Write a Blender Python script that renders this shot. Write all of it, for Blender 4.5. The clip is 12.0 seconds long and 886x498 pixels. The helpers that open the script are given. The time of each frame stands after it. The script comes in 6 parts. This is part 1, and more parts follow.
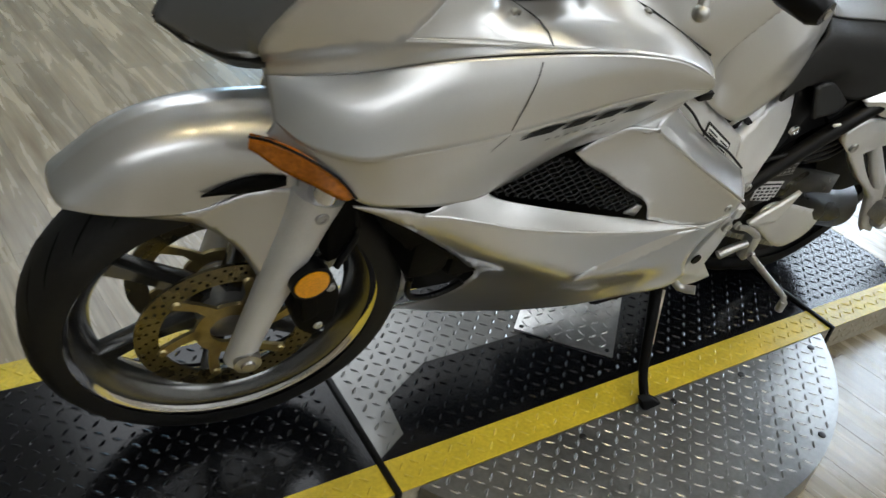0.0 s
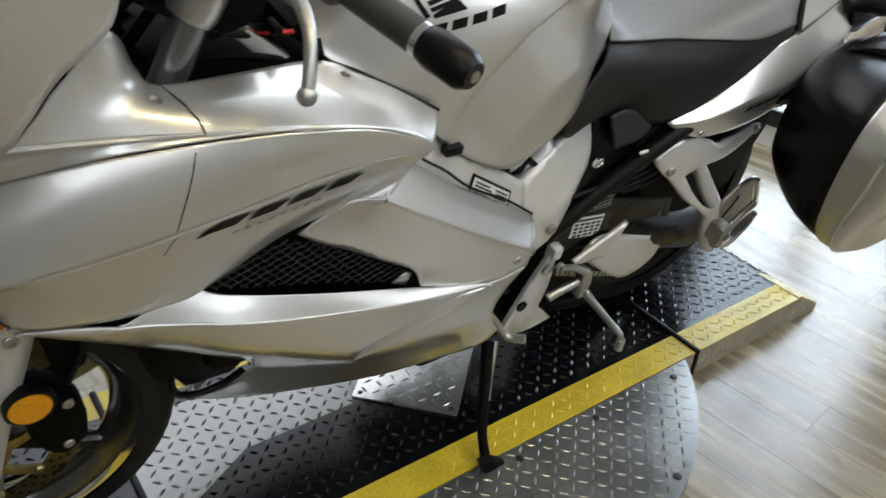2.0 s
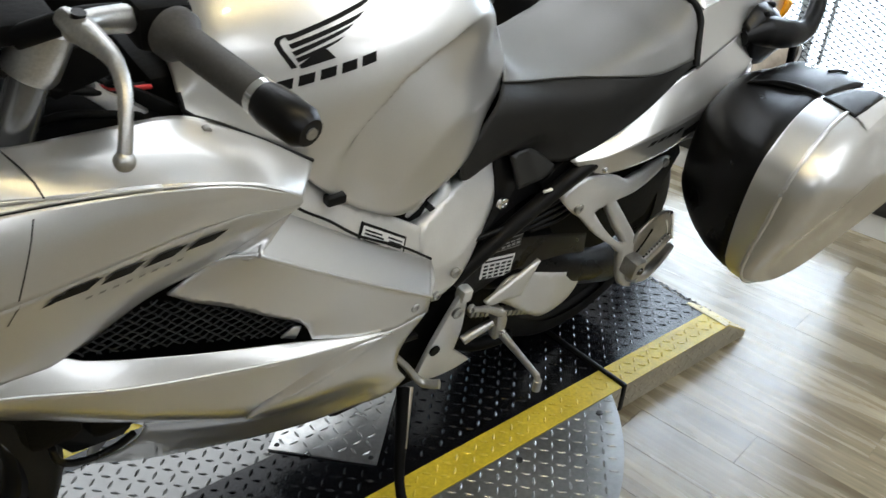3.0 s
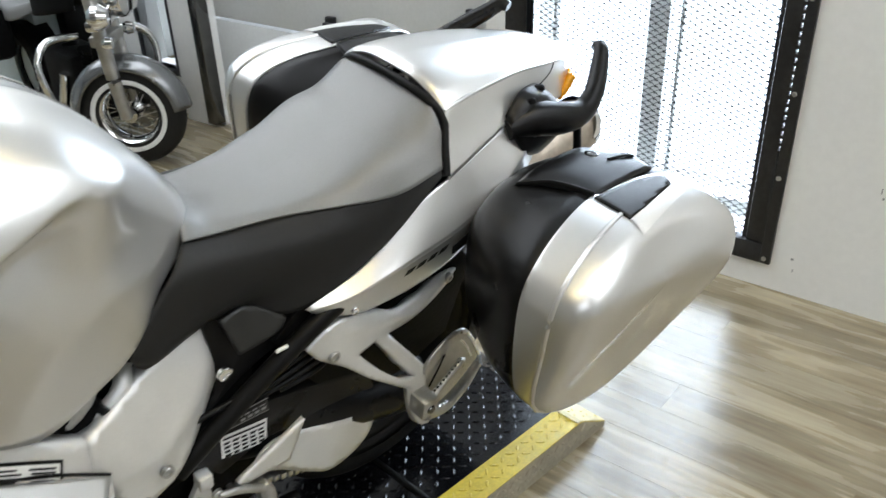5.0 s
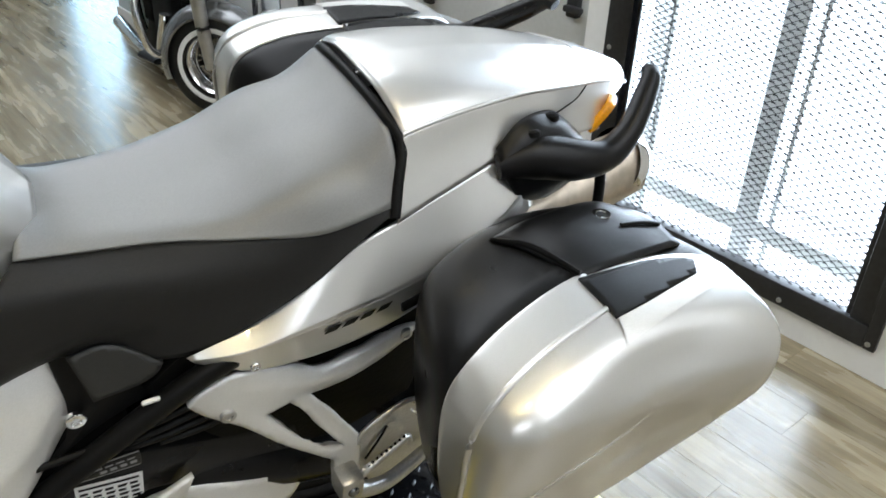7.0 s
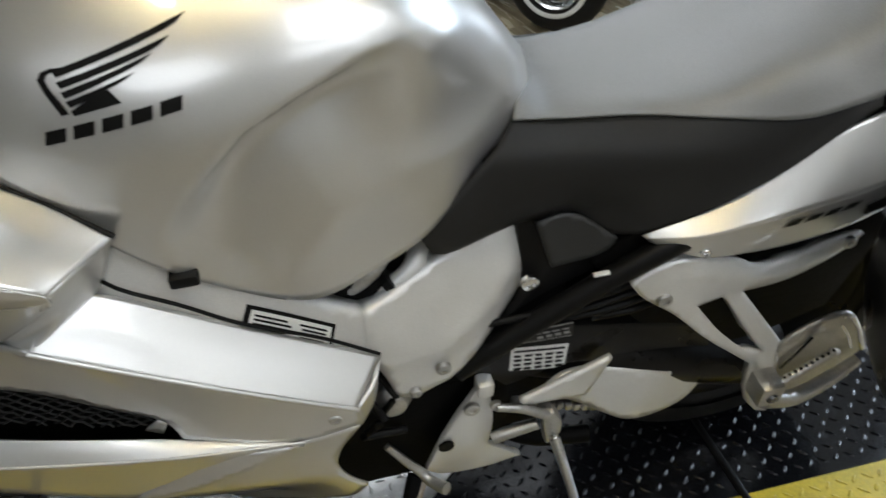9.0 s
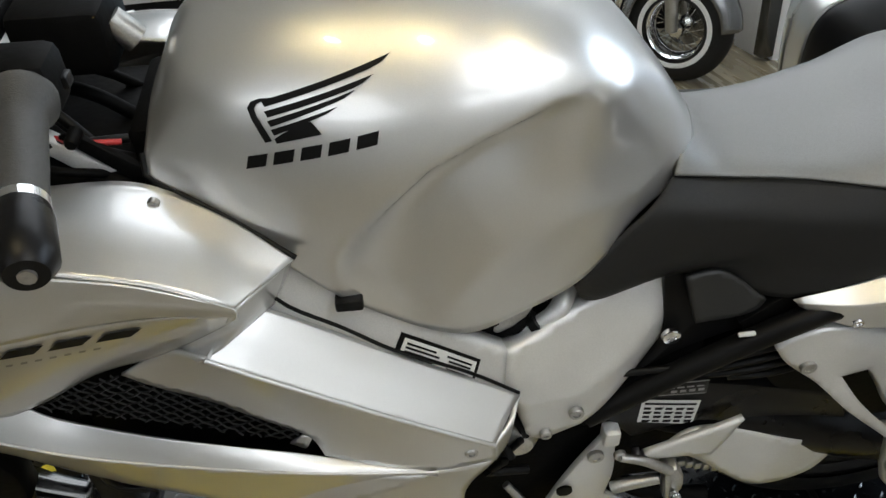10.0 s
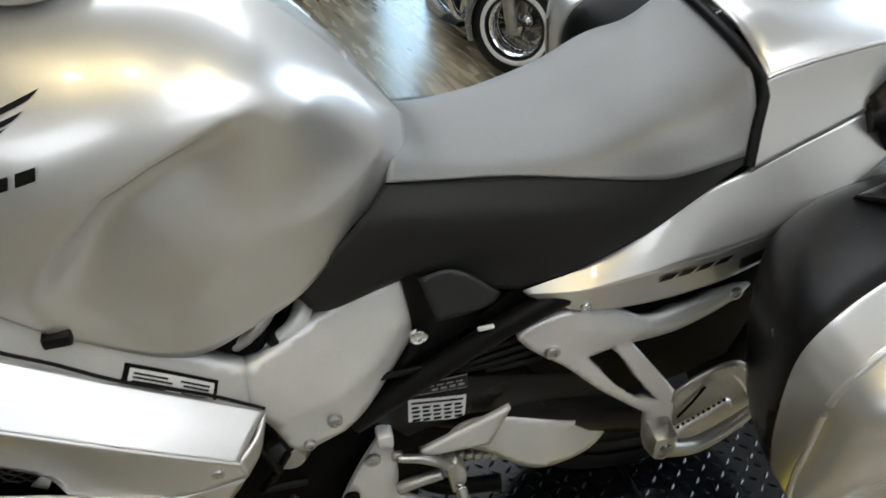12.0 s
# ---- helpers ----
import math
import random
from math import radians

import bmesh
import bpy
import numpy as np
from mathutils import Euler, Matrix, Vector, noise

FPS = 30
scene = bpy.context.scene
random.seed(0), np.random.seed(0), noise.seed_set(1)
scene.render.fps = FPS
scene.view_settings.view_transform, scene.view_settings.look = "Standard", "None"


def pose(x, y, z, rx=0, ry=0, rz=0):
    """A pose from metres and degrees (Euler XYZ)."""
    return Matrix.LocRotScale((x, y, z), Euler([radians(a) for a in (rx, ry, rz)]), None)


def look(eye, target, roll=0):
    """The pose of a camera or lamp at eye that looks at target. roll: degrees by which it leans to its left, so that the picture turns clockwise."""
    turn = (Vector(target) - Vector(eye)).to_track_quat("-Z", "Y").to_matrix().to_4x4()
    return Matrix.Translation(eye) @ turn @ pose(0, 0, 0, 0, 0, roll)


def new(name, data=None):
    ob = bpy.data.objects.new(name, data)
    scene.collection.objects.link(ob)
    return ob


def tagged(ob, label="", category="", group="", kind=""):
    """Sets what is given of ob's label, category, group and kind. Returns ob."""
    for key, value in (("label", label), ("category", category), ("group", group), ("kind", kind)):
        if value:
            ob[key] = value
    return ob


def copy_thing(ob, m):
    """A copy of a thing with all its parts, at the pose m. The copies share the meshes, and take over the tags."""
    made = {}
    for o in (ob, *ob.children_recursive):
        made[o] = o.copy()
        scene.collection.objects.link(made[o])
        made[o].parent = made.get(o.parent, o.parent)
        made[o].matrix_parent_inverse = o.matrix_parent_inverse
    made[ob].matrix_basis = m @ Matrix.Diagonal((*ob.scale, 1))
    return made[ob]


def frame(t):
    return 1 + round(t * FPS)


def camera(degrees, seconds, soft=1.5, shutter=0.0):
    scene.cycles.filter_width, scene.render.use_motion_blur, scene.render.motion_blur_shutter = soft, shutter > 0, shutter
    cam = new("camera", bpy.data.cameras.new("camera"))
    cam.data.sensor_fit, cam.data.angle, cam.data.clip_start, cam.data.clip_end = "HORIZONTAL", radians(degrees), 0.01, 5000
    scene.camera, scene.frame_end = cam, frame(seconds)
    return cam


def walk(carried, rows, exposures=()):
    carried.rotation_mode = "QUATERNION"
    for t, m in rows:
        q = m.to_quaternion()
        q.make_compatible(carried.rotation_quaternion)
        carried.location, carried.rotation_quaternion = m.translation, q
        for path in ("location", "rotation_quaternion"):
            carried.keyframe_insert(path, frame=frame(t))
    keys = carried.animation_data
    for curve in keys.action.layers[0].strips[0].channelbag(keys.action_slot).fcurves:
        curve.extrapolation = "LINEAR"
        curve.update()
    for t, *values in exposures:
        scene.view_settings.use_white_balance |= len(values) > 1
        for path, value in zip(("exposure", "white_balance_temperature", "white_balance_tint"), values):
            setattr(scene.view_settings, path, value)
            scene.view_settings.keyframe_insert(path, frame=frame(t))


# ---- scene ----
cam = camera(58.0, 12.0, 1.5, 0.3)
PATH = [
    (0, (-1.767, -0.758, 1.163), (-0.806, 0.589, 0.038), 9.3),
    (0.5, (-1.605, -0.741, 1.168), (-0.679, 0.619, 0.031), 6.4),
    (1, (-1.504, -0.751, 1.192), (-0.574, 0.612, 0.062), 5.4),
    (1.5, (-1.466, -0.773, 1.199), (-0.529, 0.588, 0.071), 5.0),
    (2, (-1.416, -0.805, 1.21), (-0.389, 0.523, 0.124), 4.3),
    (2.5, (-1.362, -0.829, 1.224), (-0.263, 0.499, 0.21), 3.7),
    (2.7, (-1.345, -0.832, 1.223), (-0.229, 0.48, 0.208), 4.0),
    (4.3, (-1.02, -0.894, 1.265), (0.079, 0.457, 0.282), 0.0),
    (4.5, (-0.976, -0.898, 1.276), (0.182, 0.415, 0.31), -2.4),
    (5, (-0.823, -0.853, 1.293), (0.387, 0.419, 0.335), -1.8),
    (5.5, (-0.693, -0.789, 1.287), (0.556, 0.334, 0.201), 1.2),
    (6, (-0.538, -0.796, 1.261), (0.52, 0.522, 0.191), 0.3),
    (6.5, (-0.428, -0.789, 1.273), (0.546, 0.648, 0.28), 0.9),
    (6.7, (-0.421, -0.783, 1.271), (0.546, 0.66, 0.28), 1.9),
    (8.3, (-0.573, -0.715, 1.167), (0.046, 0.731, -0.068), -1.9),
    (8.5, (-0.606, -0.708, 1.165), (-0.058, 0.782, -0.051), -2.6),
    (9, (-0.662, -0.702, 1.196), (-0.348, 0.907, 0.049), -4.0),
    (9.5, (-0.715, -0.707, 1.209), (-0.523, 0.961, 0.123), -4.1),
    (10, (-0.746, -0.701, 1.218), (-0.617, 0.985, 0.151), -2.7),
    (10.5, (-0.726, -0.702, 1.223), (-0.576, 0.982, 0.155), -3.0),
    (11, (-0.705, -0.706, 1.217), (-0.456, 0.956, 0.133), -3.4),
    (11.5, (-0.643, -0.703, 1.211), (-0.256, 0.882, 0.054), -3.6),
    (12, (-0.526, -0.748, 1.224), (-0.192, 0.909, 0.156), -4.2),
]
walk(cam, [(t, look(eye, target, roll)) for t, eye, target, roll in PATH], exposures=[(0, 0.0, 6200, 10), (2.5, -0.06, 6200, 10), (5.0, 0.24, 6150, 10), (6.5, 0.22, 6150, 10), (9.0, -0.18, 6150, 10), (12, -0.15, 6150, 10)])

# ---- world, large lights, exposure ----
world = bpy.data.worlds.new("world")
scene.world = world
world.use_nodes = True
sky = world.node_tree.nodes.new("ShaderNodeTexSky")
sky.sky_type, sky.sun_disc, sky.sun_elevation, sky.sun_rotation = "NISHITA", False, radians(45), radians(60)
world.node_tree.links.new(sky.outputs["Color"], world.node_tree.nodes["Background"].inputs["Color"])
world.node_tree.nodes["Background"].inputs["Strength"].default_value = 0.1

FLOOR = -0.075       # the platform's top is z = 0
CEIL = 2.75
WALL = 1.43          # inner face of the wall with the mesh gate
# the room stands askew to the platform, turned about the foot of the gate
ROOM = pose(WALL, 0, 0, 0, 0, 7.4) @ Matrix.Translation((-WALL, 0, 0))


def area_lamp(name, m, sx, sy, watts, colour):
    data = bpy.data.lights.new(name, "AREA")
    data.shape, data.size, data.size_y, data.energy, data.color = "RECTANGLE", sx, sy, watts, colour
    ob = new(name, data)
    ob.matrix_world = m
    return ob


# daylight coming in through the mesh gate
area_lamp("gate_daylight", ROOM @ pose(WALL + 0.72, 0.56, 1.15, 0, 90, 0), 2.3, 2.0, 125, (0.78, 0.89, 1.0))

# daylight from the doorway at the far end of the showroom
area_lamp("north_daylight", ROOM @ pose(1.90, 7.16, 1.1, -90, 0, 0), 0.72, 2.1, 18, (0.42, 0.75, 1.0))

# ---- materials ----


def material(name, colour, rough=0.5, metal=0.0, grain=0.0, grain_scale=60.0, stain=0.0, stain_scale=4.0, bump=0.0,
             bump_scale=200.0, coat=0.0, spec=0.5, emit=0.0, alpha=1.0, trans=0.0, vary=0.0, island=0.0):
    """A procedural surface: base colour with fine grain and broad stains, roughness that varies with them, and fine relief."""
    mat = bpy.data.materials.new(name)
    mat.use_nodes = True
    nt = mat.node_tree
    b = nt.nodes["Principled BSDF"]
    b.inputs["Roughness"].default_value, b.inputs["Metallic"].default_value = rough, metal
    b.inputs["Coat Weight"].default_value, b.inputs["Specular IOR Level"].default_value = coat, spec
    b.inputs["Coat Roughness"].default_value = 0.04
    b.inputs["Transmission Weight"].default_value = trans
    b.inputs["Base Color"].default_value = (*colour, 1)
    if emit:
        b.inputs["Emission Color"].default_value, b.inputs["Emission Strength"].default_value = (*colour, 1), emit
    tc = nt.nodes.new("ShaderNodeTexCoord")
    out = None

    def noise_node(scale, detail):
        n = nt.nodes.new("ShaderNodeTexNoise")
        n.inputs["Scale"].default_value, n.inputs["Detail"].default_value = scale, detail
        nt.links.new(tc.outputs["Object"], n.inputs["Vector"])
        return n

    def multiply(colour_socket, factor, lo, hi):
        ramp = nt.nodes.new("ShaderNodeMapRange")
        ramp.inputs["From Min"].default_value, ramp.inputs["From Max"].default_value = 0.3, 0.7
        ramp.inputs["To Min"].default_value, ramp.inputs["To Max"].default_value = lo, hi
        nt.links.new(factor, ramp.inputs["Value"])
        mix = nt.nodes.new("ShaderNodeMix")
        mix.data_type, mix.blend_type = "RGBA", "MULTIPLY"
        mix.inputs["Factor"].default_value = 1
        if colour_socket is None:
            mix.inputs["A"].default_value = (*colour, 1)
        else:
            nt.links.new(colour_socket, mix.inputs["A"])
        comb = nt.nodes.new("ShaderNodeCombineColor")
        for i in range(3):
            nt.links.new(ramp.outputs[0], comb.inputs[i])
        nt.links.new(comb.outputs[0], mix.inputs["B"])
        return mix.outputs["Result"]

    if grain:
        out = multiply(out, noise_node(grain_scale, 3).outputs["Fac"], 1 - grain, 1 + grain)
    if stain:
        n = noise_node(stain_scale, 5)
        out = multiply(out, n.outputs["Fac"], 1 - stain, 1 + stain * 0.6)
        r = nt.nodes.new("ShaderNodeMapRange")
        r.inputs["From Min"].default_value, r.inputs["From Max"].default_value = 0.25, 0.75
        r.inputs["To Min"].default_value, r.inputs["To Max"].default_value = rough * 0.8, min(1, rough * 1.25)
        nt.links.new(n.outputs["Fac"], r.inputs["Value"])
        nt.links.new(r.outputs[0], b.inputs["Roughness"])
    if vary:
        info = nt.nodes.new("ShaderNodeObjectInfo")
        out = multiply(out, info.outputs["Random"], 1 - vary, 1 + vary)
    if island:
        geo = nt.nodes.new("ShaderNodeNewGeometry")
        out = multiply(out, geo.outputs["Random Per Island"], 1 - island, 1 + island)
    if out is not None:
        nt.links.new(out, b.inputs["Base Color"])
    if bump:
        n = noise_node(bump_scale, 4)
        bn = nt.nodes.new("ShaderNodeBump")
        bn.inputs["Strength"].default_value, bn.inputs["Distance"].default_value = bump, 0.002
        nt.links.new(n.outputs["Fac"], bn.inputs["Height"])
        nt.links.new(bn.outputs[0], b.inputs["Normal"])
    if alpha < 1:
        b.inputs["Alpha"].default_value = alpha
    return mat


SILVER = material("silver_paint", (0.66, 0.657, 0.642), 0.35, 0.80, grain=0.04, grain_scale=1100, coat=1.0)
SILVER.node_tree.nodes["Principled BSDF"].inputs["Coat IOR"].default_value = 1.55
GREYPAINT = material("grey_metallic_paint", (0.20, 0.205, 0.21), 0.25, 0.7, grain=0.05, grain_scale=600, stain=0.08, coat=0.6)
RIMGREY = material("grey_rim_alloy", (0.17, 0.17, 0.165), 0.20, 0.95, grain=0.1, grain_scale=200, stain=0.15, stain_scale=15)
SILVER_MATT = material("silver_frame_paint", (0.70, 0.695, 0.675), 0.40, 0.38, grain=0.06, grain_scale=700, stain=0.1, stain_scale=9, bump=0.06, bump_scale=500)
CASTING = material("cast_alloy", (0.48, 0.475, 0.455), 0.34, 0.9, grain=0.1, grain_scale=300, stain=0.18, stain_scale=20, bump=0.15, bump_scale=400)
CHROME = material("chrome", (0.8, 0.8, 0.8), 0.07, 1.0, stain=0.05, stain_scale=15)
BLACK = material("black_plastic", (0.005, 0.005, 0.005), 0.42, 0, spec=0.16, grain=0.15, grain_scale=300, stain=0.2, stain_scale=8, bump=0.12, bump_scale=900)
SATIN = material("satin_black_moulding", (0.0055, 0.0055, 0.0058), 0.30, 0, spec=0.20, grain=0.1, grain_scale=300, stain=0.15, stain_scale=8, bump=0.1, bump_scale=1200)
# near-black for black parts, and for the shade painted into gaps and holes
VOID = material("black_parts_and_gap_shade", (0.0025, 0.0025, 0.0025), 0.6, 0, spec=0.10, grain=0.3, grain_scale=60, stain=0.3, bump=0.3, bump_scale=120)
# one dark seat vinyl in two tones: the overhead sheen is in VINYL's colour
VINYL = material("sheen_lightened_vinyl", (0.15, 0.15, 0.148), 0.42, 0, spec=1.0, grain=0.08, grain_scale=500, stain=0.06, stain_scale=5, bump=0.2, bump_scale=1400)
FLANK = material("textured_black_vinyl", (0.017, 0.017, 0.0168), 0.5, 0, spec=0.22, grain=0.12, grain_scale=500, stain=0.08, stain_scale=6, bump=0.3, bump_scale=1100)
RUBBER = material("tyre_rubber", (0.010, 0.010, 0.0095), 0.6, 0, spec=0.35, grain=0.2, grain_scale=150, stain=0.35, stain_scale=9, bump=0.2, bump_scale=500)
GRIP = material("grip_rubber", (0.045, 0.044, 0.042), 0.6, 0, grain=0.15, grain_scale=300, stain=0.2, stain_scale=20, bump=0.3, bump_scale=900)
STEEL = material("rotor_steel", (0.24, 0.215, 0.14), 0.28, 1.0, grain=0.12, grain_scale=200, stain=0.25, stain_scale=25)
GOLD = material("bronze_carrier", (0.42, 0.345, 0.17), 0.34, 0.9, grain=0.1, stain=0.25, stain_scale=30)
AMBER = material("amber_lens", (0.50, 0.15, 0.006), 0.15, 0, spec=0.4, grain=0.25, grain_scale=160, stain=0.25, stain_scale=25, coat=0.5)
ORANGE = material("orange_reflector", (0.85, 0.36, 0.005), 0.22, 0, spec=0.35, grain=0.12, grain_scale=300, coat=0.1)
LENS = material("smoked_headlight_lens", (0.16, 0.165, 0.17), 0.12, 0.2, stain=0.05, coat=0.6)
WHITE = material("white_label", (0.78, 0.78, 0.76), 0.5, 0, grain=0.05, stain=0.05)
INK = material("black_ink", (0.006, 0.006, 0.006), 0.45, 0, spec=0.12, grain=0.1)
GREYINK = material("grey_ink", (0.25, 0.25, 0.25), 0.5, 0, grain=0.1)
RED = material("red_cable", (0.45, 0.02, 0.02), 0.4, 0, stain=0.2)
PIPE = material("stained_steel_pipe", (0.50, 0.44, 0.36), 0.32, 0.9, grain=0.1, stain=0.25, stain_scale=12)
PLATE = material("bare_tread_plate", (0.285, 0.285, 0.278), 0.33, 0.85, grain=0.12, grain_scale=90, stain=0.28, stain_scale=6, bump=0.15, bump_scale=150)
SIDEPLATE = material("weathered_plate_edge", (0.40, 0.365, 0.28), 0.46, 0.35, grain=0.15, grain_scale=90, stain=0.25, stain_scale=8, bump=0.15, bump_scale=150)
COVERPLATE = material("bright_cover_plate", (0.56, 0.56, 0.55), 0.30, 0.85, grain=0.1, grain_scale=90, stain=0.3, stain_scale=9, bump=0.12, bump_scale=150)
YELLOW = material("yellow_floor_paint", (0.60, 0.455, 0.025), 0.4, 0, grain=0.12, grain_scale=120, stain=0.22, stain_scale=9, bump=0.15, bump_scale=200)
PALE = material("worn_pale_yellow_paint", (0.70, 0.62, 0.36), 0.45, 0.1, grain=0.15, grain_scale=120, stain=0.3, stain_scale=9)
PAINT = material("wall_paint", (0.76, 0.755, 0.73), 0.65, 0, grain=0.02, grain_scale=40, stain=0.05, stain_scale=2, bump=0.15, bump_scale=90)
CEILING = material("ceiling_paint", (0.72, 0.71, 0.69), 0.8, 0, grain=0.03, stain=0.05)
TEAL = material("pale_teal_wall", (0.52, 0.60, 0.62), 0.6, 0, grain=0.03, stain=0.06, bump=0.1, bump_scale=90)
IRON = material("black_gate_iron", (0.02, 0.02, 0.021), 0.45, 0.2, grain=0.2, stain=0.3, stain_scale=10, bump=0.15, bump_scale=300)
DOORGREY = material("pale_grey_door_paint", (0.55, 0.56, 0.55), 0.5, 0, grain=0.03, stain=0.06, stain_scale=3)
TUBE = material("lit_ceiling_panel", (0.965, 0.985, 1.0), 0.5, 0, emit=3.5)
SPOT = material("lit_warm_spot", (1.0, 0.80, 0.42), 0.5, 0, emit=170.0)
OUTSIDE = material("bright_outdoors", (0.90, 0.95, 1.0), 0.8, 0, emit=1.15)
# wall paint with dimness put into its colour, for the west and alcove walls
DIM = material("wall_paint_darkened", (0.30, 0.30, 0.28), 0.7, 0, grain=0.05, stain=0.15, stain_scale=1.5)
COVER = material("sheen_lightened_cover_plastic", (0.021, 0.0215, 0.021), 0.38, 0, spec=0.35, grain=0.1, grain_scale=400, stain=0.12, stain_scale=12, bump=0.1, bump_scale=1200)
WEAVE = material("grey_black_mesh", (0.012, 0.012, 0.0115), 0.5, 0, spec=0.25, grain=0.15, grain_scale=200, stain=0.15)
WOODS = material("plank_floor", (0.245, 0.210, 0.140), 0.25, 0, spec=0.8, vary=0.12)

FAR_WOODS = material("plank_floor_beyond", (0.245, 0.210, 0.140), 0.25, 0, spec=0.8, island=0.12)


def wood_grain(mat):
    """Weathered boards: long pale and brown streaks, finer grain in them, and a little wear in the gloss."""
    nt = mat.node_tree
    b = nt.nodes["Principled BSDF"]
    tc = nt.nodes.new("ShaderNodeTexCoord")
    info = nt.nodes.new("ShaderNodeObjectInfo")
    add = nt.nodes.new("ShaderNodeVectorMath")
    mul = nt.nodes.new("ShaderNodeVectorMath")
    mul.operation = "SCALE"
    mul.inputs[0].default_value = (40, 17, 9)
    nt.links.new(info.outputs["Random"], mul.inputs["Scale"])
    nt.links.new(tc.outputs["Object"], add.inputs[0])
    nt.links.new(mul.outputs[0], add.inputs[1])
    colour = b.inputs["Base Color"].links[0].from_socket
    noises = []
    for scale, dark, light in (((22, 2.4, 1), (0.62, 0.57, 0.50, 1), (1.36, 1.38, 1.38, 1)), ((110, 5, 1), (0.80, 0.78, 0.75, 1), (1.15, 1.15, 1.14, 1))):
        mp = nt.nodes.new("ShaderNodeMapping")
        mp.inputs["Scale"].default_value = scale
        nt.links.new(add.outputs[0], mp.inputs["Vector"])
        n = nt.nodes.new("ShaderNodeTexNoise")
        n.inputs["Scale"].default_value, n.inputs["Detail"].default_value, n.inputs["Distortion"].default_value = 1.0, 5, 0.5
        nt.links.new(mp.outputs[0], n.inputs["Vector"])
        ramp = nt.nodes.new("ShaderNodeValToRGB")
        ramp.color_ramp.elements[0].position, ramp.color_ramp.elements[0].color = 0.32, dark
        ramp.color_ramp.elements[1].position, ramp.color_ramp.elements[1].color = 0.68, light
        nt.links.new(n.outputs["Fac"], ramp.inputs["Fac"])
        mix = nt.nodes.new("ShaderNodeMix")
        mix.data_type, mix.blend_type = "RGBA", "MULTIPLY"
        mix.inputs["Factor"].default_value = 1
        nt.links.new(colour, mix.inputs["A"])
        nt.links.new(ramp.outputs["Color"], mix.inputs["B"])
        colour = mix.outputs["Result"]
        noises.append(n)
    nt.links.new(colour, b.inputs["Base Color"])
    gloss = nt.nodes.new("ShaderNodeMapRange")
    gloss.inputs["From Min"].default_value, gloss.inputs["From Max"].default_value = 0.3, 0.7
    gloss.inputs["To Min"].default_value, gloss.inputs["To Max"].default_value = 0.21, 0.31
    nt.links.new(noises[0].outputs["Fac"], gloss.inputs["Value"])
    nt.links.new(gloss.outputs[0], b.inputs["Roughness"])
    bn = nt.nodes.new("ShaderNodeBump")
    bn.inputs["Strength"].default_value, bn.inputs["Distance"].default_value = 0.15, 0.001
    nt.links.new(noises[1].outputs["Fac"], bn.inputs["Height"])
    nt.links.new(bn.outputs[0], b.inputs["Normal"])


wood_grain(WOODS)
wood_grain(FAR_WOODS)


def tread_paint():
    """Glossy black floor paint with a grey, partly metallic patch along the middle of the turntable section."""
    mat = material("black_floor_paint", (0.005, 0.0053, 0.0066), 0.16, 0, spec=0.30, grain=0.2, grain_scale=60, stain=0.3, stain_scale=5, bump=0.1, bump_scale=150)
    nt = mat.node_tree
    b = nt.nodes["Principled BSDF"]
    tc = nt.nodes.new("ShaderNodeTexCoord")
    sep = nt.nodes.new("ShaderNodeSeparateXYZ")
    nt.links.new(tc.outputs["Object"], sep.inputs[0])

    def m(op, a, c, clamp=False):
        n = nt.nodes.new("ShaderNodeMath")
        n.operation, n.use_clamp = op, clamp
        for i, v in enumerate((a, c)):
            if isinstance(v, (int, float)):
                n.inputs[i].default_value = v
            else:
                nt.links.new(v, n.inputs[i])
        return n.outputs[0]

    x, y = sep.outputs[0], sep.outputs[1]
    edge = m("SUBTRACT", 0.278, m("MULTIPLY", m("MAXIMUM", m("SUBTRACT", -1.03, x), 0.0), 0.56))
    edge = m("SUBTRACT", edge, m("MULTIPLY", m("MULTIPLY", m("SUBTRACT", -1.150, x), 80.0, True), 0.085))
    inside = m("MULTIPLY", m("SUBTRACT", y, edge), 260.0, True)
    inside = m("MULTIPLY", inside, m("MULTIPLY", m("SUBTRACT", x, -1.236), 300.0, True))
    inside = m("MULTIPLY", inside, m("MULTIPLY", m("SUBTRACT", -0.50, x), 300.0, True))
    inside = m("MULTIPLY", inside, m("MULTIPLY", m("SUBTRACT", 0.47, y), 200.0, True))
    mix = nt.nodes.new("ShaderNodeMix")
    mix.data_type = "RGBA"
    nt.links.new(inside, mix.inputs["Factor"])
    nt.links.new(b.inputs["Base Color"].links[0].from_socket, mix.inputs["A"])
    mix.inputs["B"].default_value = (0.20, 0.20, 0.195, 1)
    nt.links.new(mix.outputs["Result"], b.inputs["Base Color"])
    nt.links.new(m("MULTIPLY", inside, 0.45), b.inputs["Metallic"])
    return mat


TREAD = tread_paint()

# ---- mesh helpers ----


def finish(bm, name, mat, parent=None, label="", sharp=35, smooth=True):
    bmesh.ops.remove_doubles(bm, verts=bm.verts, dist=1e-6)
    me = bpy.data.meshes.new(name)
    if smooth:
        for fc in bm.faces:
            fc.smooth = True
        lim = radians(sharp)
        for e in bm.edges:
            if len(e.link_faces) == 2 and e.calc_face_angle(0) > lim:
                e.smooth = False
    bm.to_mesh(me)
    bm.free()
    me.materials.append(mat)
    ob = new(name, me)
    if parent is not None:
        ob.parent = parent
    if label:
        ob["label"] = label
    return ob


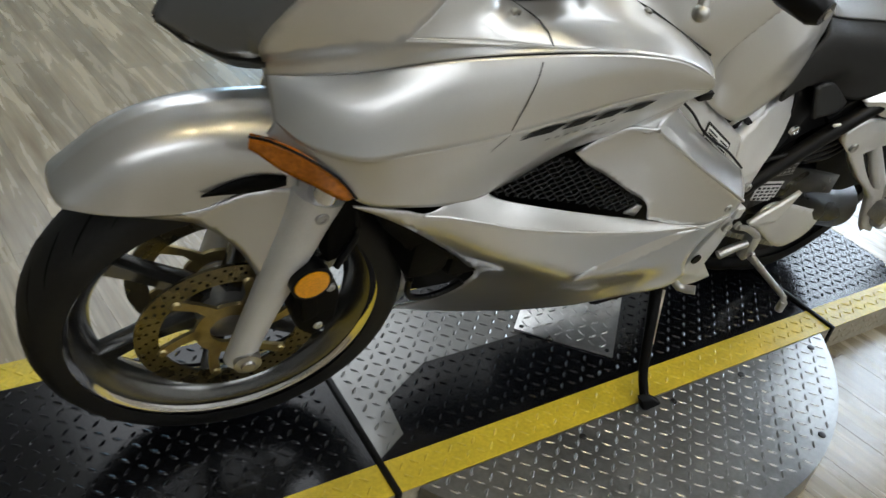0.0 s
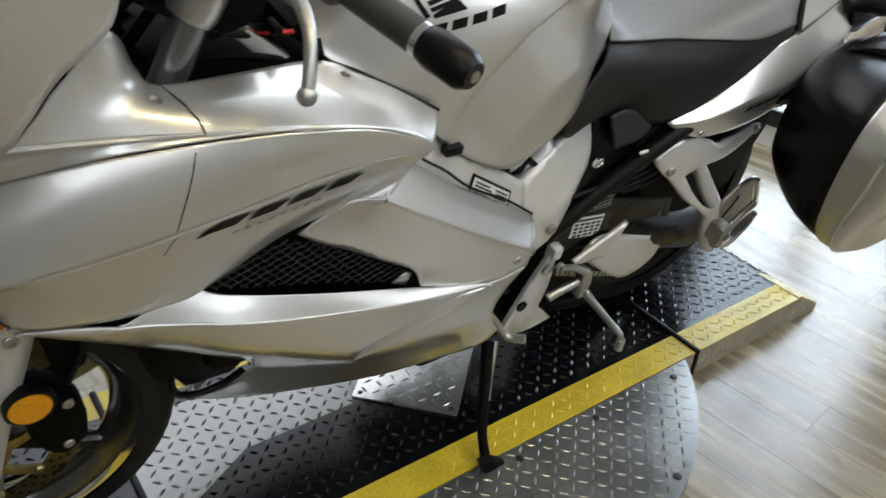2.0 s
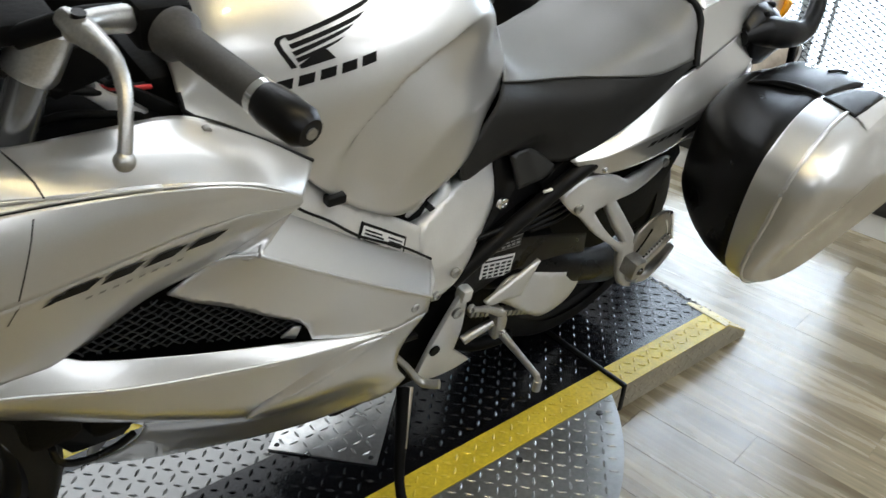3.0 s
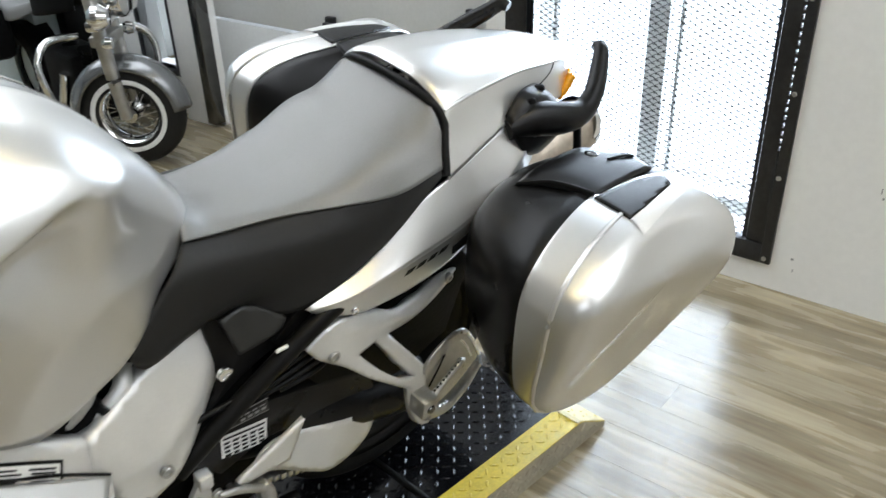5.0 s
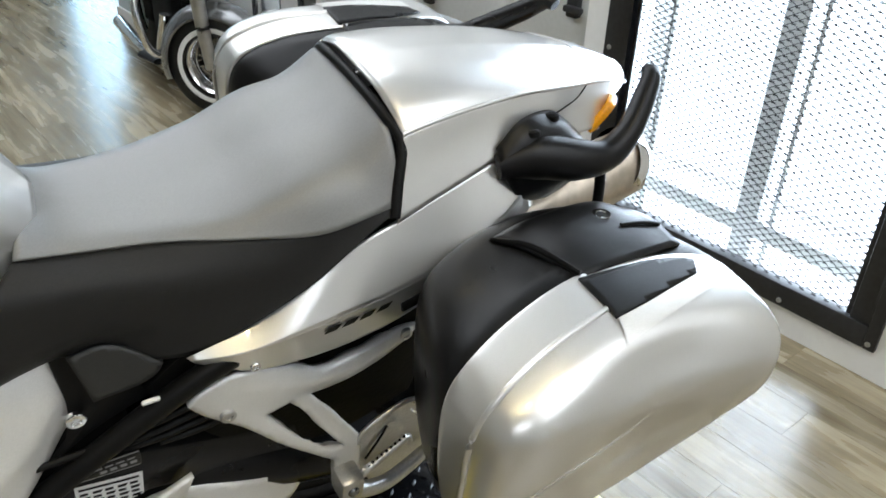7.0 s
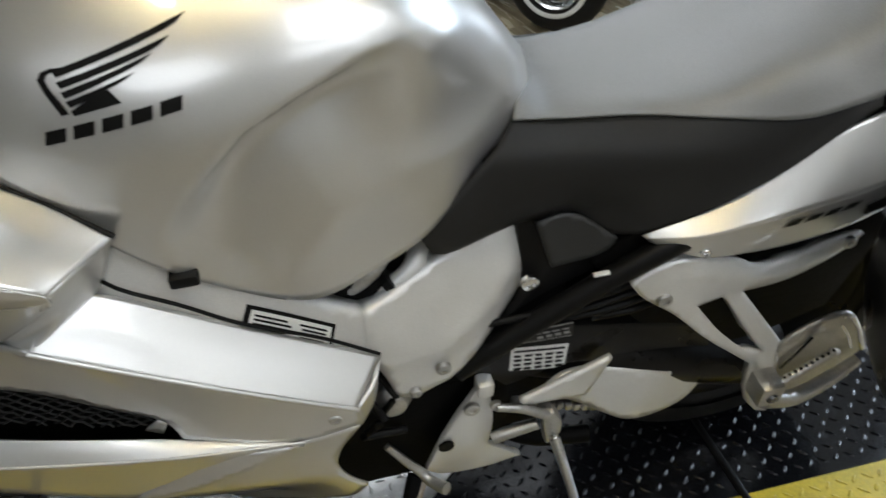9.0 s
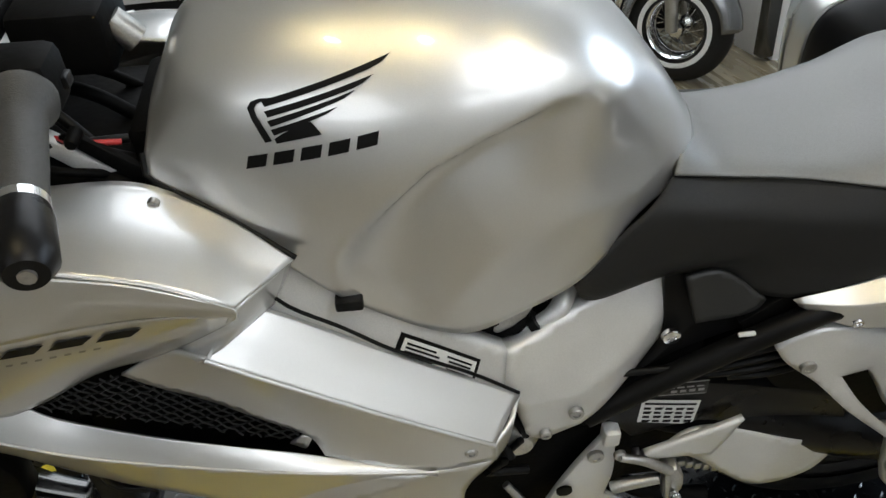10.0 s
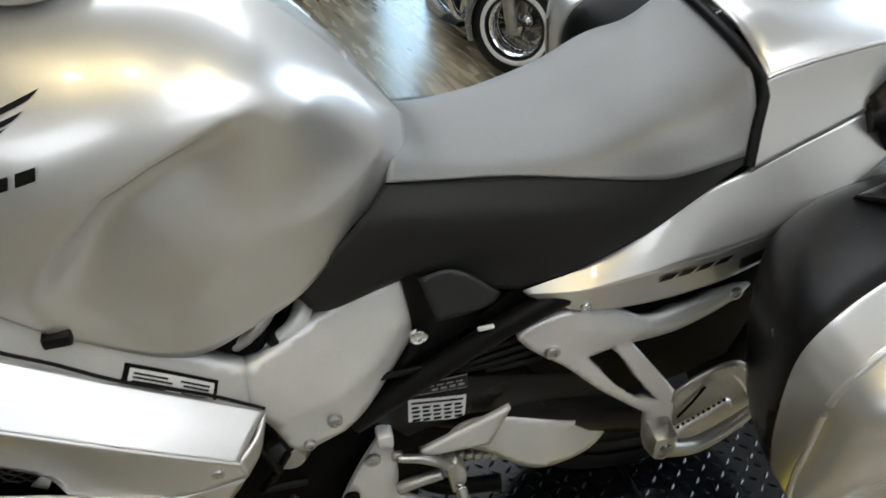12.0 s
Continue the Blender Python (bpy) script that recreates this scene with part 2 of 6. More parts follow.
def add_box(bm, lo, hi, bevel=0.0):
    c = [(a + b) / 2 for a, b in zip(lo, hi)]
    s = [b - a for a, b in zip(lo, hi)]
    r = bmesh.ops.create_cube(bm, size=1, matrix=Matrix.Translation(c) @ Matrix.Diagonal((*s, 1)))
    if bevel:
        es = {e for v in r["verts"] for e in v.link_edges}
        bmesh.ops.bevel(bm, geom=list(es), offset=bevel, segments=2, affect="EDGES", profile=0.5)
    return bm


def box(name, lo, hi, mat, parent=None, bevel=0.0, label=""):
    return finish(add_box(bmesh.new(), lo, hi, bevel), name, mat, parent, label)


def curve_points(pts, step=0.01, closed=False, corner=50):
    """A smooth line through the points that keeps corners sharper than the given angle."""
    pts = [Vector(p) for p in pts]
    n = len(pts)

    def turn(i):
        if not closed and i in (0, n - 1):
            return 180
        a, b = pts[i] - pts[i - 1], pts[(i + 1) % n] - pts[i]
        return math.degrees(a.angle(b)) if a.length > 1e-9 and b.length > 1e-9 else 0

    sharp = [turn(i) > corner for i in range(n)]
    out = []
    for i in range(n if closed else n - 1):
        p1, p2 = pts[i], pts[(i + 1) % n]
        p0 = p1 * 2 - p2 if sharp[i] else pts[i - 1]
        p3 = p2 * 2 - p1 if sharp[(i + 1) % n] else pts[(i + 2) % n]
        d = (p2 - p1).length
        if not sharp[i] and (p1 - p0).length > 1e-9:
            p0 = p1 + (p0 - p1) * (d / (p1 - p0).length)
        if not sharp[(i + 1) % n] and (p3 - p2).length > 1e-9:
            p3 = p2 + (p3 - p2) * (d / (p3 - p2).length)
        k = max(1, round(d / step))
        for j in range(k):
            t = j / k
            out.append(0.5 * (2 * p1 + (p2 - p0) * t + (2 * p0 - 5 * p1 + 4 * p2 - p3) * t * t + (3 * p1 - p0 - 3 * p2 + p3) * t ** 3))
    if not closed:
        out.append(pts[-1])
    return out


def left(p, side=1):
    """Bike coordinates (back, out to the left, up) as a vector."""
    return Vector((p[0], -side * p[1], p[2]))


def solid(ob, thick):
    md = ob.modifiers.new("thickness", "SOLIDIFY")
    md.thickness, md.offset = thick, -1
    return ob


def panel(name, outline, mat, parent, lines=(), bulge=0.0, thick=0.004, step=0.012, side=1, label="", corner=50, soft=7, even=5, holes=()):
    """A moulded panel: a curved outline (back, out, up), pulled to feature lines inside it and swelled by bulge."""
    from mathutils.geometry import delaunay_2d_cdt
    edge = curve_points(outline, step, True, corner)
    for _ in range(even):
        k = len(edge)
        mid_s = [(edge[i - 1].y + 2 * edge[i].y + edge[(i + 1) % k].y) / 4 for i in range(k)]
        edge = [Vector((p.x, q, p.z)) for p, q in zip(edge, mid_s)]
    pts3 = list(edge)
    segs = [(i, (i + 1) % len(edge)) for i in range(len(edge))]
    gaps = []
    for hole in holes:
        cp = curve_points(hole, step, True, corner)
        base = len(pts3)
        pts3 += cp
        segs += [(base + i, base + (i + 1) % len(cp)) for i in range(len(cp))]
        gaps.append([(p.x, p.z) for p in cp])
    rims = len(pts3)
    for ln in lines:
        cp = curve_points(ln, step, False, 60)
        base = len(pts3)
        pts3 += cp
        segs += [(base + i, base + i + 1) for i in range(len(cp) - 1)]
    fixed = len(pts3)
    us, ws = [p.x for p in edge], [p.z for p in edge]
    poly = [(p.x, p.z) for p in edge]

    def inside(x, y):
        r = False
        for ring in [poly] + gaps:
            for (x1, y1), (x2, y2) in zip(ring, ring[1:] + ring[:1]):
                if (y1 > y) != (y2 > y) and x < (x2 - x1) * (y - y1) / (y2 - y1) + x1:
                    r = not r
        return r

    near = np.array([(p.x, p.z) for p in pts3])
    row, w = 0, min(ws) + step / 2
    while w < max(ws):
        u = min(us) + (step / 2 if row % 2 else 0)
        while u < max(us):
            if inside(u, w) and np.min(np.sum((near - (u, w)) ** 2, 1)) > (0.55 * step) ** 2:
                pts3.append(Vector((u, 0, w)))
            u += step
        row, w = row + 1, w + step * 0.87
    res = delaunay_2d_cdt([Vector((p.x, p.z)) for p in pts3], segs, [], 0, 1e-7)
    co, faces, orig = res[0], res[2], res[3]
    s = np.zeros(len(co))
    hold = np.zeros(len(co), bool)
    rim = np.zeros(len(co), bool)
    for i, os_ in enumerate(orig):
        for o in os_:
            if o < fixed:
                s[i], hold[i] = pts3[o].y, True
                rim[i] |= o < rims
    s[~hold] = s[hold].mean()
    keep = []
    for fc in faces:
        cx, cy = sum(co[i].x for i in fc) / 3, sum(co[i].y for i in fc) / 3
        if inside(cx, cy):
            keep.append(fc)
    a, b = [], []
    for fc in keep:
        for i in range(len(fc)):
            a += [fc[i], fc[(i + 1) % len(fc)]]
            b += [fc[(i + 1) % len(fc)], fc[i]]
    a, b = np.array(a), np.array(b)
    deg = np.maximum(np.bincount(a, minlength=len(co)), 1)
    phi = np.zeros(len(co))
    for _ in range(260):
        s = np.where(hold, s, np.bincount(a, s[b], len(co)) / deg)
        phi = np.where(rim, 0, np.bincount(a, phi[b], len(co)) / deg + 1)
    for _ in range(soft if lines else 0):
        s = np.where(rim, s, 0.4 * s + 0.6 * np.bincount(a, s[b], len(co)) / deg)
    if phi.max() > 0:
        s = s + bulge * np.sqrt(phi / phi.max())
    bm = bmesh.new()
    vs = [bm.verts.new((c.x, -side * s[i], c.y)) for i, c in enumerate(co)]
    for fc in keep:
        f3 = [vs[i] for i in fc]
        try:
            face = bm.faces.new(f3)
        except ValueError:
            continue
        face.normal_update()
        if face.normal.y * side > 0:
            face.normal_flip()
    for v in [v for v in bm.verts if not v.link_faces]:
        bm.verts.remove(v)
    if soft > 3:
        free = [v for v in bm.verts if not v.is_boundary]
        for _ in range(5):
            bmesh.ops.smooth_vert(bm, verts=free, factor=0.5, use_axis_x=True, use_axis_y=True, use_axis_z=True)
    return solid(finish(bm, name, mat, parent, label, 40), thick)


def pair(name, outline, mat, parent, **kw):
    """The panel on both flanks."""
    a = panel(name, outline, mat, parent, **kw)
    panel(name, outline, mat, parent, **{**kw, "side": -1, "step": kw.get("step", 0.012) * 1.6})
    return a


def net(name, rows, mat, parent, per=5, mirror=True, thick=0.004, label="", sharp=50, closed=False, cap=False, relax=0):
    """A smooth skin through rows of points (back, out, up); mirrored over the middle plane."""
    def spline(seq, closed_):
        out, n = [], len(seq)
        rng = range(n if closed_ else n - 1)
        for i in rng:
            p1, p2 = seq[i], seq[(i + 1) % n]
            p0 = seq[i - 1] if (closed_ or i > 0) else p1 * 2 - p2
            p3 = seq[(i + 2) % n] if (closed_ or i + 2 < n) else p2 * 2 - p1
            for j in range(per):
                t = j / per
                out.append(0.5 * (2 * p1 + (p2 - p0) * t + (2 * p0 - 5 * p1 + 4 * p2 - p3) * t * t + (3 * p1 - p0 - 3 * p2 + p3) * t ** 3))
        if not closed_:
            out.append(seq[-1])
        return out

    g = [spline([left(p) for p in r], closed) for r in rows]
    g = [list(c) for c in zip(*[spline(list(c), False) for c in zip(*g)])]
    for _ in range(relax):
        h = [list(r) for r in g]
        for i in range(1, len(g) - 1):
            for j in range(1, len(g[0]) - 1):
                h[i][j] = 0.5 * g[i][j] + 0.125 * (g[i - 1][j] + g[i + 1][j] + g[i][j - 1] + g[i][j + 1])
        g = h
    bm = bmesh.new()
    for sgn in ((1, -1) if mirror else (1,)):
        v = [[bm.verts.new((p.x, sgn * p.y, p.z)) for p in r] for r in g]
        nn = len(v[0])
        for i in range(len(v) - 1):
            for j in range(nn if closed else nn - 1):
                q = [v[i][j], v[i + 1][j], v[i + 1][(j + 1) % nn], v[i][(j + 1) % nn]]
                bm.faces.new(q if sgn > 0 else q[::-1])
        if cap:
            bm.faces.new(v[0])
            bm.faces.new(v[-1][::-1])
    bmesh.ops.remove_doubles(bm, verts=bm.verts, dist=1e-5)
    bmesh.ops.recalc_face_normals(bm, faces=bm.faces)
    ob = finish(bm, name, mat, parent, label, sharp)
    return solid(ob, thick) if thick else ob


def tube(name, pts, radius, mat, parent=None, seg=12, step=0.015, flat=1.0, label="", corner=60):
    """A bent round bar; radius a number or one for each point; flat squeezes it sideways."""
    pts = [Vector(p) for p in pts]
    line = curve_points(pts, step, False, corner)
    if isinstance(radius, (int, float)):
        radius = [radius] * len(pts)
    d = [0]
    for a, b in zip(pts, pts[1:]):
        d.append(d[-1] + (b - a).length)
    e = [0]
    for a, b in zip(line, line[1:]):
        e.append(e[-1] + (b - a).length)
    rad = np.interp([x * d[-1] / e[-1] for x in e], d, radius)
    bm = bmesh.new()
    rings, up = [], Vector((0, 0, 1))
    for i, p in enumerate(line):
        t = (line[min(i + 1, len(line) - 1)] - line[max(i - 1, 0)]).normalized()
        x = t.cross(up)
        x = x.normalized() if x.length > 0.1 else t.cross(Vector((1, 0, 0))).normalized()
        y = x.cross(t).normalized()
        rings.append([bm.verts.new(p + float(rad[i]) * (math.cos(k) * x * flat + math.sin(k) * y)) for k in (2 * math.pi * j / seg for j in range(seg))])
    for a, b in zip(rings, rings[1:]):
        for j in range(seg):
            bm.faces.new((a[j], a[(j + 1) % seg], b[(j + 1) % seg], b[j]))
    bm.faces.new(rings[0][::-1])
    bm.faces.new(rings[-1])
    bmesh.ops.recalc_face_normals(bm, faces=bm.faces)
    return finish(bm, name, mat, parent, label, 45)


def add_lathe(bm, profile, m, seg=48):
    """profile: (radius, along) pairs turned about the local y axis."""
    rings = []
    for k in range(seg):
        a = 2 * math.pi * k / seg
        rings.append([bm.verts.new(m @ Vector((r * math.cos(a), y, r * math.sin(a)))) for r, y in profile])
    n = len(profile)
    for k in range(seg):
        a, b = rings[k], rings[(k + 1) % seg]
        for i in range(n - 1):
            if profile[i][0] < 1e-6 and profile[i + 1][0] < 1e-6:
                continue
            bm.faces.new((a[i], b[i], b[i + 1], a[i + 1]))
    return bm


def lathe(name, profile, m, mat, parent=None, seg=48, label="", sharp=30):
    bm = add_lathe(bmesh.new(), profile, m, seg)
    bmesh.ops.remove_doubles(bm, verts=bm.verts, dist=1e-6)
    bmesh.ops.dissolve_degenerate(bm, edges=bm.edges, dist=1e-6)
    bmesh.ops.recalc_face_normals(bm, faces=bm.faces)
    return finish(bm, name, mat, parent, label, sharp)


def plate(name, outline, depth, mat, parent, side=1, bevel=0.003, holes=(), label="", corner=45, step=0.012):
    """A flat casting: an outline (back, out, up) given some depth inwards, with rounded edges."""
    edge = curve_points(outline, step, True, corner)
    bm = bmesh.new()
    vs = [bm.verts.new(left(p, side)) for p in edge]
    face = bm.faces.new(vs)
    face.normal_update()
    if face.normal.y * side > 0:
        face.normal_flip()
    r = bmesh.ops.extrude_face_region(bm, geom=[face])
    vv = [x for x in r["geom"] if isinstance(x, bmesh.types.BMVert)]
    bmesh.ops.translate(bm, verts=vv, vec=(0, side * depth, 0))
    bmesh.ops.recalc_face_normals(bm, faces=bm.faces)
    if bevel:
        es = [e for e in bm.edges if len(e.link_faces) == 2 and e.calc_face_angle(0) > radians(50) and abs(e.verts[0].co.y - e.verts[1].co.y) < depth * 0.7]
        bmesh.ops.bevel(bm, geom=es, offset=bevel, segments=2, affect="EDGES", profile=0.5)
    return finish(bm, name, mat, parent, label, 35)


def bolt(parent, p, r=0.008, mat=None, side=1, name="bolt"):
    """A domed screw head with a socket, facing out."""
    m = Matrix.Translation(left(p, side)) @ pose(0, 0, 0, 0, 0, 0 if side > 0 else 180)
    prof = [(0.0, 0.001), (r * 0.45, 0.001), (r * 0.5, -0.0015), (r * 0.9, -0.0012), (r, 0.0), (r, 0.006)]
    return lathe(name, prof, m, mat or CHROME, parent, 20)


def decal(name, shapes, target, mat, parent, lift=0.0012, label="", step=0.008):
    """Flat printed shapes given in (back, up), laid on the left flank of a skin."""
    from mathutils.bvhtree import BVHTree
    from mathutils.geometry import delaunay_2d_cdt
    skin_v, skin_f = [], []
    for ob in (target if isinstance(target, tuple) else (target,)):
        n0 = len(skin_v)
        skin_v += [v.co for v in ob.data.vertices]
        skin_f += [[n0 + i for i in p.vertices] for p in ob.data.polygons]
    tree = BVHTree.FromPolygons(skin_v, skin_f)
    bm = bmesh.new()
    for sh in shapes:
        ring = []
        for a, b in zip(sh, sh[1:] + sh[:1]):
            k = max(1, round(math.dist(a, b) / step))
            ring += [Vector((a[0] + (b[0] - a[0]) * j / k, a[1] + (b[1] - a[1]) * j / k)) for j in range(k)]
        co, _, fs, *_r = delaunay_2d_cdt(ring, [(i, (i + 1) % len(ring)) for i in range(len(ring))], [], 1, 1e-7)
        vs = []
        for c in co:
            hit, nrm, _i, _d = tree.ray_cast(Vector((c.x, -1.0, c.y)), Vector((0, 1, 0)))
            if hit is None:
                hit, nrm, _i, _d = tree.find_nearest(Vector((c.x, -0.2, c.y)))
            if nrm.y > 0:
                nrm = -nrm
            vs.append(bm.verts.new(hit + nrm * lift))
        for fc in fs:
            face = bm.faces.new([vs[i] for i in fc])
            face.normal_update()
            if face.normal.y > 0:
                face.normal_flip()
    return finish(bm, name, mat, parent, label, 60)


def drape(name, ring, target, mat, parent, lift, side=1, label="", down=0.0):
    """A flat shape given in (back, out) and laid from above on a skin; down adds a skirt."""
    from mathutils.bvhtree import BVHTree
    from mathutils.geometry import delaunay_2d_cdt
    tm = target.data
    tree = BVHTree.FromPolygons([v.co for v in tm.vertices], [p.vertices for p in tm.polygons])
    pts = []
    for a, b in zip(ring, ring[1:] + ring[:1]):
        k = max(1, round(math.dist(a, b) / 0.01))
        pts += [Vector((a[0] + (b[0] - a[0]) * j / k, a[1] + (b[1] - a[1]) * j / k)) for j in range(k)]
    edges = [(i, (i + 1) % len(pts)) for i in range(len(pts))]
    us, ss = [p[0] for p in ring], [p[1] for p in ring]
    pts += [Vector((u, s)) for u in np.arange(min(us), max(us), 0.009) for s in np.arange(min(ss), max(ss), 0.009)]
    co, _, fs, *_r = delaunay_2d_cdt(pts, edges, [], 1, 1e-7)
    bm = bmesh.new()
    vs = []
    for c in co:
        hit = tree.ray_cast(Vector((c.x, -side * c.y, 2.0)), Vector((0, 0, -1)))[0]
        vs.append(bm.verts.new((c.x, -side * c.y, (hit.z if hit else 0.83) + lift)))
    for fc in fs:
        face = bm.faces.new([vs[i] for i in fc])
        face.normal_update()
        if face.normal.z < 0:
            face.normal_flip()
    for v in [v for v in bm.verts if not v.link_faces]:
        bm.verts.remove(v)
    ob = finish(bm, name, mat, parent, label, 60)
    return solid(ob, down) if down else ob


def thing(name, m, label, category, group="", kind=""):
    ob = new(name)
    ob.matrix_world = m
    ob.empty_display_size = 0.05
    return tagged(ob, label, category, group, kind)

# ---- the room ----
T = 0.12


def structure(name, boxes, mat, label="", bevel=0.0, place=ROOM):
    """A piece of the setting, joined from boxes given along the room's own walls."""
    bm = bmesh.new()
    for lo, hi in boxes:
        add_box(bm, lo, hi, bevel)
    bm.transform(place)
    return tagged(finish(bm, name, mat, None, label), kind="structure")


X0, Y0, Y1 = -5.4, -5.0, 7.2
GATE0, GATE1, GATEB, GATET = 0.027, 1.015, 0.022, 2.1    # gate opening along y, and its foot and head
OV0, OV1 = 1.115, 2.74                                    # overhead door along y
WIN0, WIN1, WINB, WINT = 3.07, 3.34, 0.16, 2.05           # narrow bright window beyond the pier
structure("wall_east", [((WALL, Y0, FLOOR), (WALL + T, GATE0, CEIL)), ((WALL, GATE0, FLOOR), (WALL + T, GATE1, GATEB)),
                        ((WALL, GATE0, GATET), (WALL + T, GATE1, CEIL)), ((WALL, GATE1, FLOOR), (WALL + T, OV0, CEIL)),
                        ((WALL, OV0, 2.2), (WALL + T, OV1, CEIL)), ((WALL, OV1, FLOOR), (WALL + T, WIN0, CEIL)),
                        ((WALL, WIN0, FLOOR), (WALL + T, WIN1, WINB)), ((WALL, WIN0, WINT), (WALL + T, WIN1, CEIL)), ((WALL, WIN1, FLOOR), (WALL + T, 4.28, CEIL))], PAINT,
          "white painted wall beside the mesh gate")
structure("window_1", [((WALL - 0.012, WIN0 - 0.03, WINB - 0.03), (WALL + 0.05, WIN0, WINT + 0.03)), ((WALL - 0.012, WIN1, WINB - 0.03), (WALL + 0.05, WIN1 + 0.03, WINT + 0.03)),
                       ((WALL - 0.012, WIN0, WINB - 0.03), (WALL + 0.05, WIN1, WINB)), ((WALL - 0.012, WIN0, WINT), (WALL + 0.05, WIN1, WINT + 0.03))], IRON, "black frame of a narrow bright window", 0.003)
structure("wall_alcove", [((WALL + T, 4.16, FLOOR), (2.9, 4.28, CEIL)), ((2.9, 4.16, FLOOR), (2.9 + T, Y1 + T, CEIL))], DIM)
DOOR0, DOOR1 = 1.53, 2.27                                 # bright doorway along x
structure("wall_north", [((X0 - T, Y1, FLOOR), (DOOR0, Y1 + T, CEIL)), ((DOOR1, Y1, FLOOR), (2.9, Y1 + T, CEIL)), ((DOOR0, Y1, 2.18), (DOOR1, Y1 + T, CEIL))], TEAL)
structure("door_1", [((DOOR0, Y1 - 0.01, FLOOR), (DOOR0 + 0.05, Y1 + T, 2.18)), ((DOOR1 - 0.05, Y1 - 0.01, FLOOR), (DOOR1, Y1 + T, 2.18)), ((DOOR0 + 0.05, Y1 - 0.01, 2.13), (DOOR1 - 0.05, Y1 + T, 2.18)),
                     ((DOOR0 + 0.05, Y1 - 0.01, FLOOR), (DOOR1 - 0.05, Y1 + T, FLOOR + 0.05))], IRON, "dark frame of the bright doorway", 0.004)
structure("alcove_floor", [((WALL + T, 4.28, FLOOR - 0.12), (2.9, Y1 + T, FLOOR))], FAR_WOODS)
structure("wall_south", [((X0 - T, Y0 - T, FLOOR), (WALL + T, Y0, CEIL))], PAINT)
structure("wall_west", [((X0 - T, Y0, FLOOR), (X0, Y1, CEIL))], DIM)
structure("ceiling", [((X0 - T, Y0 - T, CEIL), (WALL + T, Y1 + T, CEIL + T)), ((WALL + T, 4.16, CEIL), (2.9 + T, Y1 + T, CEIL + T))], CEILING)
structure("pier", [((WALL - 0.05, 2.80, FLOOR), (WALL, 2.99, CEIL))], PAINT, "white painted pier beside the overhead door", 0.006)
structure("partition", [((1.03, 3.66, FLOOR), (WALL, 4.28, CEIL))], TEAL, "pale teal partition behind the cruiser", 0.004)
structure("baseboard", [((1.018, 3.65, FLOOR), (1.03, 4.28, FLOOR + 0.12)), ((1.03, 3.648, FLOOR), (WALL, 3.66, FLOOR + 0.12))], PAINT)

# unseen ceiling panels, added and placed to brighten the bike and floor
FIX = [(-3.0, -2.1), (0.45, -1.42), (0.3, -3.3), (0.1, 1.75), (0.1, 3.5), (0.1, 5.3)]


def ceiling_light(x, y):
    t = thing("ceiling_light", ROOM @ pose(x, y, CEIL), "added unseen ceiling panel light with white frame", "light", "ceiling panel lights")
    bm = bmesh.new()
    add_box(bm, (-1.20, -0.70, -0.03), (1.20, -0.67, -0.001))
    add_box(bm, (-1.20, 0.67, -0.03), (1.20, 0.70, -0.001))
    add_box(bm, (-1.20, -0.67, -0.03), (-1.17, 0.67, -0.001))
    add_box(bm, (1.17, -0.67, -0.03), (1.20, 0.67, -0.001))
    finish(bm, "frame", PAINT, t)
    box("diffuser", (-1.169, -0.669, -0.02), (1.169, 0.669, -0.01), TUBE, t)
    return t


first = ceiling_light(*FIX[0])
for x, y in FIX[1:]:
    copy_thing(first, ROOM @ pose(x, y, CEIL))


def ceiling_spot(x, y):
    t = thing("ceiling_spot", pose(x, y, CEIL), "small warm round spot lamp set in the ceiling", "light", "warm ceiling spots")
    lathe("housing", [(.045, -.002), (.07, -.002), (.075, .004), (.075, .05), (.062, .05), (.062, .01), (.045, .006)], pose(0, 0, 0, -90, 0, 0) @ Matrix.Translation((0, 0, 0)) @ pose(0, 0, 0, 0, 0, 0), PAINT, t, 24)
    lathe("bulb", [(0, .018), (.04, .018), (.055, .010)], pose(0, 0, 0, -90, 0, 0), SPOT, t, 20)
    return t


spot = ceiling_spot(-1.45, -0.70)
for x, y in ((-0.85, -0.72), (0.1, -0.70)):
    copy_thing(spot, pose(x, y, CEIL))


def overhead_door():
    t = thing("overhead_door", ROOM @ pose(WALL + 0.03, 0, FLOOR), "closed pale grey sectional overhead door with black latches", "door")
    z = 0.012
    while z < 2.25:
        box("panel", (0, OV0 + 0.01, z), (0.04, OV1 - 0.01, min(z + 0.52, 2.27)), DOORGREY, t, 0.004)
        z += 0.53
    for y, z in ((OV0 + 0.05, 0.715), (1.90, 0.605)):
        bm = bmesh.new()
        add_box(bm, (-0.028, y, z - 0.03), (-0.002, y + 0.045, z + 0.03), 0.004)
        add_box(bm, (-0.05, y - 0.03, z - 0.010), (-0.028, y + 0.04, z + 0.010), 0.004)
        finish(bm, "latch", IRON, t)
    box("track", (-0.10, OV1 - 0.01, 0.02), (-0.034, OV1 + 0.05, 2.3), RIMGREY, t, 0.004)
    return t


overhead_door()
structure("wall_scuff", [((WALL - 0.0012, -0.243, 0.322), (WALL + 0.001, -0.240, 0.338)), ((WALL - 0.0012, -0.252, 0.305), (WALL + 0.001, -0.247, 0.312)), ((WALL - 0.0012, -0.05, 0.045), (WALL + 0.001, -0.042, 0.052)), ((WALL - 0.0012, -0.055, 0.005), (WALL + 0.001, -0.052, 0.016))], GREYINK, "small dark scuffs on the white wall")


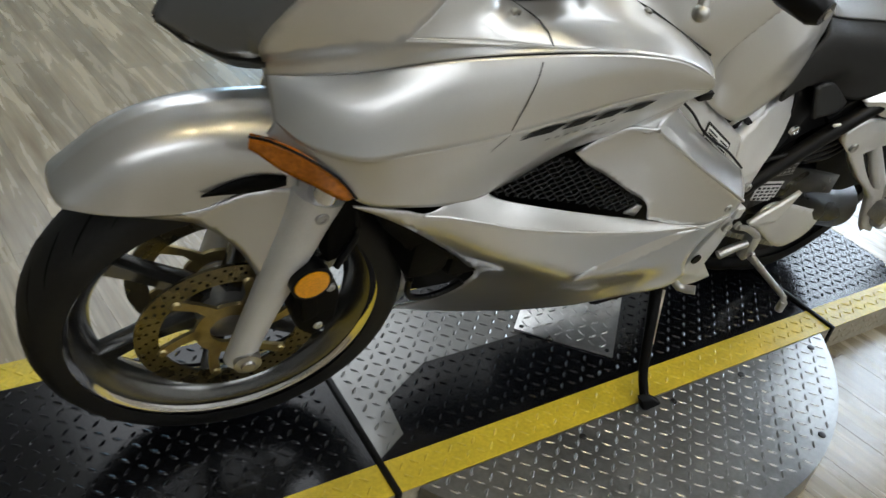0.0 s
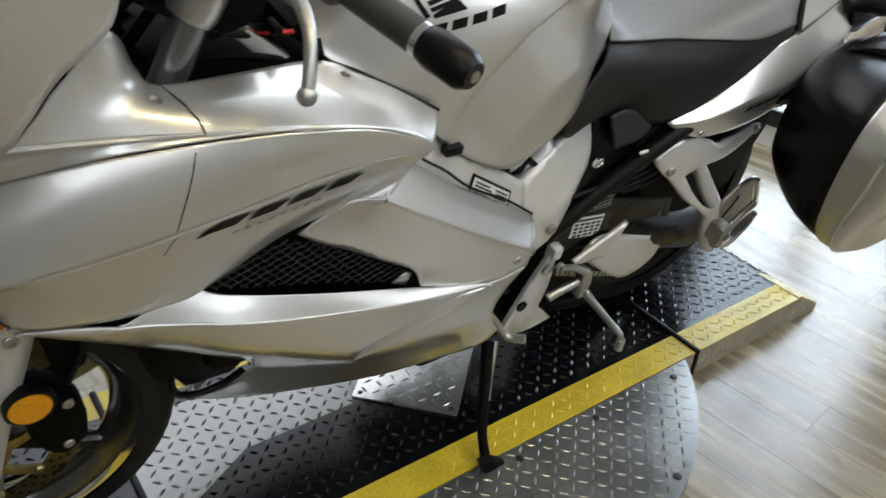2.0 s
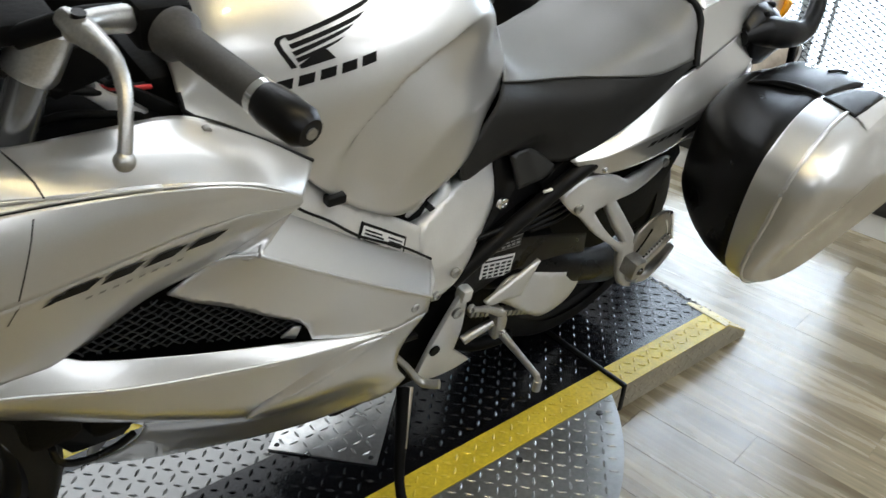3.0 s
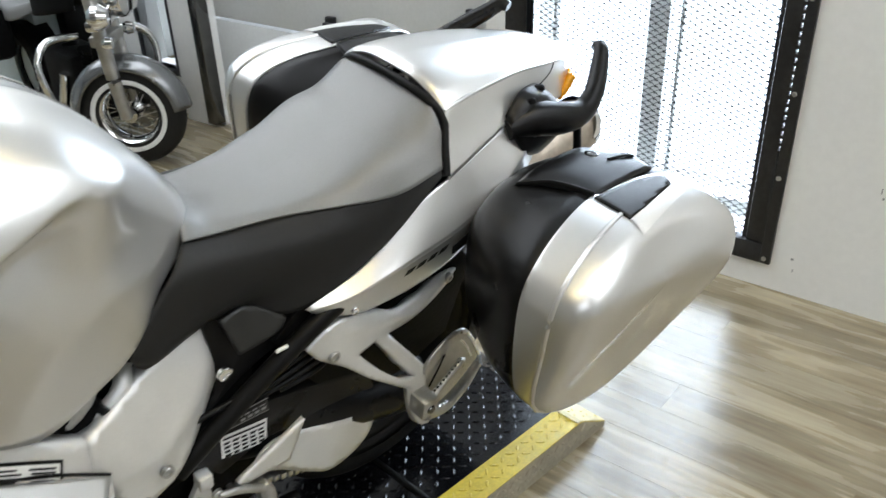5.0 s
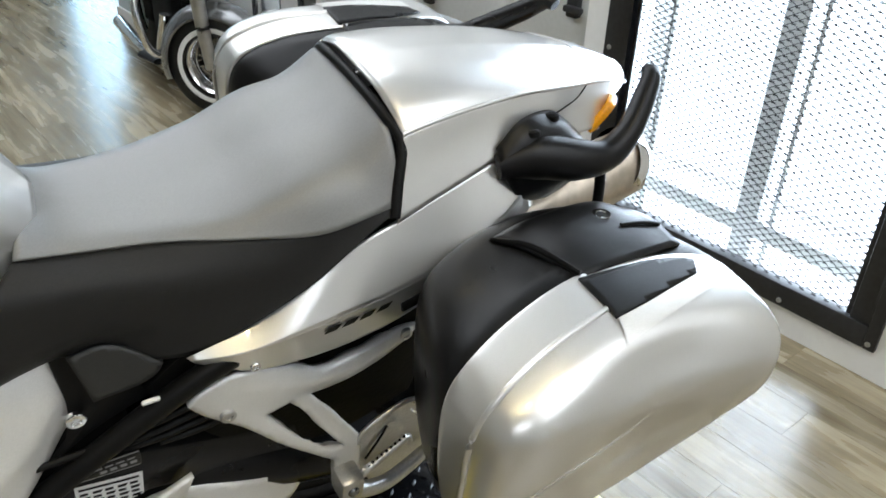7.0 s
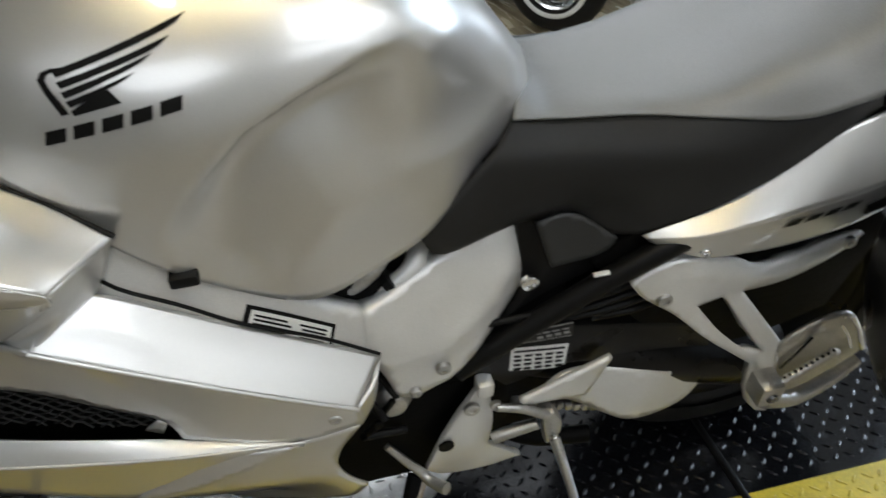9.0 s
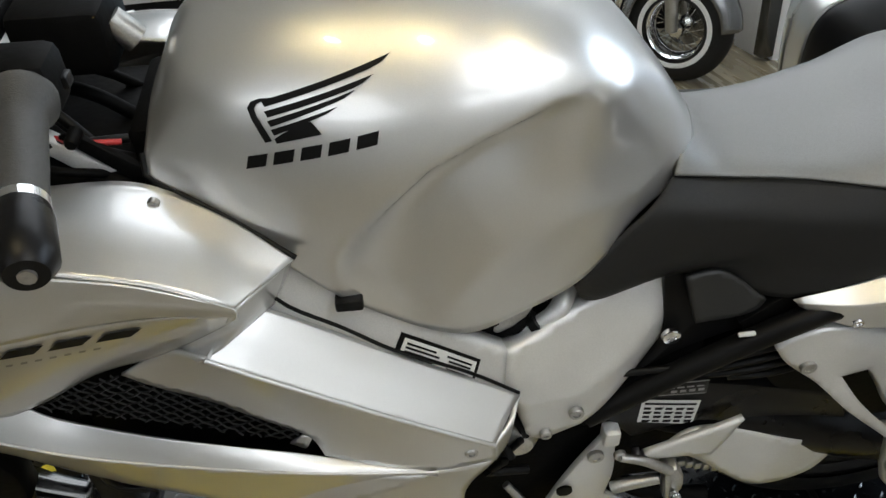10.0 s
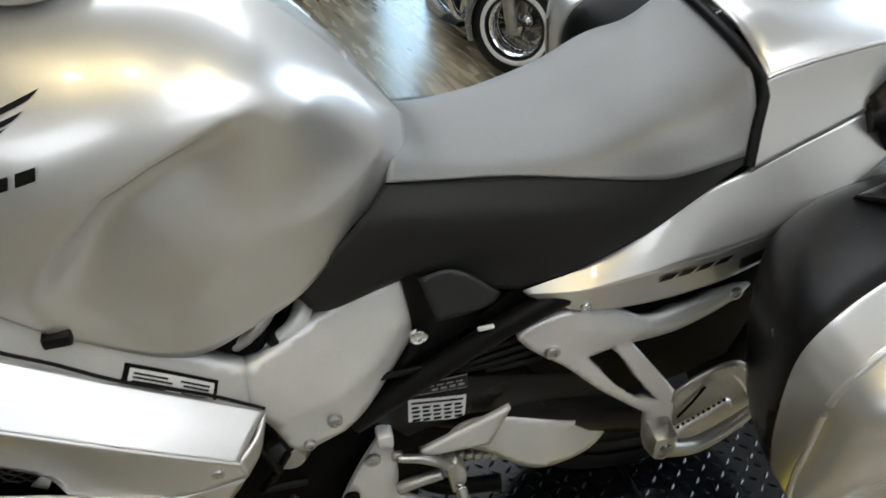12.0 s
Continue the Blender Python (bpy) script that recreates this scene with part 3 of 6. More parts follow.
def mesh_gate():
    """The iron gate filled with expanded metal in front of the bright doorway."""
    t = thing("mesh_gate", ROOM @ pose(WALL - 0.012, 0, 0), "black iron gate with diamond mesh before a bright doorway", "gate")
    fw, fb = 0.075, 0.056
    slot = GATE0 + 0.020
    bm = bmesh.new()
    for lo, hi in (((0, GATE0 - 0.012, GATEB - 0.01), (0.045, slot, GATET)), ((0.006, slot + 0.007, GATEB + fb), (0.03, GATE0 + fw, GATET)), ((0, GATE1 - fw, GATEB - 0.01), (0.045, GATE1 + 0.012, GATET)),
                   ((0, slot, GATEB - 0.01), (0.045, GATE1 - fw, GATEB + fb)), ((0, slot, GATET - fw), (0.045, GATE1 - fw, GATET))):
        add_box(bm, lo, hi, 0.003)
    # short bridges that leave a row of slots in the stile
    z = GATEB + fb
    while z < GATET - fw:
        add_box(bm, (0.006, slot - 0.001, z), (0.03, slot + 0.008, z + (0.30 if z < 0.3 else 0.010)))
        z += 0.30 if z < 0.3 else 0.024
    finish(bm, "frame", IRON, t)
    for y in (GATE0 + fw + 0.004, GATE1 - fw - 0.016):
        box("flat_bar", (0.020, y, GATEB + fb), (0.024, y + 0.012, GATET - fw), IRON, t)
    for z in (0.03, 0.305, 0.565, 0.83, 1.1, 1.5, 1.9):
        for y in (GATE0 + 0.008, GATE1 - 0.010):
            bm = add_lathe(bmesh.new(), [(0, -0.006), (0.006, -0.005), (0.008, 0.0), (0.008, 0.004)], Matrix.Translation((0, y, z)) @ pose(0, 0, 0, 0, 0, -90), 10)
            finish(bm, "bolt", CASTING, t)
    bm = add_lathe(bmesh.new(), [(0, -0.006), (0.006, -0.005), (0.008, 0.0), (0.008, 0.004)], Matrix.Translation((0, 0.288, 0.03)) @ pose(0, 0, 0, 0, 0, -90), 10)
    finish(bm, "bolt", CASTING, t)
    # expanded metal: two sets of thin slanting strands with thicker knots where they meet
    y0, y1, z0, z1 = GATE0 + fw, GATE1 - fw, GATEB + fb, 1.55
    vv, ff = [], []
    step_y, step_z, w = 0.036, 0.0205, 0.0013

    def strand(p, q, x, hw, dep):
        n = len(vv)
        for yy, zz in (p, q):
            vv.extend([(x, yy, zz - hw), (x + dep, yy, zz), (x, yy, zz + hw), (x - dep, yy, zz)])
        ff.extend([(n + i, n + (i + 1) % 4, n + 4 + (i + 1) % 4, n + 4 + i) for i in range(4)])

    slope, run = step_z / step_y, y1 - y0
    for sg in (1, -1):
        k = -int(slope * run / step_z) - 1
        while k * step_z < z1 - z0 + slope * run:
            c = z0 + k * step_z
            k += 1
            a, b = (0.0, 1.0)
            start, rise = (c, slope * run) if sg > 0 else (c + slope * run, -slope * run)
            for bound in (z0, z1):
                u = (bound - start) / rise
                if (bound == z1) == (rise > 0):
                    b = min(b, u)
                else:
                    a = max(a, u)
            if b - a > 0.01:
                strand((y0 + run * a, start + rise * a), (y0 + run * b, start + rise * b), 0.026 + 0.001 * sg, w, 0.0015)
    for i in range(int(run / step_y * 2) + 1):
        j = 0
        while z0 + j * step_z + (i % 2) * step_z / 2 < z1:
            y, z = y0 + i * step_y / 2, z0 + j * step_z + (i % 2) * step_z / 2
            strand((y - 0.0055, z + 0.0006), (y + 0.0055, z - 0.0006), 0.025, 0.0019, 0.0025)
            j += 1
    me_ = bpy.data.meshes.new("mesh")
    me_.from_pydata(vv, [], ff)
    me_.materials.append(IRON)
    net_ = new("mesh", me_)
    net_.parent = t
    tagged(net_, "fine black expanded metal", kind="stuff")
    return t


mesh_gate()

# the bright lobby outside
structure("outer_frame", [((1.69, 0.545, FLOOR), (1.73, 0.62, 2.4)), ((1.71, 0.50, FLOOR), (1.722, 0.515, 2.4)), ((1.71, 0.985, FLOOR), (1.722, 1.0, 2.4)), ((1.69, 1.0, FLOOR), (1.73, 1.06, 2.4)), ((1.69, -0.3, 0.02), (1.73, 0.545, 0.075)), ((1.69, 0.62, 0.02), (1.73, 0.985, 0.075))],
          DOORGREY, "pale grey door posts outside the gate", 0.003)
structure("outer_floor", [((WALL + T, -1.0, FLOOR - 0.1), (2.25, 4.1, FLOOR))], PAINT)
structure("backdrop_north", [((0.9, Y1 + 0.5, FLOOR - 0.1), (2.9, Y1 + 0.52, 2.8))], OUTSIDE)
backdrop = structure("backdrop", [((2.2, -1.6, FLOOR - 0.1), (2.22, 4.1, 2.8))], OUTSIDE)

# ---- the turntable platform ----
STRIP = 0.585
SEAM_F, SEAM_R = -1.236, 0.0
FLAT_R, END_R = 0.43, 0.53
FLAT_F, END_F = 0.95, 1.05
YEL = 0.074


def lugs(name, parent, mat, keep, x0, x1, y0, y1, zf=lambda x: 0.0, pitch=0.026):
    """Raised tread lugs: slim lozenges set alternately along and across."""
    vv, ff = [], []
    nx, ny = int((x1 - x0) / pitch) + 2, int((y1 - y0) / pitch) + 2
    shape = [(-0.0115, 0, 0), (-0.004, -0.0034, 0), (0.004, -0.0034, 0), (0.0115, 0, 0), (0.004, 0.0034, 0), (-0.004, 0.0034, 0),
             (-0.0065, 0, 0.0020), (0.0065, 0, 0.0020)]
    fs = [(0, 1, 6), (1, 2, 7, 6), (2, 3, 7), (3, 4, 7), (4, 5, 6, 7), (5, 0, 6)]
    for i in range(nx):
        for j in range(ny):
            x, y = x0 + i * pitch, y0 + j * pitch
            if not keep(x, y):
                continue
            a = radians(45 if (i + j) % 2 else -45)
            c, s = math.cos(a), math.sin(a)
            z, b = zf(x), len(vv)
            vv += [(x + c * px - s * py, y + s * px + c * py, z + pz) for px, py, pz in shape]
            ff += [tuple(b + k for k in f) for f in fs]
    me = bpy.data.meshes.new(name)
    me.from_pydata(vv, [], ff)
    me.materials.append(mat)
    ob = new(name, me)
    ob.parent = parent
    return tagged(ob, kind="stuff")


def slab(bm, pts_xz, y0, y1):
    """A bar along y with the given outline in x and z."""
    a = [bm.verts.new((x, y0, z)) for x, z in pts_xz]
    b = [bm.verts.new((x, y1, z)) for x, z in pts_xz]
    n = len(a)
    bm.faces.new(a)
    bm.faces.new(b[::-1])
    for i in range(n):
        bm.faces.new((a[i], b[i], b[(i + 1) % n], a[(i + 1) % n]))
    bmesh.ops.recalc_face_normals(bm, faces=bm.faces)


def ramp_z(x):
    if x > FLAT_R:
        return -0.058 * (x - FLAT_R) / (END_R - FLAT_R)
    if x < SEAM_F - FLAT_F:
        return -0.058 * (SEAM_F - FLAT_F - x) / (END_F - FLAT_F)
    return 0.0


def section(name, label, x_in, x_flat, x_end, near=YELLOW):
    """One tread-plate section with its black middle and yellow edge bands."""
    t = thing(name, pose(0, 0, 0), label, "platform", kind="structure")
    body = [(x_in, 0.0), (x_flat, 0.0), (x_end, ramp_z(x_end)), (x_end, FLOOR), (x_in, FLOOR)]
    if x_flat == x_end:
        body = [(x_in, 0.0), (x_end, 0.0), (x_end, FLOOR), (x_in, FLOOR)]
    bm = bmesh.new()
    slab(bm, [(x, z - 0.002 if z > FLOOR + 0.001 else z) for x, z in body], 0.0, STRIP)
    finish(bm, "body", SIDEPLATE, t, "weathered bare tread plate sides", smooth=False)
    top = [p for p in body if p[1] > FLOOR + 0.001]

    def skin(nm, y0, y1, mat):
        bm_ = bmesh.new()
        slab(bm_, top + [(x, z - 0.002) for x, z in reversed(top)], y0, y1)
        return finish(bm_, nm, mat, t, smooth=False)

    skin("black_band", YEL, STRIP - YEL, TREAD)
    skin("yellow_band", 0.0, YEL, near)
    skin("yellow_band", STRIP - YEL, STRIP, YELLOW)
    lo, hi = min(x_in, x_end), max(x_in, x_end)
    ok = lambda x, y: lo + 0.012 < x < hi - 0.012
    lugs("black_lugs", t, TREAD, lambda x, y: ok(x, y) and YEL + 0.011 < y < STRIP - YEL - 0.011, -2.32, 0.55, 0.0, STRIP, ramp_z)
    lugs("yellow_lugs", t, near, lambda x, y: ok(x, y) and (0.009 < y <= YEL - 0.009 or STRIP - YEL + 0.009 <= y < STRIP - 0.009), -2.32, 0.55, 0.0, STRIP, ramp_z)
    # lugs on the near side face
    ob = lugs("side_lugs", t, SIDEPLATE, lambda x, y: ok(x, y) and FLOOR + 0.012 < y < ramp_z(x) - 0.012, lo - 0.01, hi, FLOOR, 0.0, pitch=0.026)
    ob.matrix_parent_inverse = Matrix.Identity(4)
    ob.matrix_basis = pose(0, 0, 0, 90, 0, 0)
    return t


GAP = 0.006
section("turntable_strip", "black and yellow painted tread plate strip across the turntable", SEAM_F + GAP, SEAM_R - GAP, SEAM_R - GAP)
section("rear_ramp", "black and yellow painted tread plate ramp sloping to the floor", SEAM_R + GAP, FLAT_R, END_R)
section("front_ramp", "black and yellow painted tread plate ramp under the front wheel", SEAM_F - GAP, SEAM_F - FLAT_F, SEAM_F - END_F)

# worn pale paint on the corner of the ramp's slope
bm = bmesh.new()
slab(bm, [(FLAT_R - 0.012, 0.0022), (FLAT_R, 0.0026), (END_R - 0.001, ramp_z(END_R - 0.001) + 0.0026), (END_R - 0.001, ramp_z(END_R) - 0.004), (FLAT_R, -0.004), (FLAT_R - 0.012, -0.004)], 0.001, 0.13)
tagged(finish(bm, "worn_paint", PALE, None, "pale worn paint on the ramp end", smooth=False), kind="structure")

CX, CY, CR = -0.62, STRIP / 2 + 0.075, 0.682


def turntable_wing(sign, label):
    """The half-moon tread plate beside the strip."""
    t = thing("turntable_wing", pose(0, 0, 0), label, "platform", "turntable wings", "structure")
    edge_y = -0.0025 if sign < 0 else STRIP + 0.0025
    cy = CY if sign < 0 else STRIP - CY
    cs = 1 if sign < 0 else -1
    half = math.sqrt(CR ** 2 - (CY - 0.0) ** 2)
    a0 = math.asin((CY + 0.0025) / CR)
    n = 60
    bm = bmesh.new()
    pts = []
    for k in range(n + 1):
        a = math.pi + a0 + (math.pi - 2 * a0) * k / n
        pts.append((CX + CR * math.cos(a), CY + CR * math.sin(a)))
    if sign > 0:
        pts = [(x, STRIP - y) for x, y in pts]
    top = [bm.verts.new((x, y, -0.001)) for x, y in pts]
    low = [bm.verts.new((x, y, FLOOR)) for x, y in pts]
    bm.faces.new(top)
    bm.faces.new(low[::-1])
    for i in range(len(top)):
        j = (i + 1) % len(top)
        bm.faces.new((top[i], top[j], low[j], low[i]))
    bmesh.ops.recalc_face_normals(bm, faces=bm.faces)
    finish(bm, "body", PLATE, t, "bare steel tread plate")
    inside = (lambda x, y: (x - CX) ** 2 + (y - CY) ** 2 < (CR - 0.016) ** 2 and y < -0.012) if sign < 0 else \
             (lambda x, y: (x - CX) ** 2 + (STRIP - y - CY) ** 2 < (CR - 0.016) ** 2 and y > STRIP + 0.012)
    lugs("lug_pattern", t, PLATE, inside, -1.4, 0.2, *((-0.35, 0.0) if sign < 0 else (STRIP, STRIP + 0.36)), zf=lambda x: -0.001)
    yy = [-0.03, -0.03, -0.03, -0.03, -0.235, -0.235, -0.30] if sign < 0 else [STRIP + 0.03] * 4
    for x, y in zip((-0.121, -0.37, -0.584, -0.836, -0.345, -0.90, -0.62), yy):
        finish(add_lathe(bmesh.new(), [(0, 0.003), (0.003, 0.003), (0.0075, 0.002), (0.0085, -0.001)], Matrix.Translation((x, y, 0)) @ pose(0, 0, 0, 90, 0, 0), 12),
               "bolt", IRON, t)
    return t


turntable_wing(-1, "half-moon bare steel tread plate on the camera side of the turntable")
turntable_wing(1, "half-moon bare steel tread plate on the far side of the turntable")

# black rubber strips along the two seams
for x in (SEAM_F, SEAM_R):
    s_ = structure("seam_strip", [((x - 0.007, -0.006, FLOOR), (x + 0.007, STRIP + 0.006, 0.007))], BLACK, "black rubber strip in the platform seam", 0.005, Matrix())

# a bare cover plate screwed on the strip
cover = thing("cover_plate", pose(-0.585, 0.27, 0.0), "bright bare tread plate cover screwed to the platform", "plate")
bm = bmesh.new()
add_box(bm, (-0.115, -0.12, 0.0005), (0.115, 0.12, 0.0055), 0.0015)
finish(bm, "sheet", COVERPLATE, cover)
lugs("lug_pattern", cover, COVERPLATE, lambda x, y: abs(x) < 0.105 and abs(y) < 0.11, -0.12, 0.12, -0.12, 0.12, zf=lambda x: 0.0055)
for x, y in ((-0.1, 0.105), (0.1, 0.105), (0.1, -0.105), (-0.1, -0.105)):
    finish(add_lathe(bmesh.new(), [(0, 0.008), (0.004, 0.008), (0.006, 0.0055)], Matrix.Translation((x, y, 0)) @ pose(0, 0, 0, 90, 0, 0), 10), "screw", IRON, cover)
cover.matrix_world = pose(-0.616, 0.296, 0.0, 0, 0, -46)

# ---- the silver sport-touring motorcycle ----
BIKE = pose(-1.442, 0.327, -0.006, 11.3, 0, 0)
bike = thing("motorcycle", BIKE, "silver sport touring motorcycle with hard panniers leaning on its side stand", "motorcycle")


def both(fn):
    for sd in (1, -1):
        fn(sd)


# bodywork of the front
COWL = [[(-.023, .10, .828), (-.020, .112, .806), (-.018, .126, .779), (-.020, .128, .772), (-.025, .125, .762)],
        [(.02, .125, .840), (.016, .152, .815), (.007, .169, .771), (.002, .168, .764), (-.005, .158, .757)],
        [(.072, .15, .855), (.066, .186, .828), (.058, .213, .775), (.043, .204, .762), (.022, .184, .747)],
        [(.118, .173, .875), (.115, .206, .843), (.112, .227, .788), (.095, .222, .750), (.075, .2065, .700)],
        [(.175, .193, .891), (.175, .221, .860), (.175, .237, .800), (.165, .228, .745), (.150, .2105, .680)],
        [(.248, .211, .901), (.251, .233, .873), (.255, .246, .818), (.248, .234, .745), (.240, .204, .663)],
        [(.318, .229, .909), (.324, .246, .884), (.335, .251, .836), (.325, .240, .768), (.302, .2015, .682)],
        [(.389, .247, .912), (.396, .257, .888), (.408, .253, .850), (.400, .245, .795), (.375, .2095, .731)],
        [(.463, .257, .903), (.470, .2625, .884), (.478, .256, .858), (.475, .245, .818), (.455, .219, .764)],
        [(.528, .2605, .8765), (.532, .262, .867), (.536, .258, .853), (.534, .2525, .838), (.522, .238, .815)],
        [(.549, .2585, .8615), (.5495, .2585, .859), (.550, .258, .856), (.549, .257, .851), (.546, .2555, .846)]]
GROOVE_TOP = [(-.037, .12, .872), (.0, .14, .886), (.045, .156, .900), (.09, .170, .910), (.150, .186, .914), (.24, .203, .913), (.315, .222, .914), (.389, .2455, .914)]


def side_cowl(sd):
    ob = net("side_cowl", [[(u, s * sd, w) for u, s, w in r[:3]] for r in COWL], SILVER, bike, 9, False, .004, "satin silver side cowl", relax=60)
    low = []
    for r in COWL:
        m = tuple(.48 * a + .52 * b for a, b in zip(r[2], r[4]))
        m = tuple(.75 * a + .25 * b for a, b in zip(m, r[3]))
        low.append([(u, s * sd, w) for u, s, w in (r[2], m, r[4])])
    under = net("cowl_underside", low, SILVER, ob, 9, False, .004, relax=60)
    rows = []
    for r, b in zip(COWL, GROOVE_TOP):
        a = r[0]
        rows.append([(a[0], (a[1] - .002) * sd, a[2]), ((a[0] + b[0]) / 2, ((a[1] + b[1]) / 2 - .008) * sd, (a[2] + b[2]) / 2), (b[0], b[1] * sd, b[2])])
    net("cowl_groove", rows, SILVER, bike, 6, False, .004)
    return ob, under


side_cowl(-1)
cowl, cowl_low = side_cowl(1)
BELLY = [(.170, .211, .660), (.210, .216, .652), (.264, .2255, .638), (.320, .234, .621), (.430, .2445, .596), (.573, .2550, .570), (.650, .2575, .559), (.728, .259, .5500)]
lower = pair("lower_fairing", [(.067, .2, .690), (.14, .208, .672)] + BELLY + [(.797, .2545, .5535), (.787, .253, .534), (.774, .251, .512), (.764, .249, .484), (.762, .247, .456), (.774, .245, .418), (.795, .243, .386), (.776, .235, .352), (.71, .2, .306),
                               (.629, .15, .247), (.481, .08, .201), (.388, .04, .188), (.321, .0, .178), (.377, .08, .29), (.384, .12, .378),
                               (.315, .16, .475), (.209, .19, .584), (.133, .205, .651)], SILVER, bike,
             lines=[[(.20, .205, .62), (.33, .219, .535), (.42, .223, .487), (.52, .227, .440), (.64, .236, .425), (.74, .243, .43)],
                    [(.45, .135, .33), (.56, .170, .335), (.68, .200, .352)]], step=0.010, soft=5, even=3, label="silver belly fairing with a creased flank")
SHELF = [(.180, .209, .662), (.225, .204, .672), (.263, .193, .674), (.307, .203, .652), (.414, .224, .626), (.573, .234, .580), (.650, .247, .564), (.729, .2585, .5495)]
STEP_IN = [(.530, .200, .796), (.564, .190, .787), (.684, .192, .703), (.78, .197, .643), (.836, .201, .609)]
STEP_OUT = [(.502, .2455, .779), (.545, .2485, .751), (.65, .2545, .684), (.745, .2585, .6255), (.796, .259, .594)]
mid = pair("mid_fairing", [(.400, .211, .728), (.466, .222, .772)] + STEP_OUT + [(.800, .254, .555), (.726, .2575, .551), (.650, .248, .564), (.597, .238, .577), (.586, .232, .605), (.531, .2225, .641), (.476, .214, .676), (.431, .2125, .703)], SILVER, bike,
           step=0.010, even=1, label="silver mid fairing with a flat top step")


def ribbon(name, inner, outer, side, crown=.002, edge=.004):
    """A smooth strip between two lines, with a rounded outer edge."""
    rows = []
    for a, b in zip(inner, outer):
        m = [(p + q) / 2 for p, q in zip(a, b)]
        rows.append([(a[0], a[1] * side, a[2]), (m[0], m[1] * side, m[2] + crown), (b[0], b[1] * side, b[2])])
    ob = net(name, rows, SILVER, bike, 7, False, .006)
    tube("rounded_edge", [left(p, side) for p in outer], edge, SILVER, ob, 10, .01)
    return ob


def flank_strips(sd):
    ribbon("fairing_ledge", SHELF, BELLY, sd, .001, .0018)
    ribbon("step_face", STEP_IN, STEP_OUT, sd, .002, .003)
    net("fairing_neck", [[(u, s * sd, w) for u, s, w in r] for r in ([(.466, .217, .772), (.522, .236, .814), (.549, .256, .858), (.599, .192, .856)], [(.478, .226, .768), (.526, .231, .799), (.556, .232, .826), (.587, .189, .826)],
                                                              [(.492, .240, .772), (.515, .238, .782), (.545, .218, .792), (.570, .186, .789)])], SILVER, bike, 6, False, .004)
    net("step_end", [[(u, s * sd, w) for u, s, w in r] for r in ([STEP_IN[-1], (.822, .232, .601), STEP_OUT[-1]], [(.830, .205, .585), (.820, .236, .574), (.800, .254, .555)])], SILVER, bike, 5, False, .006)


both(flank_strips)
tube("step_trim", [left((.588, .188, .838)), left((.575, .190, .824)), left((.571, .191, .806)), left((.584, .191, .789)), left((.634, .193, .752)), left((.686, .194, .708)), left((.776, .198, .655)), left((.834, .202, .613))], .0022, BLACK, bike, 8)
panel("fairing_facet", [(.500, .2315, .447), (.552, .2345, .494), (.598, .2435, .536), (.655, .254, .545), (.716, .2615, .546), (.66, .2595, .516), (.590, .2495, .479)], SILVER, bike, thick=.010, step=0.010, even=0)
upper = pair("upper_cowl", [(-0.039, .128, .866), (.03, .158, .893), (.10, .178, .908), (.118, .182, .93), (.155, .178, .975), (.215, .165, 1.02), (.235, .15, 1.09),
                            (.10, .165, 1.11), (.03, .167, 1.05), (-0.001, .168, .987), (-0.046, .131, .886)], SILVER, bike, bulge=0.006, label="silver upper cowl")
DASH = [[(.105, .177, .913), (.125, .177, .932), (.151, .168, .959)], [(.150, .187, .914), (.178, .176, .944), (.212, .155, 1.007)], [(.205, .196, .913), (.215, .175, .936), (.243, .125, .946)],
        [(.282, .215, .9125), (.273, .185, .930), (.262, .138, .930)], [(.350, .234, .914), (.348, .193, .926), (.345, .142, .931)], [(.417, .249, .912), (.430, .200, .924), (.445, .137, .927)],
        [(.487, .256, .897), (.496, .206, .908), (.501, .143, .906)], [(.530, .260, .8765), (.545, .214, .886), (.552, .164, .884)], [(.548, .258, .862), (.576, .226, .862), (.602, .192, .858)]]


def inner_cowl(sd):
    ob = net("inner_cowl", [[(u, s * sd, w) for u, s, w in r] for r in DASH], SILVER, bike, 8, False, .004, "silver cockpit side panel", relax=40)
    tube("rounded_edge", [left(r[0], sd) for r in DASH], .0008, SILVER, ob, 10, .01)
    return ob


inner_cowl(-1)
dash = inner_cowl(1)
tube("panel_seam", [left((.282, .215, .9130)), left((.279, .201, .9235)), left((.273, .185, .9306)), left((.262, .140, .9305))], .0009, INK, dash)
bolt(dash, (.247, .174, .934), .006, CASTING)
bolt(dash, (.475, .163, .9145), .006, CASTING)
bolt(cowl, (.262, .215, .893), .005, CASTING)
lens = pair("headlight_lens", [(-0.121, .0, .846), (-0.091, .03, .833), (-0.065, .07, .838), (-0.039, .13, .868), (-0.046, .132, .886), (-0.001, .168, .987),
                               (.03, .165, 1.06), (.01, .0, 1.08), (-0.05, .0, .985), (-0.10, .0, .905)], LENS, bike, bulge=0.004, thick=0.003, label="smoky clear headlight lens")
pair("nose_lip", [(-0.121, .0, .843), (-0.091, .03, .830), (-0.065, .07, .835), (-0.037, .13, .865), (-0.022, .10, .833), (-0.05, .06, .815), (-0.09, .0, .815)], BLACK, bike, step=0.01)
ind = pair("turn_signal", [(-0.046, .124, .758), (-0.027, .141, .762), (.005, .176, .760), (.042, .198, .738), (.064, .208, .711), (.053, .2035, .706), (.020, .186, .719), (-0.013, .158, .728), (-0.047, .126, .745)], AMBER, bike,
           bulge=0.002, thick=0.012, step=0.007, label="long amber turn signal lens")
tube("lens_rim", [left((-0.046, .1245, .7595)), left((-0.027, .1415, .7635)), left((.005, .1765, .7615)), left((.042, .1985, .7395)), left((.064, .2085, .712))], .0016, BLACK, ind)
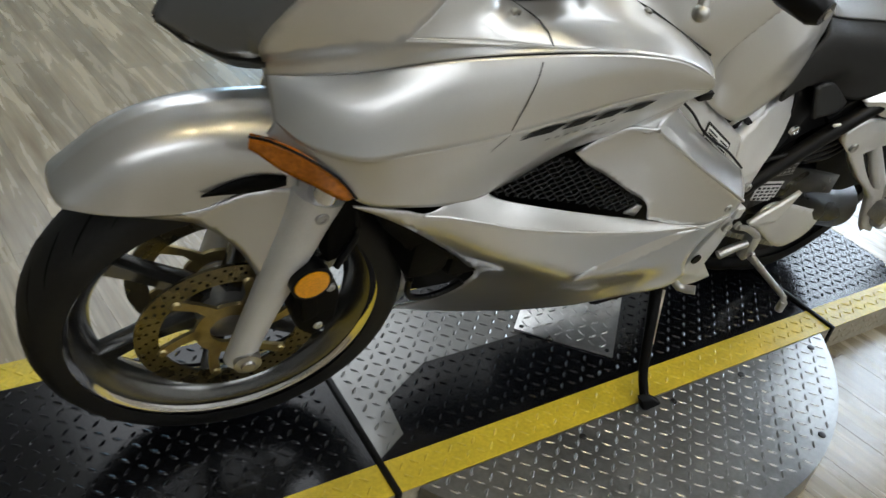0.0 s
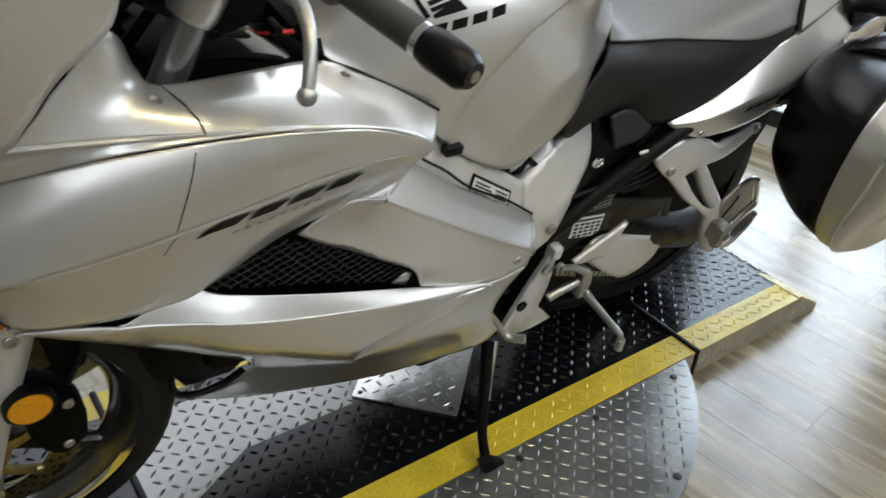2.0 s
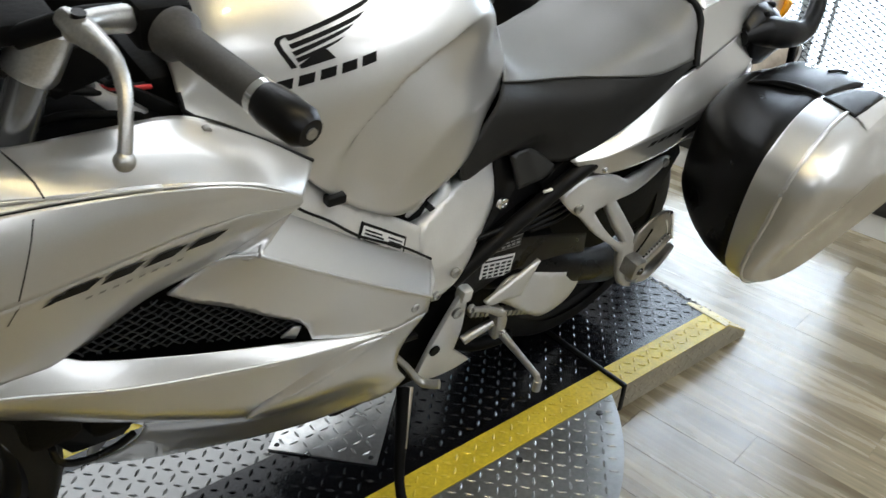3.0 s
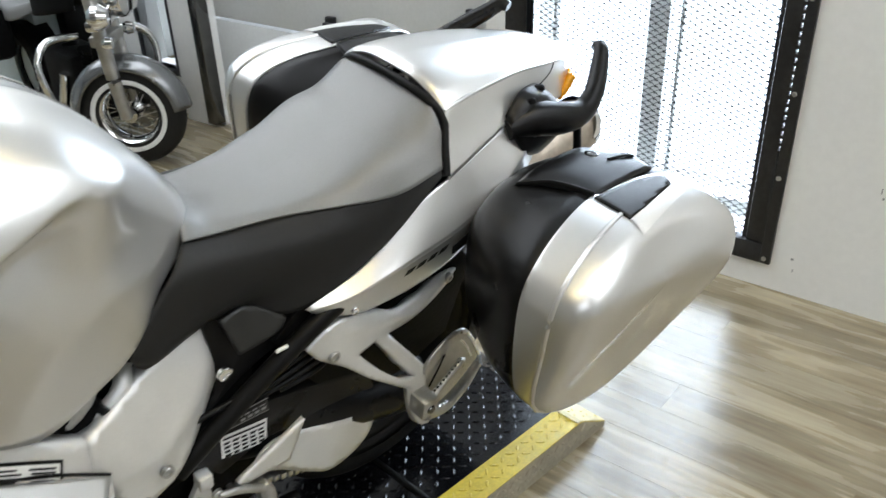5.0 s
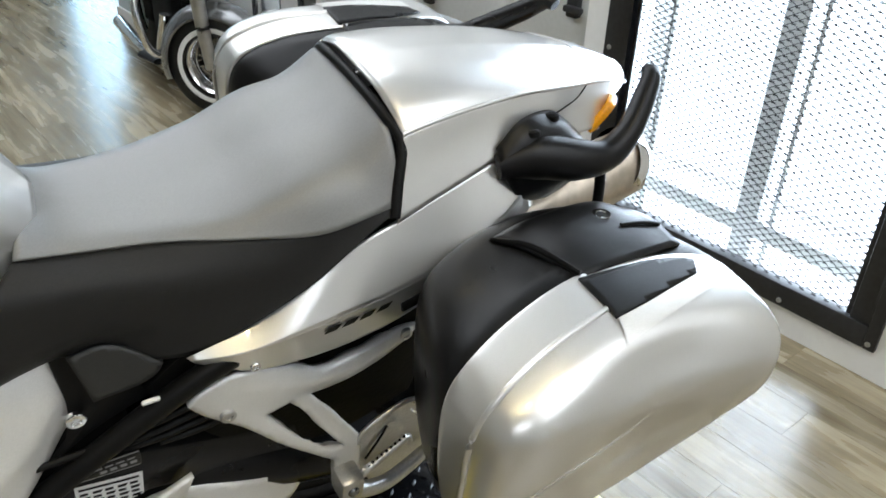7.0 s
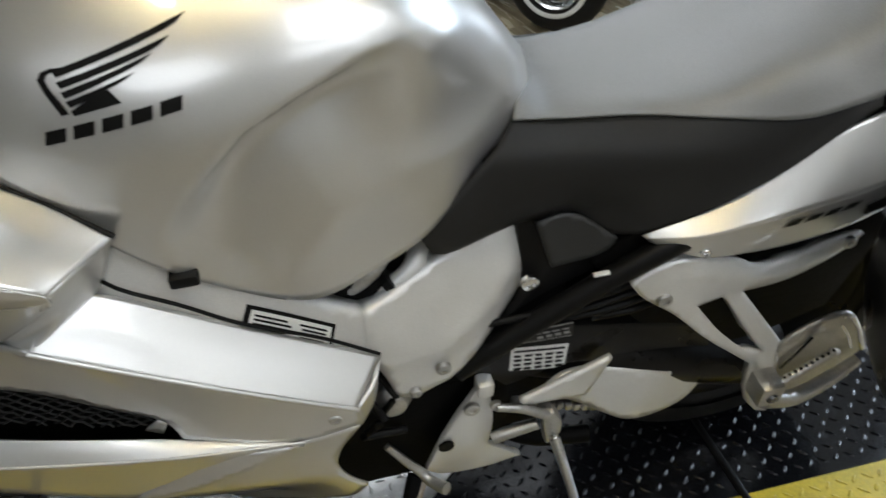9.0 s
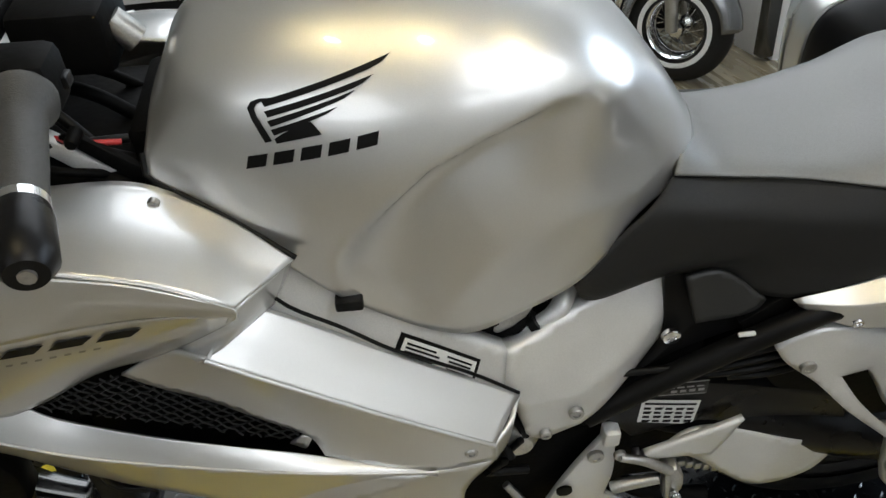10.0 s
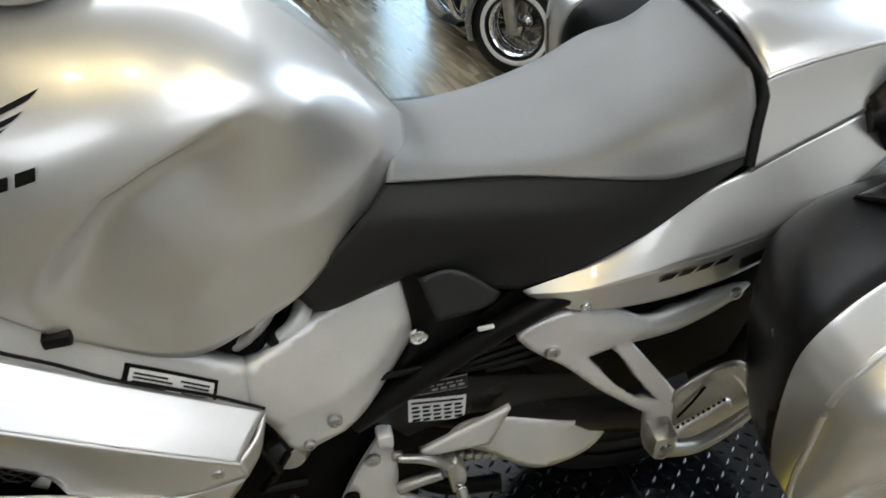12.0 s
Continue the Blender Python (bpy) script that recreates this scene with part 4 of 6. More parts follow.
# seam in the side cowl, printed model mark as plain bars
decal("cowl_seam", [[(.267, .897), (.2685, .897), (.2375, .818), (.236, .818)]], cowl, INK, bike, 0.0008)
decal("cowl_seam", [[(.236, .814), (.2375, .814), (.2235, .782), (.222, .782)]], cowl_low, INK, bike, 0.0008)
bars = []
for k in range(4):
    u0, w0 = .268 + k * .047, .802 + k * .0064
    bars.append([(u0, w0), (u0 + .034, w0 + .0047), (u0 + .050, w0 + .0210), (u0 + .015, w0 + .0162)])
bars.append([(.255, .798), (.267, .8005), (.279, .813), (.271, .8115)])
decal("model_mark", bars, (cowl, cowl_low), INK, bike, 0.0015, "black slanted lettering reduced to bars")
small = [[(.299 + k * .0145, .7895 + k * .0021), (.306 + k * .0145, .7905 + k * .0021), (.308 + k * .0145, .795 + k * .0021), (.301 + k * .0145, .794 + k * .0021)] for k in range(8)]
decal("model_mark_small", small, (cowl, cowl_low), GREYINK, bike, 0.0015)

# side grille
GR = [(.263, .668), (.314, .703), (.389, .718), (.433, .702), (.476, .675), (.586, .606), (.592, .572), (.557, .580), (.414, .625), (.307, .651)]


def in_poly(poly, x, y):
    r = False
    for (x1, y1), (x2, y2) in zip(poly, poly[1:] + poly[:1]):
        if (y1 > y) != (y2 > y) and x < (x2 - x1) * (y - y1) / (y2 - y1) + x1:
            r = not r
    return r


def grille(side):
    bm = bmesh.new()
    pitch, r = 0.0112, 0.0016
    for sg in (1, -1):
        d = Vector((math.cos(radians(38)), 0, sg * math.sin(radians(38)) - 0.25))
        d.normalize()
        nrm = Vector((-d.z, 0, d.x))
        for k in range(-45, 46):
            o = Vector((.43, 0, .645)) + nrm * (k * pitch)
            run = []
            for j in range(-60, 61):
                p = o + d * (j * 0.006)
                if in_poly(GR, p.x, p.z):
                    run.append(p)
                elif len(run) > 1:
                    break
                else:
                    run = []
            if len(run) < 2:
                continue
            for a, b in zip(run[::2], run[2::2] + ([run[-1]] if len(run) % 2 == 0 else [])):
                vs = []
                for q in (a, b):
                    wob = 0.0016 * math.sin(((q - o).dot(d)) / pitch * math.pi + (0 if sg > 0 else math.pi))
                    c = left((q.x, .190 + (q.x - .26) * 0.085 + wob, q.z), side)
                    vs += [bm.verts.new(c + nrm * r), bm.verts.new(c + Vector((0, -side * r, 0))), bm.verts.new(c - nrm * r)]
                bm.faces.new((vs[0], vs[1], vs[4], vs[3]))
                bm.faces.new((vs[1], vs[2], vs[5], vs[4]))
    bmesh.ops.recalc_face_normals(bm, faces=bm.faces)
    tagged(finish(bm, "grille_mesh", WEAVE, bike, "black woven grille mesh"), kind="stuff")
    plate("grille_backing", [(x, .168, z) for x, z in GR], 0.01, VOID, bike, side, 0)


both(grille)
panel("grille_fin", [(.556, .215, .583), (.574, .226, .601), (.585, .224, .598), (.575, .232, .579)], SILVER, bike, step=0.008)

# front mudguard
net("front_mudguard", [[(-.2545, 0, .621), (-.2545, .007, .6205), (-.254, .013, .619), (-.253, .018, .617), (-.252, .021, .614)],
                       [(-.249, 0, .634), (-.248, .016, .633), (-.247, .030, .630), (-.245, .042, .624), (-.243, .046, .617)],
                       [(-.222, 0, .660), (-.220, .022, .657), (-.214, .045, .645), (-.206, .058, .626), (-.200, .062, .610)],
                       [(-.171, 0, .697), (-.170, .030, .692), (-.164, .055, .672), (-.154, .068, .635), (-.146, .069, .600)],
                       [(-.103, 0, .718), (-.102, .032, .712), (-.098, .060, .690), (-.09, .073, .645), (-.085, .074, .600)],
                       [(-.035, 0, .722), (-.035, .032, .716), (-.034, .062, .695), (-.03, .076, .662), (-.025, .078, .628)],
                       [(.04, 0, .716), (.04, .032, .710), (.04, .064, .690), (.042, .082, .66), (.045, .090, .626)]], SILVER, bike, per=8, label="silver front mudguard", relax=20)
pair("mudguard_skirt", [(-.200, .062, .612), (-.146, .069, .598), (-.088, .072, .577), (-.034, .081, .525), (.000, .090, .463), (.028, .099, .50), (.071, .1, .611), (.045, .092, .628),
                        (-.02, .081, .626), (-.085, .075, .604)], SILVER, bike, step=0.01)
panel("mudguard_scoop", [(-.085, .0800, .632), (-.05, .0805, .648), (-.01, .0825, .656), (.026, .089, .651), (.026, .091, .638), (-.02, .0855, .632)], VOID, bike, bulge=0.001, thick=0.004, step=0.008, label="black scoop in the mudguard")

# front wheel, turned a little to the right
HUB = pose(-0.017, 0, 0.318, 0, 0, -6.6)


def tyre(name, m, r, half, rim_r, parent, grooves):
    prof = []
    for k in range(13):
        a = math.pi * k / 12
        prof.append((rim_r + (r - rim_r) * max(0.0, math.sin(a)) ** 0.62, -half * math.cos(a) * (1 if abs(math.cos(a)) < 0.97 else 0.92)))
    ob = lathe(name, prof, m, RUBBER, parent, 72, "black road tyre", 60)
    bm = bmesh.new()
    for k in range(grooves):
        for sg in (1, -1):
            a = 2 * math.pi * (k + (0.5 if sg > 0 else 0)) / grooves
            pts = []
            for j in range(7):
                f = j / 6
                y = sg * half * (0.12 + 0.70 * f)
                ang = math.acos(max(-1, min(1, -y / half)))
                rr = rim_r + (r - rim_r) * math.sin(ang) ** 0.62 + 0.0006
                aa = a + 0.16 * f + 0.10 * f * f
                wd = 0.004 * (1 - abs(2 * f - 1) ** 3)
                pts.append([m @ Vector(((rr) * math.cos(aa + s_ * wd / rr), y, rr * math.sin(aa + s_ * wd / rr))) for s_ in (-1, 1)])
            vs = [[bm.verts.new(p) for p in pr] for pr in pts]
            for p, q in zip(vs, vs[1:]):
                bm.faces.new((p[0], p[1], q[1], q[0]))
    g = finish(bm, "tread_grooves", VOID, ob)
    tagged(g, kind="stuff")
    return ob


def wheel(name, m, r, half, rim_r, label, grooves=26, spokes=6, metal=RIMGREY, lip=CHROME):
    rim = lathe(name, [(rim_r, -half * .72), (rim_r + .004, -half * .78), (rim_r + .006, -half * .70), (rim_r - .010, -half * .66), (rim_r - .028, -half * .50), (rim_r - .040, -half * .25),
                       (rim_r - .046, 0), (rim_r - .040, half * .25), (rim_r - .028, half * .50), (rim_r - .010, half * .66), (rim_r + .006, half * .70), (rim_r + .004, half * .78), (rim_r, half * .72)],
                m, metal, bike, 72, label)
    tyre("tyre", m, r, half, rim_r - 0.004, rim, grooves)
    for sg in (1, -1):
        lathe("rim_lip", [(rim_r - .012, sg * half * .68), (rim_r - .004, sg * half * .80), (rim_r + .004, sg * half * .84), (rim_r + .005, sg * half * .76)], m, lip, rim, 72)
    for k in range(spokes):
        a = 2 * math.pi * k / spokes + 0.35
        bm = bmesh.new()
        rows = []
        for rr, w, h in ((0.045, .020, .026), (0.09, .015, .022), (0.15, .013, .018), (rim_r - .036, .022, .016)):
            c, s = math.cos(a + (rr - .05) * .6), math.sin(a + (rr - .05) * .6)
            rows.append([bm.verts.new(m @ Vector((rr * c - q * s, y, rr * s + q * c))) for q, y in ((-w, -h * .4), (-w * .6, -h), (w * .6, -h), (w, -h * .4), (w, h * .4), (w * .6, h), (-w * .6, h), (-w, h * .4))])
        for p, q in zip(rows, rows[1:]):
            for i in range(8):
                bm.faces.new((p[i], p[(i + 1) % 8], q[(i + 1) % 8], q[i]))
        bmesh.ops.recalc_face_normals(bm, faces=bm.faces)
        finish(bm, "spoke", metal, rim)
    lathe("hub", [(0.0, -.05), (.03, -.05), (.045, -.042), (.05, -.02), (.05, .02), (.045, .042), (.03, .05), (0.0, .05)], m, CASTING, rim, 32)
    return rim


fw = wheel("front_wheel", HUB, 0.304, 0.062, 0.250, "cast alloy front wheel with drilled brake discs")


def brake_disc(parent, m, y, sgn, r=.148):
    ob = lathe("brake_disc", [(r - .036, y), (r, y), (r, y + sgn * .005), (r - .036, y + sgn * .005), (r - .036, y)], m, STEEL, parent, 64, "drilled steel brake disc")
    bm = bmesh.new()
    for k in range(36):
        for q, rr in enumerate((r - .029, r - .018, r - .008)):
            a = 2 * math.pi * (k + q / 3) / 36
            c = m @ Vector((rr * math.cos(a), y - sgn * .0006, rr * math.sin(a)))
            bmesh.ops.create_circle(bm, cap_ends=True, segments=8, radius=.003, matrix=Matrix.Translation(c) @ m.to_3x3().to_4x4() @ pose(0, 0, 0, 90, 0, 0))
    tagged(finish(bm, "drilled_holes", VOID, ob), kind="stuff")
    # bronze carrier with arms
    for k in range(6):
        a = 2 * math.pi * k / 6
        bm = bmesh.new()
        p = []
        for rr, off, w in ((.045, 0, .013), (.078, .18, .008), (r - .034, .34, .010)):
            c, s = math.cos(a + off), math.sin(a + off)
            p.append([bm.verts.new(m @ Vector((rr * c - q * s, y + d, rr * s + q * c))) for q, d in ((-w, -.001), (w, -.001), (w, sgn * .006), (-w, sgn * .006))])
        for e, f_ in zip(p, p[1:]):
            for i in range(4):
                bm.faces.new((e[i], e[(i + 1) % 4], f_[(i + 1) % 4], f_[i]))
        bm.faces.new(p[-1])
        bmesh.ops.recalc_face_normals(bm, faces=bm.faces)
        finish(bm, "carrier_arm", GOLD, ob)
        c, s = math.cos(a + .34), math.sin(a + .34)
        finish(add_lathe(bmesh.new(), [(0, y - sgn * .004), (.006, y - sgn * .004), (.009, y)], m @ Matrix.Translation(((r - .036) * c, 0, (r - .036) * s)), 12), "rivet", GOLD, ob)
    lathe("carrier_ring", [(.034, y - sgn * .001), (.058, y - sgn * .001), (.058, y + sgn * .006), (.034, y + sgn * .006), (.034, y - sgn * .001)], m, GOLD, ob, 40, "bronze disc carrier")
    return ob


brake_disc(fw, HUB, -.062, 1)
brake_disc(fw, HUB, .062, -1)

# forks, calipers, reflector


def fork(sd):
    leg = tube("fork_leg", [left((-.022, .092, .272), sd), left((.012, .092, .40), sd), left((.062, .096, .585), sd), left((.072, .097, .625), sd)], [.024, .027, .036, .040], SILVER_MATT, bike, 20, label="silver fork slider", flat=0.86)
    tube("stanchion", [left((.070, .108, .62), sd), left((.165, .108, .97), sd)], .0215, CHROME, bike, 18, 0.05)
    lathe("axle_clamp", [(0, -.026), (.010, -.026), (.012, -.022), (.022, -.020), (.024, .02), (0, .02)], Matrix.Translation(left((-.012, .098, .288), sd)) @ pose(0, 0, 0, 0, 0, -6 if sd > 0 else 174), CASTING, bike, 20)
    bolt(leg, (.066, .131, .603), .010, CASTING, sd)
    cal = plate("brake_caliper", [(.055, .105, .47), (.10, .105, .455), (.135, .105, .40), (.135, .105, .33), (.10, .105, .30), (.07, .105, .33), (.055, .105, .40)], .05, VOID, bike, sd, .008, label="black brake caliper")
    plate("caliper_bridge", [(.06, .111, .43), (.09, .111, .42), (.10, .111, .36), (.075, .111, .35)], .02, VOID, cal, sd, .004)
    bolt(cal, (.115, .107, .42), .008, CASTING, sd)
    bolt(cal, (.105, .107, .33), .008, CASTING, sd)


both(fork)
rf = lathe("reflector", [(0, -.006), (.012, -.0055), (.027, -.004), (.0285, 0), (.0285, .012), (0, .012)], Matrix.Translation(left((.067, .130, .471))), ORANGE, bike, 32, "round orange side reflector", 60)
lathe("reflector_ring", [(.0285, -.003), (.033, -.002), (.033, .014), (.0285, .014)], Matrix.Translation(left((.067, .130, .471))), BLACK, rf, 32)
tube("brake_hose", [left((.12, .10, .46)), left((.15, .09, .52)), left((.13, .08, .60)), left((.10, .07, .70))], .006, BLACK, bike)
plate("fork_gaiter", [(.085, .09, .66), (.14, .09, .68), (.16, .09, .60), (.15, .09, .47), (.11, .09, .46)], .05, VOID, bike, 1, .006)

# plain near-black blocks for the engine and inner parts, shade put into their colour
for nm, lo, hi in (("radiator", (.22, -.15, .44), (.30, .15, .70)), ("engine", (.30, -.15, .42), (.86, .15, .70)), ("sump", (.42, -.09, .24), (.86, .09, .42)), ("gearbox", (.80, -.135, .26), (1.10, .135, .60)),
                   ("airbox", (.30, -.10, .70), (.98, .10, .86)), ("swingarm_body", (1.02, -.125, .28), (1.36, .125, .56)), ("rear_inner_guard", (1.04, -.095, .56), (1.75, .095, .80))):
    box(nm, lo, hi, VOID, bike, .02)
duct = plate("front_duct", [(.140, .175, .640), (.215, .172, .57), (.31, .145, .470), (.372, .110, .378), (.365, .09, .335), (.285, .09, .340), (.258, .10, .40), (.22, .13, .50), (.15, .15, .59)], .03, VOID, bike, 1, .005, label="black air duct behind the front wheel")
tube("duct_rim", [left((.270, .115, .452)), left((.258, .112, .40)), left((.268, .108, .352)), left((.300, .105, .333)), left((.345, .105, .335)), left((.372, .112, .36))], .006, SATIN, bike, 10)


# fuel tank
tank = net("fuel_tank", [
    [(.474, 0, .975), (.471, .03, .972), (.468, .06, .962), (.466, .085, .950), (.464, .10, .940), (.463, .107, .935), (.463, .113, .929), (.464, .12, .920)],
    [(.505, 0, 1.030), (.503, .035, 1.024), (.502, .07, 1.005), (.502, .098, .980), (.504, .115, .956), (.506, .124, .938), (.508, .131, .917), (.506, .141, .900)],
    [(.545, 0, 1.052), (.545, .045, 1.043), (.545, .088, 1.018), (.545, .12, .985), (.546, .138, .951), (.5465, .147, .926), (.547, .155, .905), (.548, .161, .880)],
    [(.61, 0, 1.072), (.61, .055, 1.062), (.61, .105, 1.030), (.61, .145, .985), (.608, .166, .940), (.605, .175, .905), (.601, .179, .87), (.597, .179, .828)],
    [(.69, 0, 1.084), (.69, .062, 1.073), (.69, .118, 1.038), (.69, .165, .992), (.690, .188, .948), (.686, .193, .900), (.680, .192, .840), (.672, .184, .760)],
    [(.785, 0, 1.085), (.785, .065, 1.075), (.785, .122, 1.046), (.787, .163, 1.008), (.785, .183, .966), (.780, .192, .910), (.772, .193, .830), (.765, .185, .712)],
    [(.87, 0, 1.066), (.87, .06, 1.058), (.872, .11, 1.038), (.875, .145, 1.011), (.872, .163, .978), (.866, .173, .925), (.856, .177, .838), (.842, .172, .727)],
    [(.940, 0, 1.018), (.940, .05, 1.012), (.940, .09, 1.001), (.937, .119, .982), (.932, .135, .955), (.926, .147, .915), (.920, .155, .848), (.908, .157, .755)],
    [(1.004, 0, .945), (1.004, .04, .942), (1.002, .07, .934), (.997, .095, .918), (.992, .107, .900), (.988, .113, .874), (.982, .118, .842), (.970, .122, .800)],
    [(1.060, 0, .868), (1.058, .02, .865), (1.055, .04, .858), (1.050, .055, .850), (1.042, .07, .843), (1.036, .075, .838), (1.030, .08, .833), (1.022, .09, .823)]],
    SILVER, bike, per=11, label="silver fuel tank with recessed knee flanks", sharp=85, relax=40)
CREST = [(.612, .800), (.634, .848), (.690, .906), (.735, .948), (.786, .971), (.854, .994), (.895, .997), (.933, .990)]
LIP = [(.933, .990), (1.10, .98), (1.12, .88), (1.05, .78), (.925, .785), (.860, .735), (.790, .705), (.744, .700), (.66, .750), (.612, .800)]


def line_distance(line, x, y):
    best = 9.0
    for (x1, y1), (x2, y2) in zip(line, line[1:]):
        dx, dy = x2 - x1, y2 - y1
        t = max(0, min(1, ((x - x1) * dx + (y - y1) * dy) / (dx * dx + dy * dy)))
        best = min(best, math.hypot(x - x1 - t * dx, y - y1 - t * dy))
    return best


def ease(x):
    x = max(0, min(1, x))
    return x * x * (3 - 2 * x)


# knee recess: deepest under the crest, running out towards the lower edge and the lip
for v in tank.data.vertices:
    u, w = v.co.x, v.co.z
    if abs(v.co.y) > .04 and in_poly(CREST + LIP[1:-1], u, w):
        c, low, end = line_distance(CREST, u, w), line_distance(LIP[4:], u, w), math.hypot(u - CREST[-1][0], w - CREST[-1][1])
        deep = .042 * math.sin(min(1, c / .034) * math.pi / 2) - .34 * max(0, c - .036)
        deep = max(deep, .005 * ease(c / .03)) * ease(end / .14) * ease(low / .06) * ease((u - .618) / .11) * ease((abs(v.co.y) - .04) / .06)
        v.co.y -= math.copysign(deep, v.co.y)
lathe("filler_cap", [(0, -.006), (.045, -.005), (.052, -.002), (.056, .003), (.066, .006), (.068, .012)], Matrix.Translation((.705, 0, 1.084)) @ pose(0, 0, 0, -90, 0, 0) @ pose(0, 0, 0, 0, 0, 180), SILVER_MATT, bike, 40, "round silver filler cap")
for k in range(6):
    a = 2 * math.pi * k / 6
    finish(add_lathe(bmesh.new(), [(0, .009), (.004, .009), (.005, .005)], Matrix.Translation((.705 + .050 * math.cos(a), .050 * math.sin(a), 1.082)) @ pose(0, 0, 0, 90, 0, 0), 10), "cap_screw", CHROME, bike)
# winged mark and word bars on the tank flank
wing = []
for (u0, w0), (u1, w1), h in zip(((.589, .998), (.591, .9905), (.593, .9835), (.5955, .977)), ((.711, 1.036), (.694, 1.0225), (.677, 1.012), (.660, 1.000)), (.0062, .006, .0058, .0056)):
    wing.append([(u0, w0), (u0 + .003, w0 - .0042), (u1 - .020, w1 - .0065 - h * .6), (u1 - .010, w1 - h), (u1, w1)])
wing.append([(.598, .970), (.600, .9665), (.643, .9785), (.634, .987), (.627, .987), (.606, .975)])
wing.append([(.600, 1.0012), (.588, .9995), (.5795, .9965), (.5755, .9915), (.578, .984), (.589, .966), (.596, .968), (.584, .986), (.582, .9915), (.5845, .995), (.592, .9985), (.600, 1.0005)])
decal("wing_mark", wing, tank, INK, bike, 0.001, "black winged mark on the tank")
word = [[(.567 + k * .0264, .9400 + k * .0071), (.5865 + k * .0264, .9453 + k * .0071), (.5900 + k * .0262, .9570 + k * .0069), (.5705 + k * .0262, .9520 + k * .0069)] for k in range(5)]
decal("word_mark", word, tank, INK, bike, 0.001, "black word reduced to bars under the wing")
box("tank_clip", (.632, -.192, .772), (.662, -.176, .787), BLACK, bike, .003)
tube("tank_trim", [left((.463, .112, .940)), left((.464, .124, .922)), left((.501, .142, .906)), left((.548, .163, .884)), left((.602, .192, .858))], .003, BLACK, bike)

# seat, cowl and tail
TOP = [[(1.030, 0, .880), (1.030, .040, .872), (1.026, .072, .856), (1.019, .091, .838)],
       [(1.084, 0, .838), (1.084, .035, .836), (1.083, .065, .832), (1.081, .086, .825)],
       [(1.175, 0, .829), (1.175, .045, .829), (1.175, .080, .828), (1.174, .100, .823)],
       [(1.263, 0, .842), (1.263, .060, .843), (1.263, .105, .839), (1.262, .130, .824)],
       [(1.342, 0, .878), (1.342, .066, .878), (1.342, .122, .867), (1.345, .156, .827)],
       [(1.405, 0, .902), (1.405, .07, .898), (1.405, .122, .882), (1.414, .163, .843)],
       [(1.458, 0, .936), (1.457, .07, .934), (1.453, .118, .918), (1.450, .160, .850)]]
SIDE = [[(.985, .122, .818), (.945, .138, .786), (.897, .160, .748)],
        [(1.058, .126, .808), (1.010, .136, .752), (.930, .146, .703)],
        [(1.155, .134, .796), (1.115, .136, .745), (1.055, .112, .699)],
        [(1.25, .150, .79), (1.222, .154, .740), (1.170, .152, .682)],
        [(1.338, .162, .802), (1.325, .167, .778), (1.305, .173, .750)],
        [(1.413, .167, .838), (1.412, .170, .833), (1.411, .172, .828)],
        [(1.449, .162, .848), (1.448, .164, .846), (1.447, .165, .844)]]
# flanks stay dark, the top's paler colour carries the ceiling sheen
seat = net("seat", [[t[3]] + s for t, s in zip(TOP, SIDE)], FLANK, bike, per=7, label="black vinyl rider seat with textured flanks and a sheen-lightened top", sharp=60)
net("seat_top", TOP, VINYL, seat, per=7, label="smooth vinyl seat top, lightened to carry its overhead sheen", sharp=60)
COWL_TOP = [[(1.455, 0, .960), (1.456, .055, .957), (1.460, .099, .942), (1.464, .126, .927)], [(1.475, 0, .970), (1.475, .055, .967), (1.476, .099, .951), (1.480, .126, .932)],
            [(1.55, 0, .970), (1.55, .05, .966), (1.55, .091, .955), (1.55, .118, .938)], [(1.66, 0, .960), (1.66, .045, .956), (1.66, .080, .949), (1.66, .104, .938)],
            [(1.76, 0, .946), (1.76, .038, .942), (1.76, .066, .936), (1.76, .089, .925)], [(1.85, 0, .926), (1.85, .028, .923), (1.85, .049, .917), (1.85, .067, .908)],
            [(1.928, 0, .896), (1.926, .016, .894), (1.923, .03, .889), (1.918, .042, .881)]]
COWL_SIDE = [[(1.458, .147, .886), (1.440, .177, .832)], [(1.472, .145, .890), (1.462, .173, .838)], [(1.545, .134, .902), (1.538, .160, .858)], [(1.655, .120, .905), (1.65, .138, .880)],
             [(1.76, .104, .895), (1.76, .118, .862)], [(1.845, .083, .881), (1.828, .098, .851)], [(1.898, .050, .868), (1.868, .064, .843)]]
cowl_top = net("seat_cowl", COWL_TOP, SILVER, bike, per=7, label="silver pillion seat cowl", sharp=60)
cowl2 = net("cowl_flank", [[t[3]] + s for t, s in zip(COWL_TOP, COWL_SIDE)], SILVER, bike, per=7, sharp=60)
def seat_cowl_seam(name, pts, r, mat):
    """A joint line laid on the seat cowl."""
    from mathutils.bvhtree import BVHTree
    line = []
    trees = [BVHTree.FromPolygons([v.co for v in ob.data.vertices], [p.vertices for p in ob.data.polygons]) for ob in (cowl_top, cowl2)]
    for p in curve_points([left(q) for q in pts], 0.006):
        line.append(min((t.find_nearest(p) for t in trees), key=lambda h: h[3])[0])
    tube(name, line, r, mat, cowl_top, 8, 0.02)


